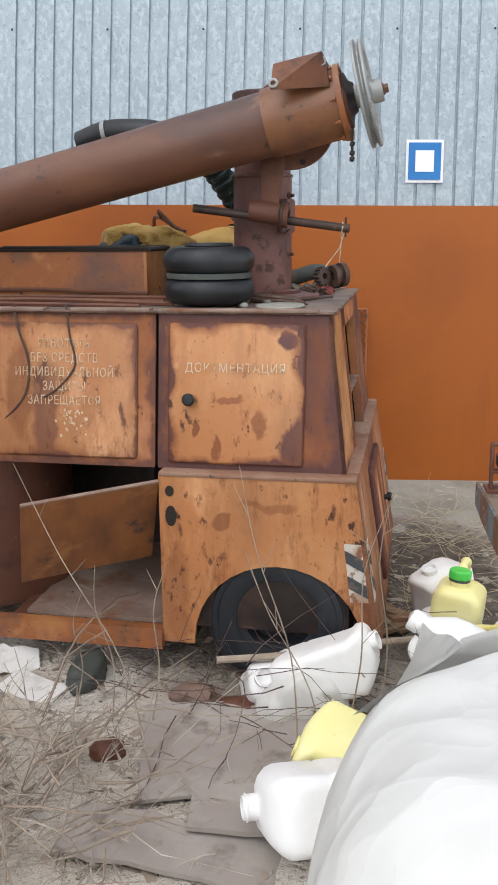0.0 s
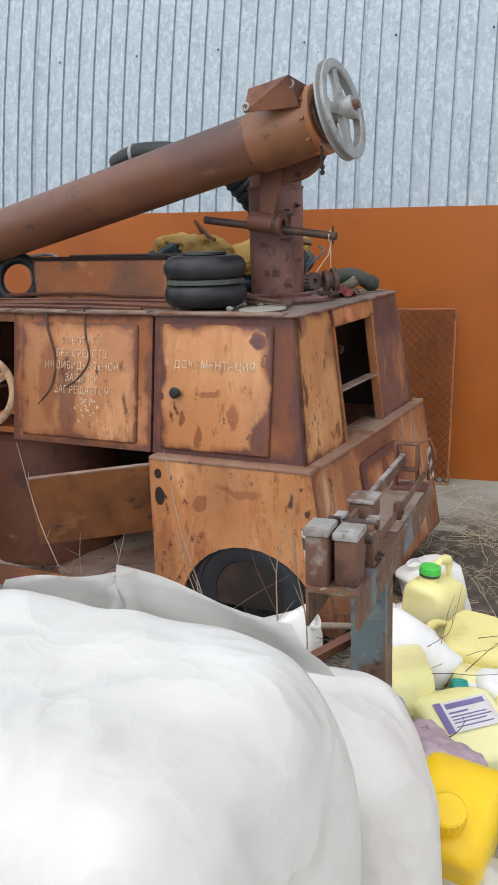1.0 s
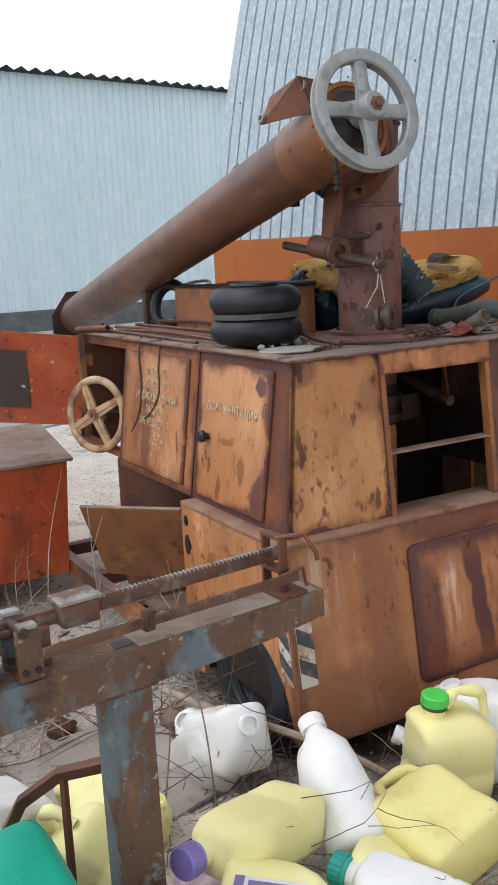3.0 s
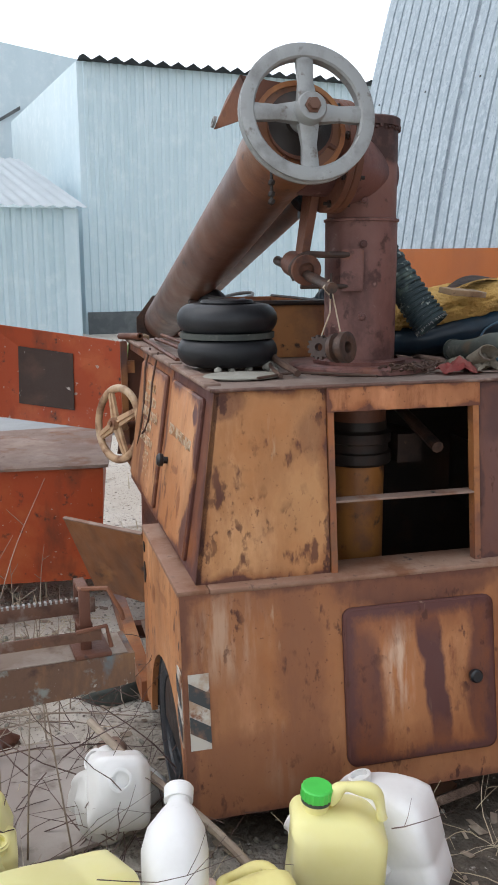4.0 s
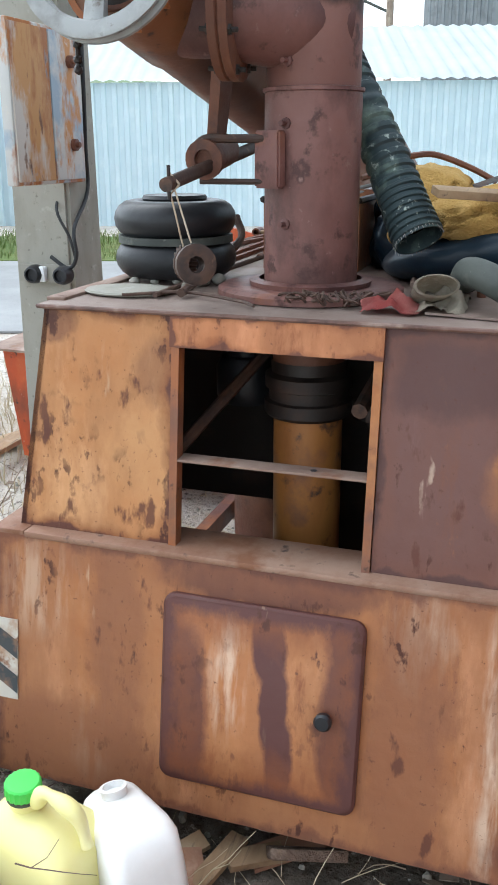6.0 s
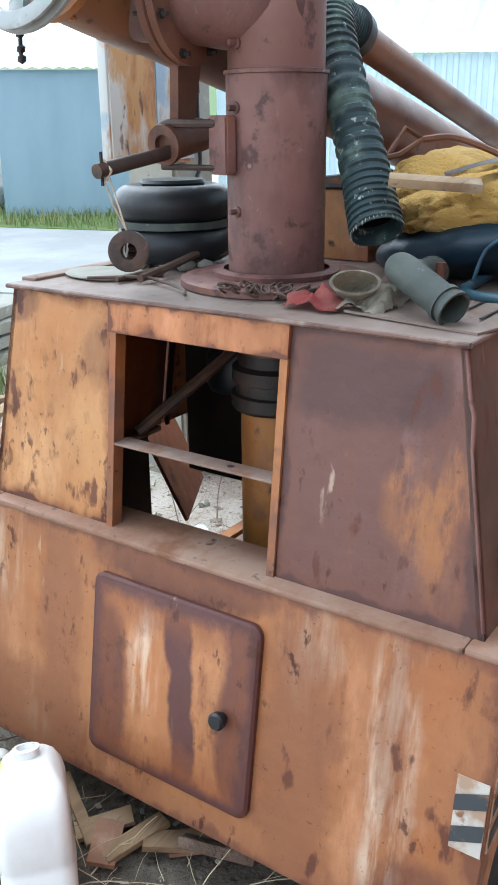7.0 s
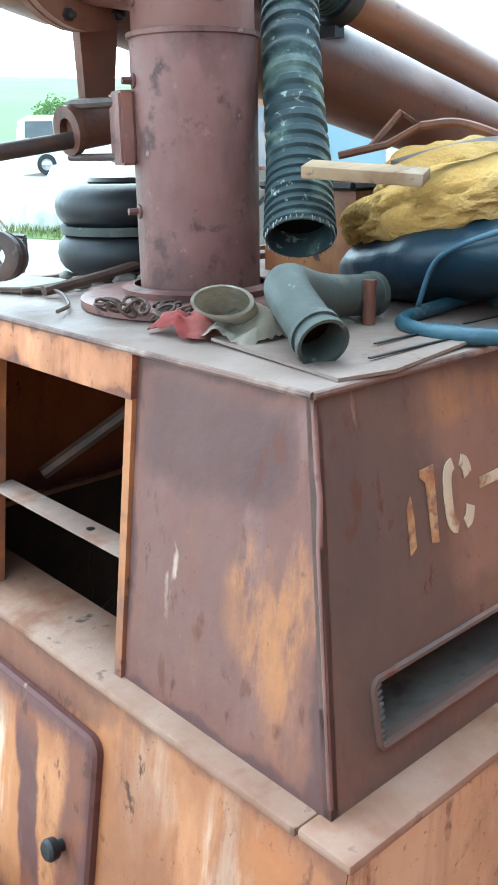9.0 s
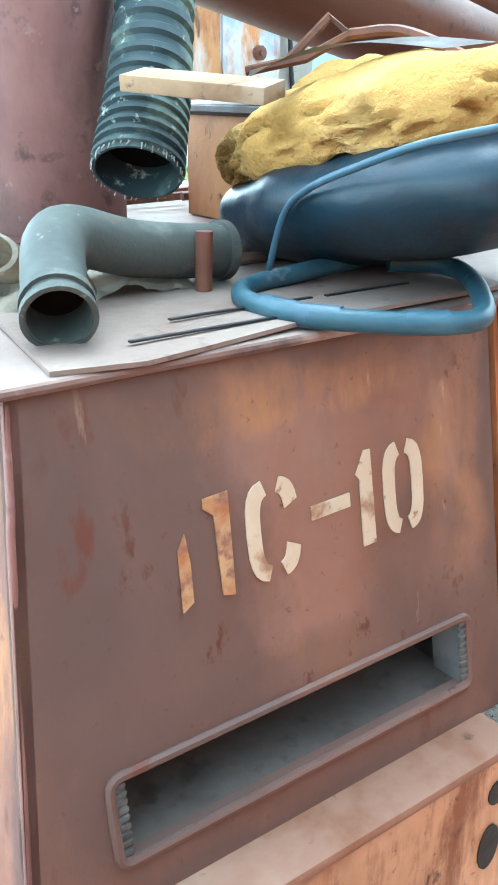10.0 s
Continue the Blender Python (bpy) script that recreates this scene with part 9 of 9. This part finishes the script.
def van(x, y, z, yaw, scale=1.0):
    v = thing("white_minivan", "white minivan parked on the far side of the lane", "car", (0, 0, 0))
    def extrude(poly, w, inset=0.0):
        bm = B()
        rings = []
        for s, f in ((-w, 0.93), (-w * 0.96, 1.0), (w * 0.96, 1.0), (w, 0.93)):
            cx, cz = 2.2, 0.8
            rings.append([bm.verts.new((cx + (px - cx) * (0.985 if f < 1 else 1), s * (1 if pz < 1.0 else 0.90), cz + (pz - cz) * (0.985 if f < 1 else 1))) for px, pz in poly])
        for a, b in zip(rings, rings[1:]):
            for k in range(len(poly)):
                j = (k + 1) % len(poly)
                bm.faces.new((a[k], a[j], b[j], b[k]))
        bm.faces.new(rings[0][::-1])
        bm.faces.new(rings[-1])
        return bm
    outline = [(0.0, 0.30), (0.0, 0.75), (0.1, 0.92), (0.95, 1.05), (1.55, 1.62), (1.9, 1.72), (4.0, 1.72), (4.35, 1.55), (4.45, 0.9), (4.45, 0.30)]
    part("bodywork", extrude(outline, 0.84), "white_paint", v, "white bodywork")
    for s in (-1, 1):
        for a, b in ((1.25, 2.2), (2.28, 3.2), (3.28, 4.15)):
            bm = B()
            top = 1.55
            y0 = s * 0.815
            slab(bm, [(a + (0.45 if a < 1.5 else 0.03), y0 * 0.955, top), (a, y0 + s * 0.012, 1.08), (b, y0 + s * 0.012, 1.08), (b - 0.03, y0 * 0.955, top)], (0, s * 0.01, 0))
            part("window", bm, "car_glass", v)
    bm = B()
    slab(bm, [(1.02, -0.68, 1.10), (1.02, 0.68, 1.10), (1.50, 0.62, 1.57), (1.50, -0.62, 1.57)], (-0.02, 0, 0.01))
    part("windscreen", bm, "car_glass", v)
    for px in (0.85, 3.55):
        for s in (-1, 1):
            bm = B()
            lathe(bm, [(0.17, -0.09), (0.29, -0.09), (0.31, -0.05), (0.31, 0.05), (0.29, 0.09), (0.17, 0.09)], aim((px, s * 0.76, 0.31), (0, s, 0)), 28, closed=True)
            wh = part("wheel", bm, "black_rubber", v)
            bm = B()
            lathe(bm, [(0, 0.05), (0.05, 0.06), (0.17, 0.085), (0.18, 0.0), (0, 0.0)], aim((px, s * 0.76, 0.31), (0, s, 0)), 20)
            part("rim", bm, "alu", wh)
    for s in (-1, 1):
        bm = B()
        box(bm, (-0.02, s * 0.62 - 0.12, 0.62), (0.05, s * 0.62 + 0.12, 0.76), None, 0.015)
        part("headlight", bm, "alu", v)
    v.matrix_basis = pose(x, y, z, 0, 0, yaw) @ Matrix.Diagonal((scale, scale, scale, 1))
    return v


def far_ground(x, y):
    return ground_height(x, y)


van(-21.7, -24.0, 0.92, -40, 1.25)
# red farm implement
def implement(x, y):
    z = far_ground(x, y)
    r = thing("farm_implement", "red farm implement with dark folded tines", "farm machine", (x, y, z))
    bm = B()
    box(bm, (x - 1.5, y - 0.7, z + 0.5), (x + 1.5, y + 0.7, z + 1.15), Matrix.Translation((x, y, 0)) @ pose(0, 0, 0, 0, 0, 40) @ Matrix.Translation((-x, -y, 0)), 0.06)
    part("hopper", bm, "red_paint", r)
    for k in range(7):
        bm = B()
        a = Vector((x - 1.8 + k * 0.6, y + 1.5 - k * 0.5, z + 0.9))
        sweep(bm, [a, a + Vector((0.2, 0, 0.9)), a + Vector((0.6, -0.2, 1.1)), a + Vector((0.9, -0.3, 0.6))], 0.05, 6)
        part("tine", bm, "dark", r)
    for s in (-0.9, 0.9):
        bm = B()
        lathe(bm, [(0.2, -0.1), (0.4, -0.12), (0.42, 0), (0.4, 0.12), (0.2, 0.1)], aim((x + s, y - s, z + 0.42), (1, 1, 0)), 24, closed=True)
        part("wheel", bm, "black_rubber", r)
implement(-23.7, -26.1)
random.seed(60)
for k in range(14):
    cx, cy = -10.3 - 0.9 * (k % 4) + rnd(-0.3, 0.3), -12.2 - 0.9 * (k // 4) + rnd(-0.3, 0.3) + 0.5 * (k % 4)
    sack("bulk_bag", (cx, cy, GZ + 0.35 + 0.35 * (k % 2)), (0.62, 0.55, 0.42 + 0.3 * (k % 2)), "bag", "white bulk bag dumped beside the lane", 30 + k, pose(0, 0, 0, rnd(-14, 14), rnd(-14, 14), rnd(0, 180)), 3.6, 0.17, sub=4, fold=2.4, group="bulk bags")


def hill():
    bm = B()
    n, m = 80, 10
    rows = []
    for j in range(m + 1):
        t = j / m
        row = []
        for i in range(n + 1):
            a = radians(150 + 140 * i / n)
            d = 45 + 260 * t
            top = 25 + 9 * noise.noise((math.cos(a) * 1.6 + 3, math.sin(a) * 1.6, 0)) - 9 * max(0, (radians(200) - a)) 
            z = 1.0 + max(2.0, top) * (t ** 0.8) + 0.8 * noise.noise((d * 0.03, a * 8, 1)) * t
            row.append(bm.verts.new((d * math.cos(a), 3 + d * math.sin(a), z)))
        rows.append(row)
    for a, b in zip(rows, rows[1:]):
        for k in range(n):
            bm.faces.new((a[k], a[k + 1], b[k + 1], b[k]))
    ob = part("hill", bm, "hill", smooth=180)
    tagged(ob, "long green hillside under the pale sky", "hill", kind="structure")


hill()


def tree(x, y, z, h, seed):
    random.seed(seed)
    t = thing("tree", "distant low round green tree on the hillside", "tree", (x, y, z))
    bm = B()
    sweep(bm, [(x, y, z - 0.5), (x + 0.1, y, z + h * 0.35), (x, y + 0.1, z + h * 0.6)], [h * 0.05, h * 0.035, h * 0.015], 8)
    for k in range(6):
        a = k * 1.05
        sweep(bm, [(x, y, z + h * (0.28 + 0.05 * k)), (x + math.cos(a) * h * 0.2, y + math.sin(a) * h * 0.2, z + h * (0.5 + 0.05 * k))], [h * 0.02, h * 0.006], 6)
    part("trunk", bm, "twig_dark", t)
    bm = B()
    for k in range(1500):
        d = Vector((random.gauss(0, 1), random.gauss(0, 1), random.gauss(0, 0.8))).normalized() * (rnd(0.25, 1) ** 0.5)
        lump_r = 1 + 0.35 * noise.noise(d * 2.2 + Vector((seed, 0, 0)))
        p = Vector((x, y, z + h * 0.52)) + Vector((d.x * h * 0.50, d.y * h * 0.50, d.z * h * 0.38)) * lump_r
        u = Vector((rnd(-1, 1), rnd(-1, 1), rnd(-1, 1))).normalized() * h * 0.035
        w = u.orthogonal().normalized() * h * 0.025
        bm.faces.new([bm.verts.new(q) for q in (p - u, p + w, p + u, p - w)])
    part("crown", bm, "leaf", t)


tree(-30.3, -46.2, 2.7, 2.7, 71)
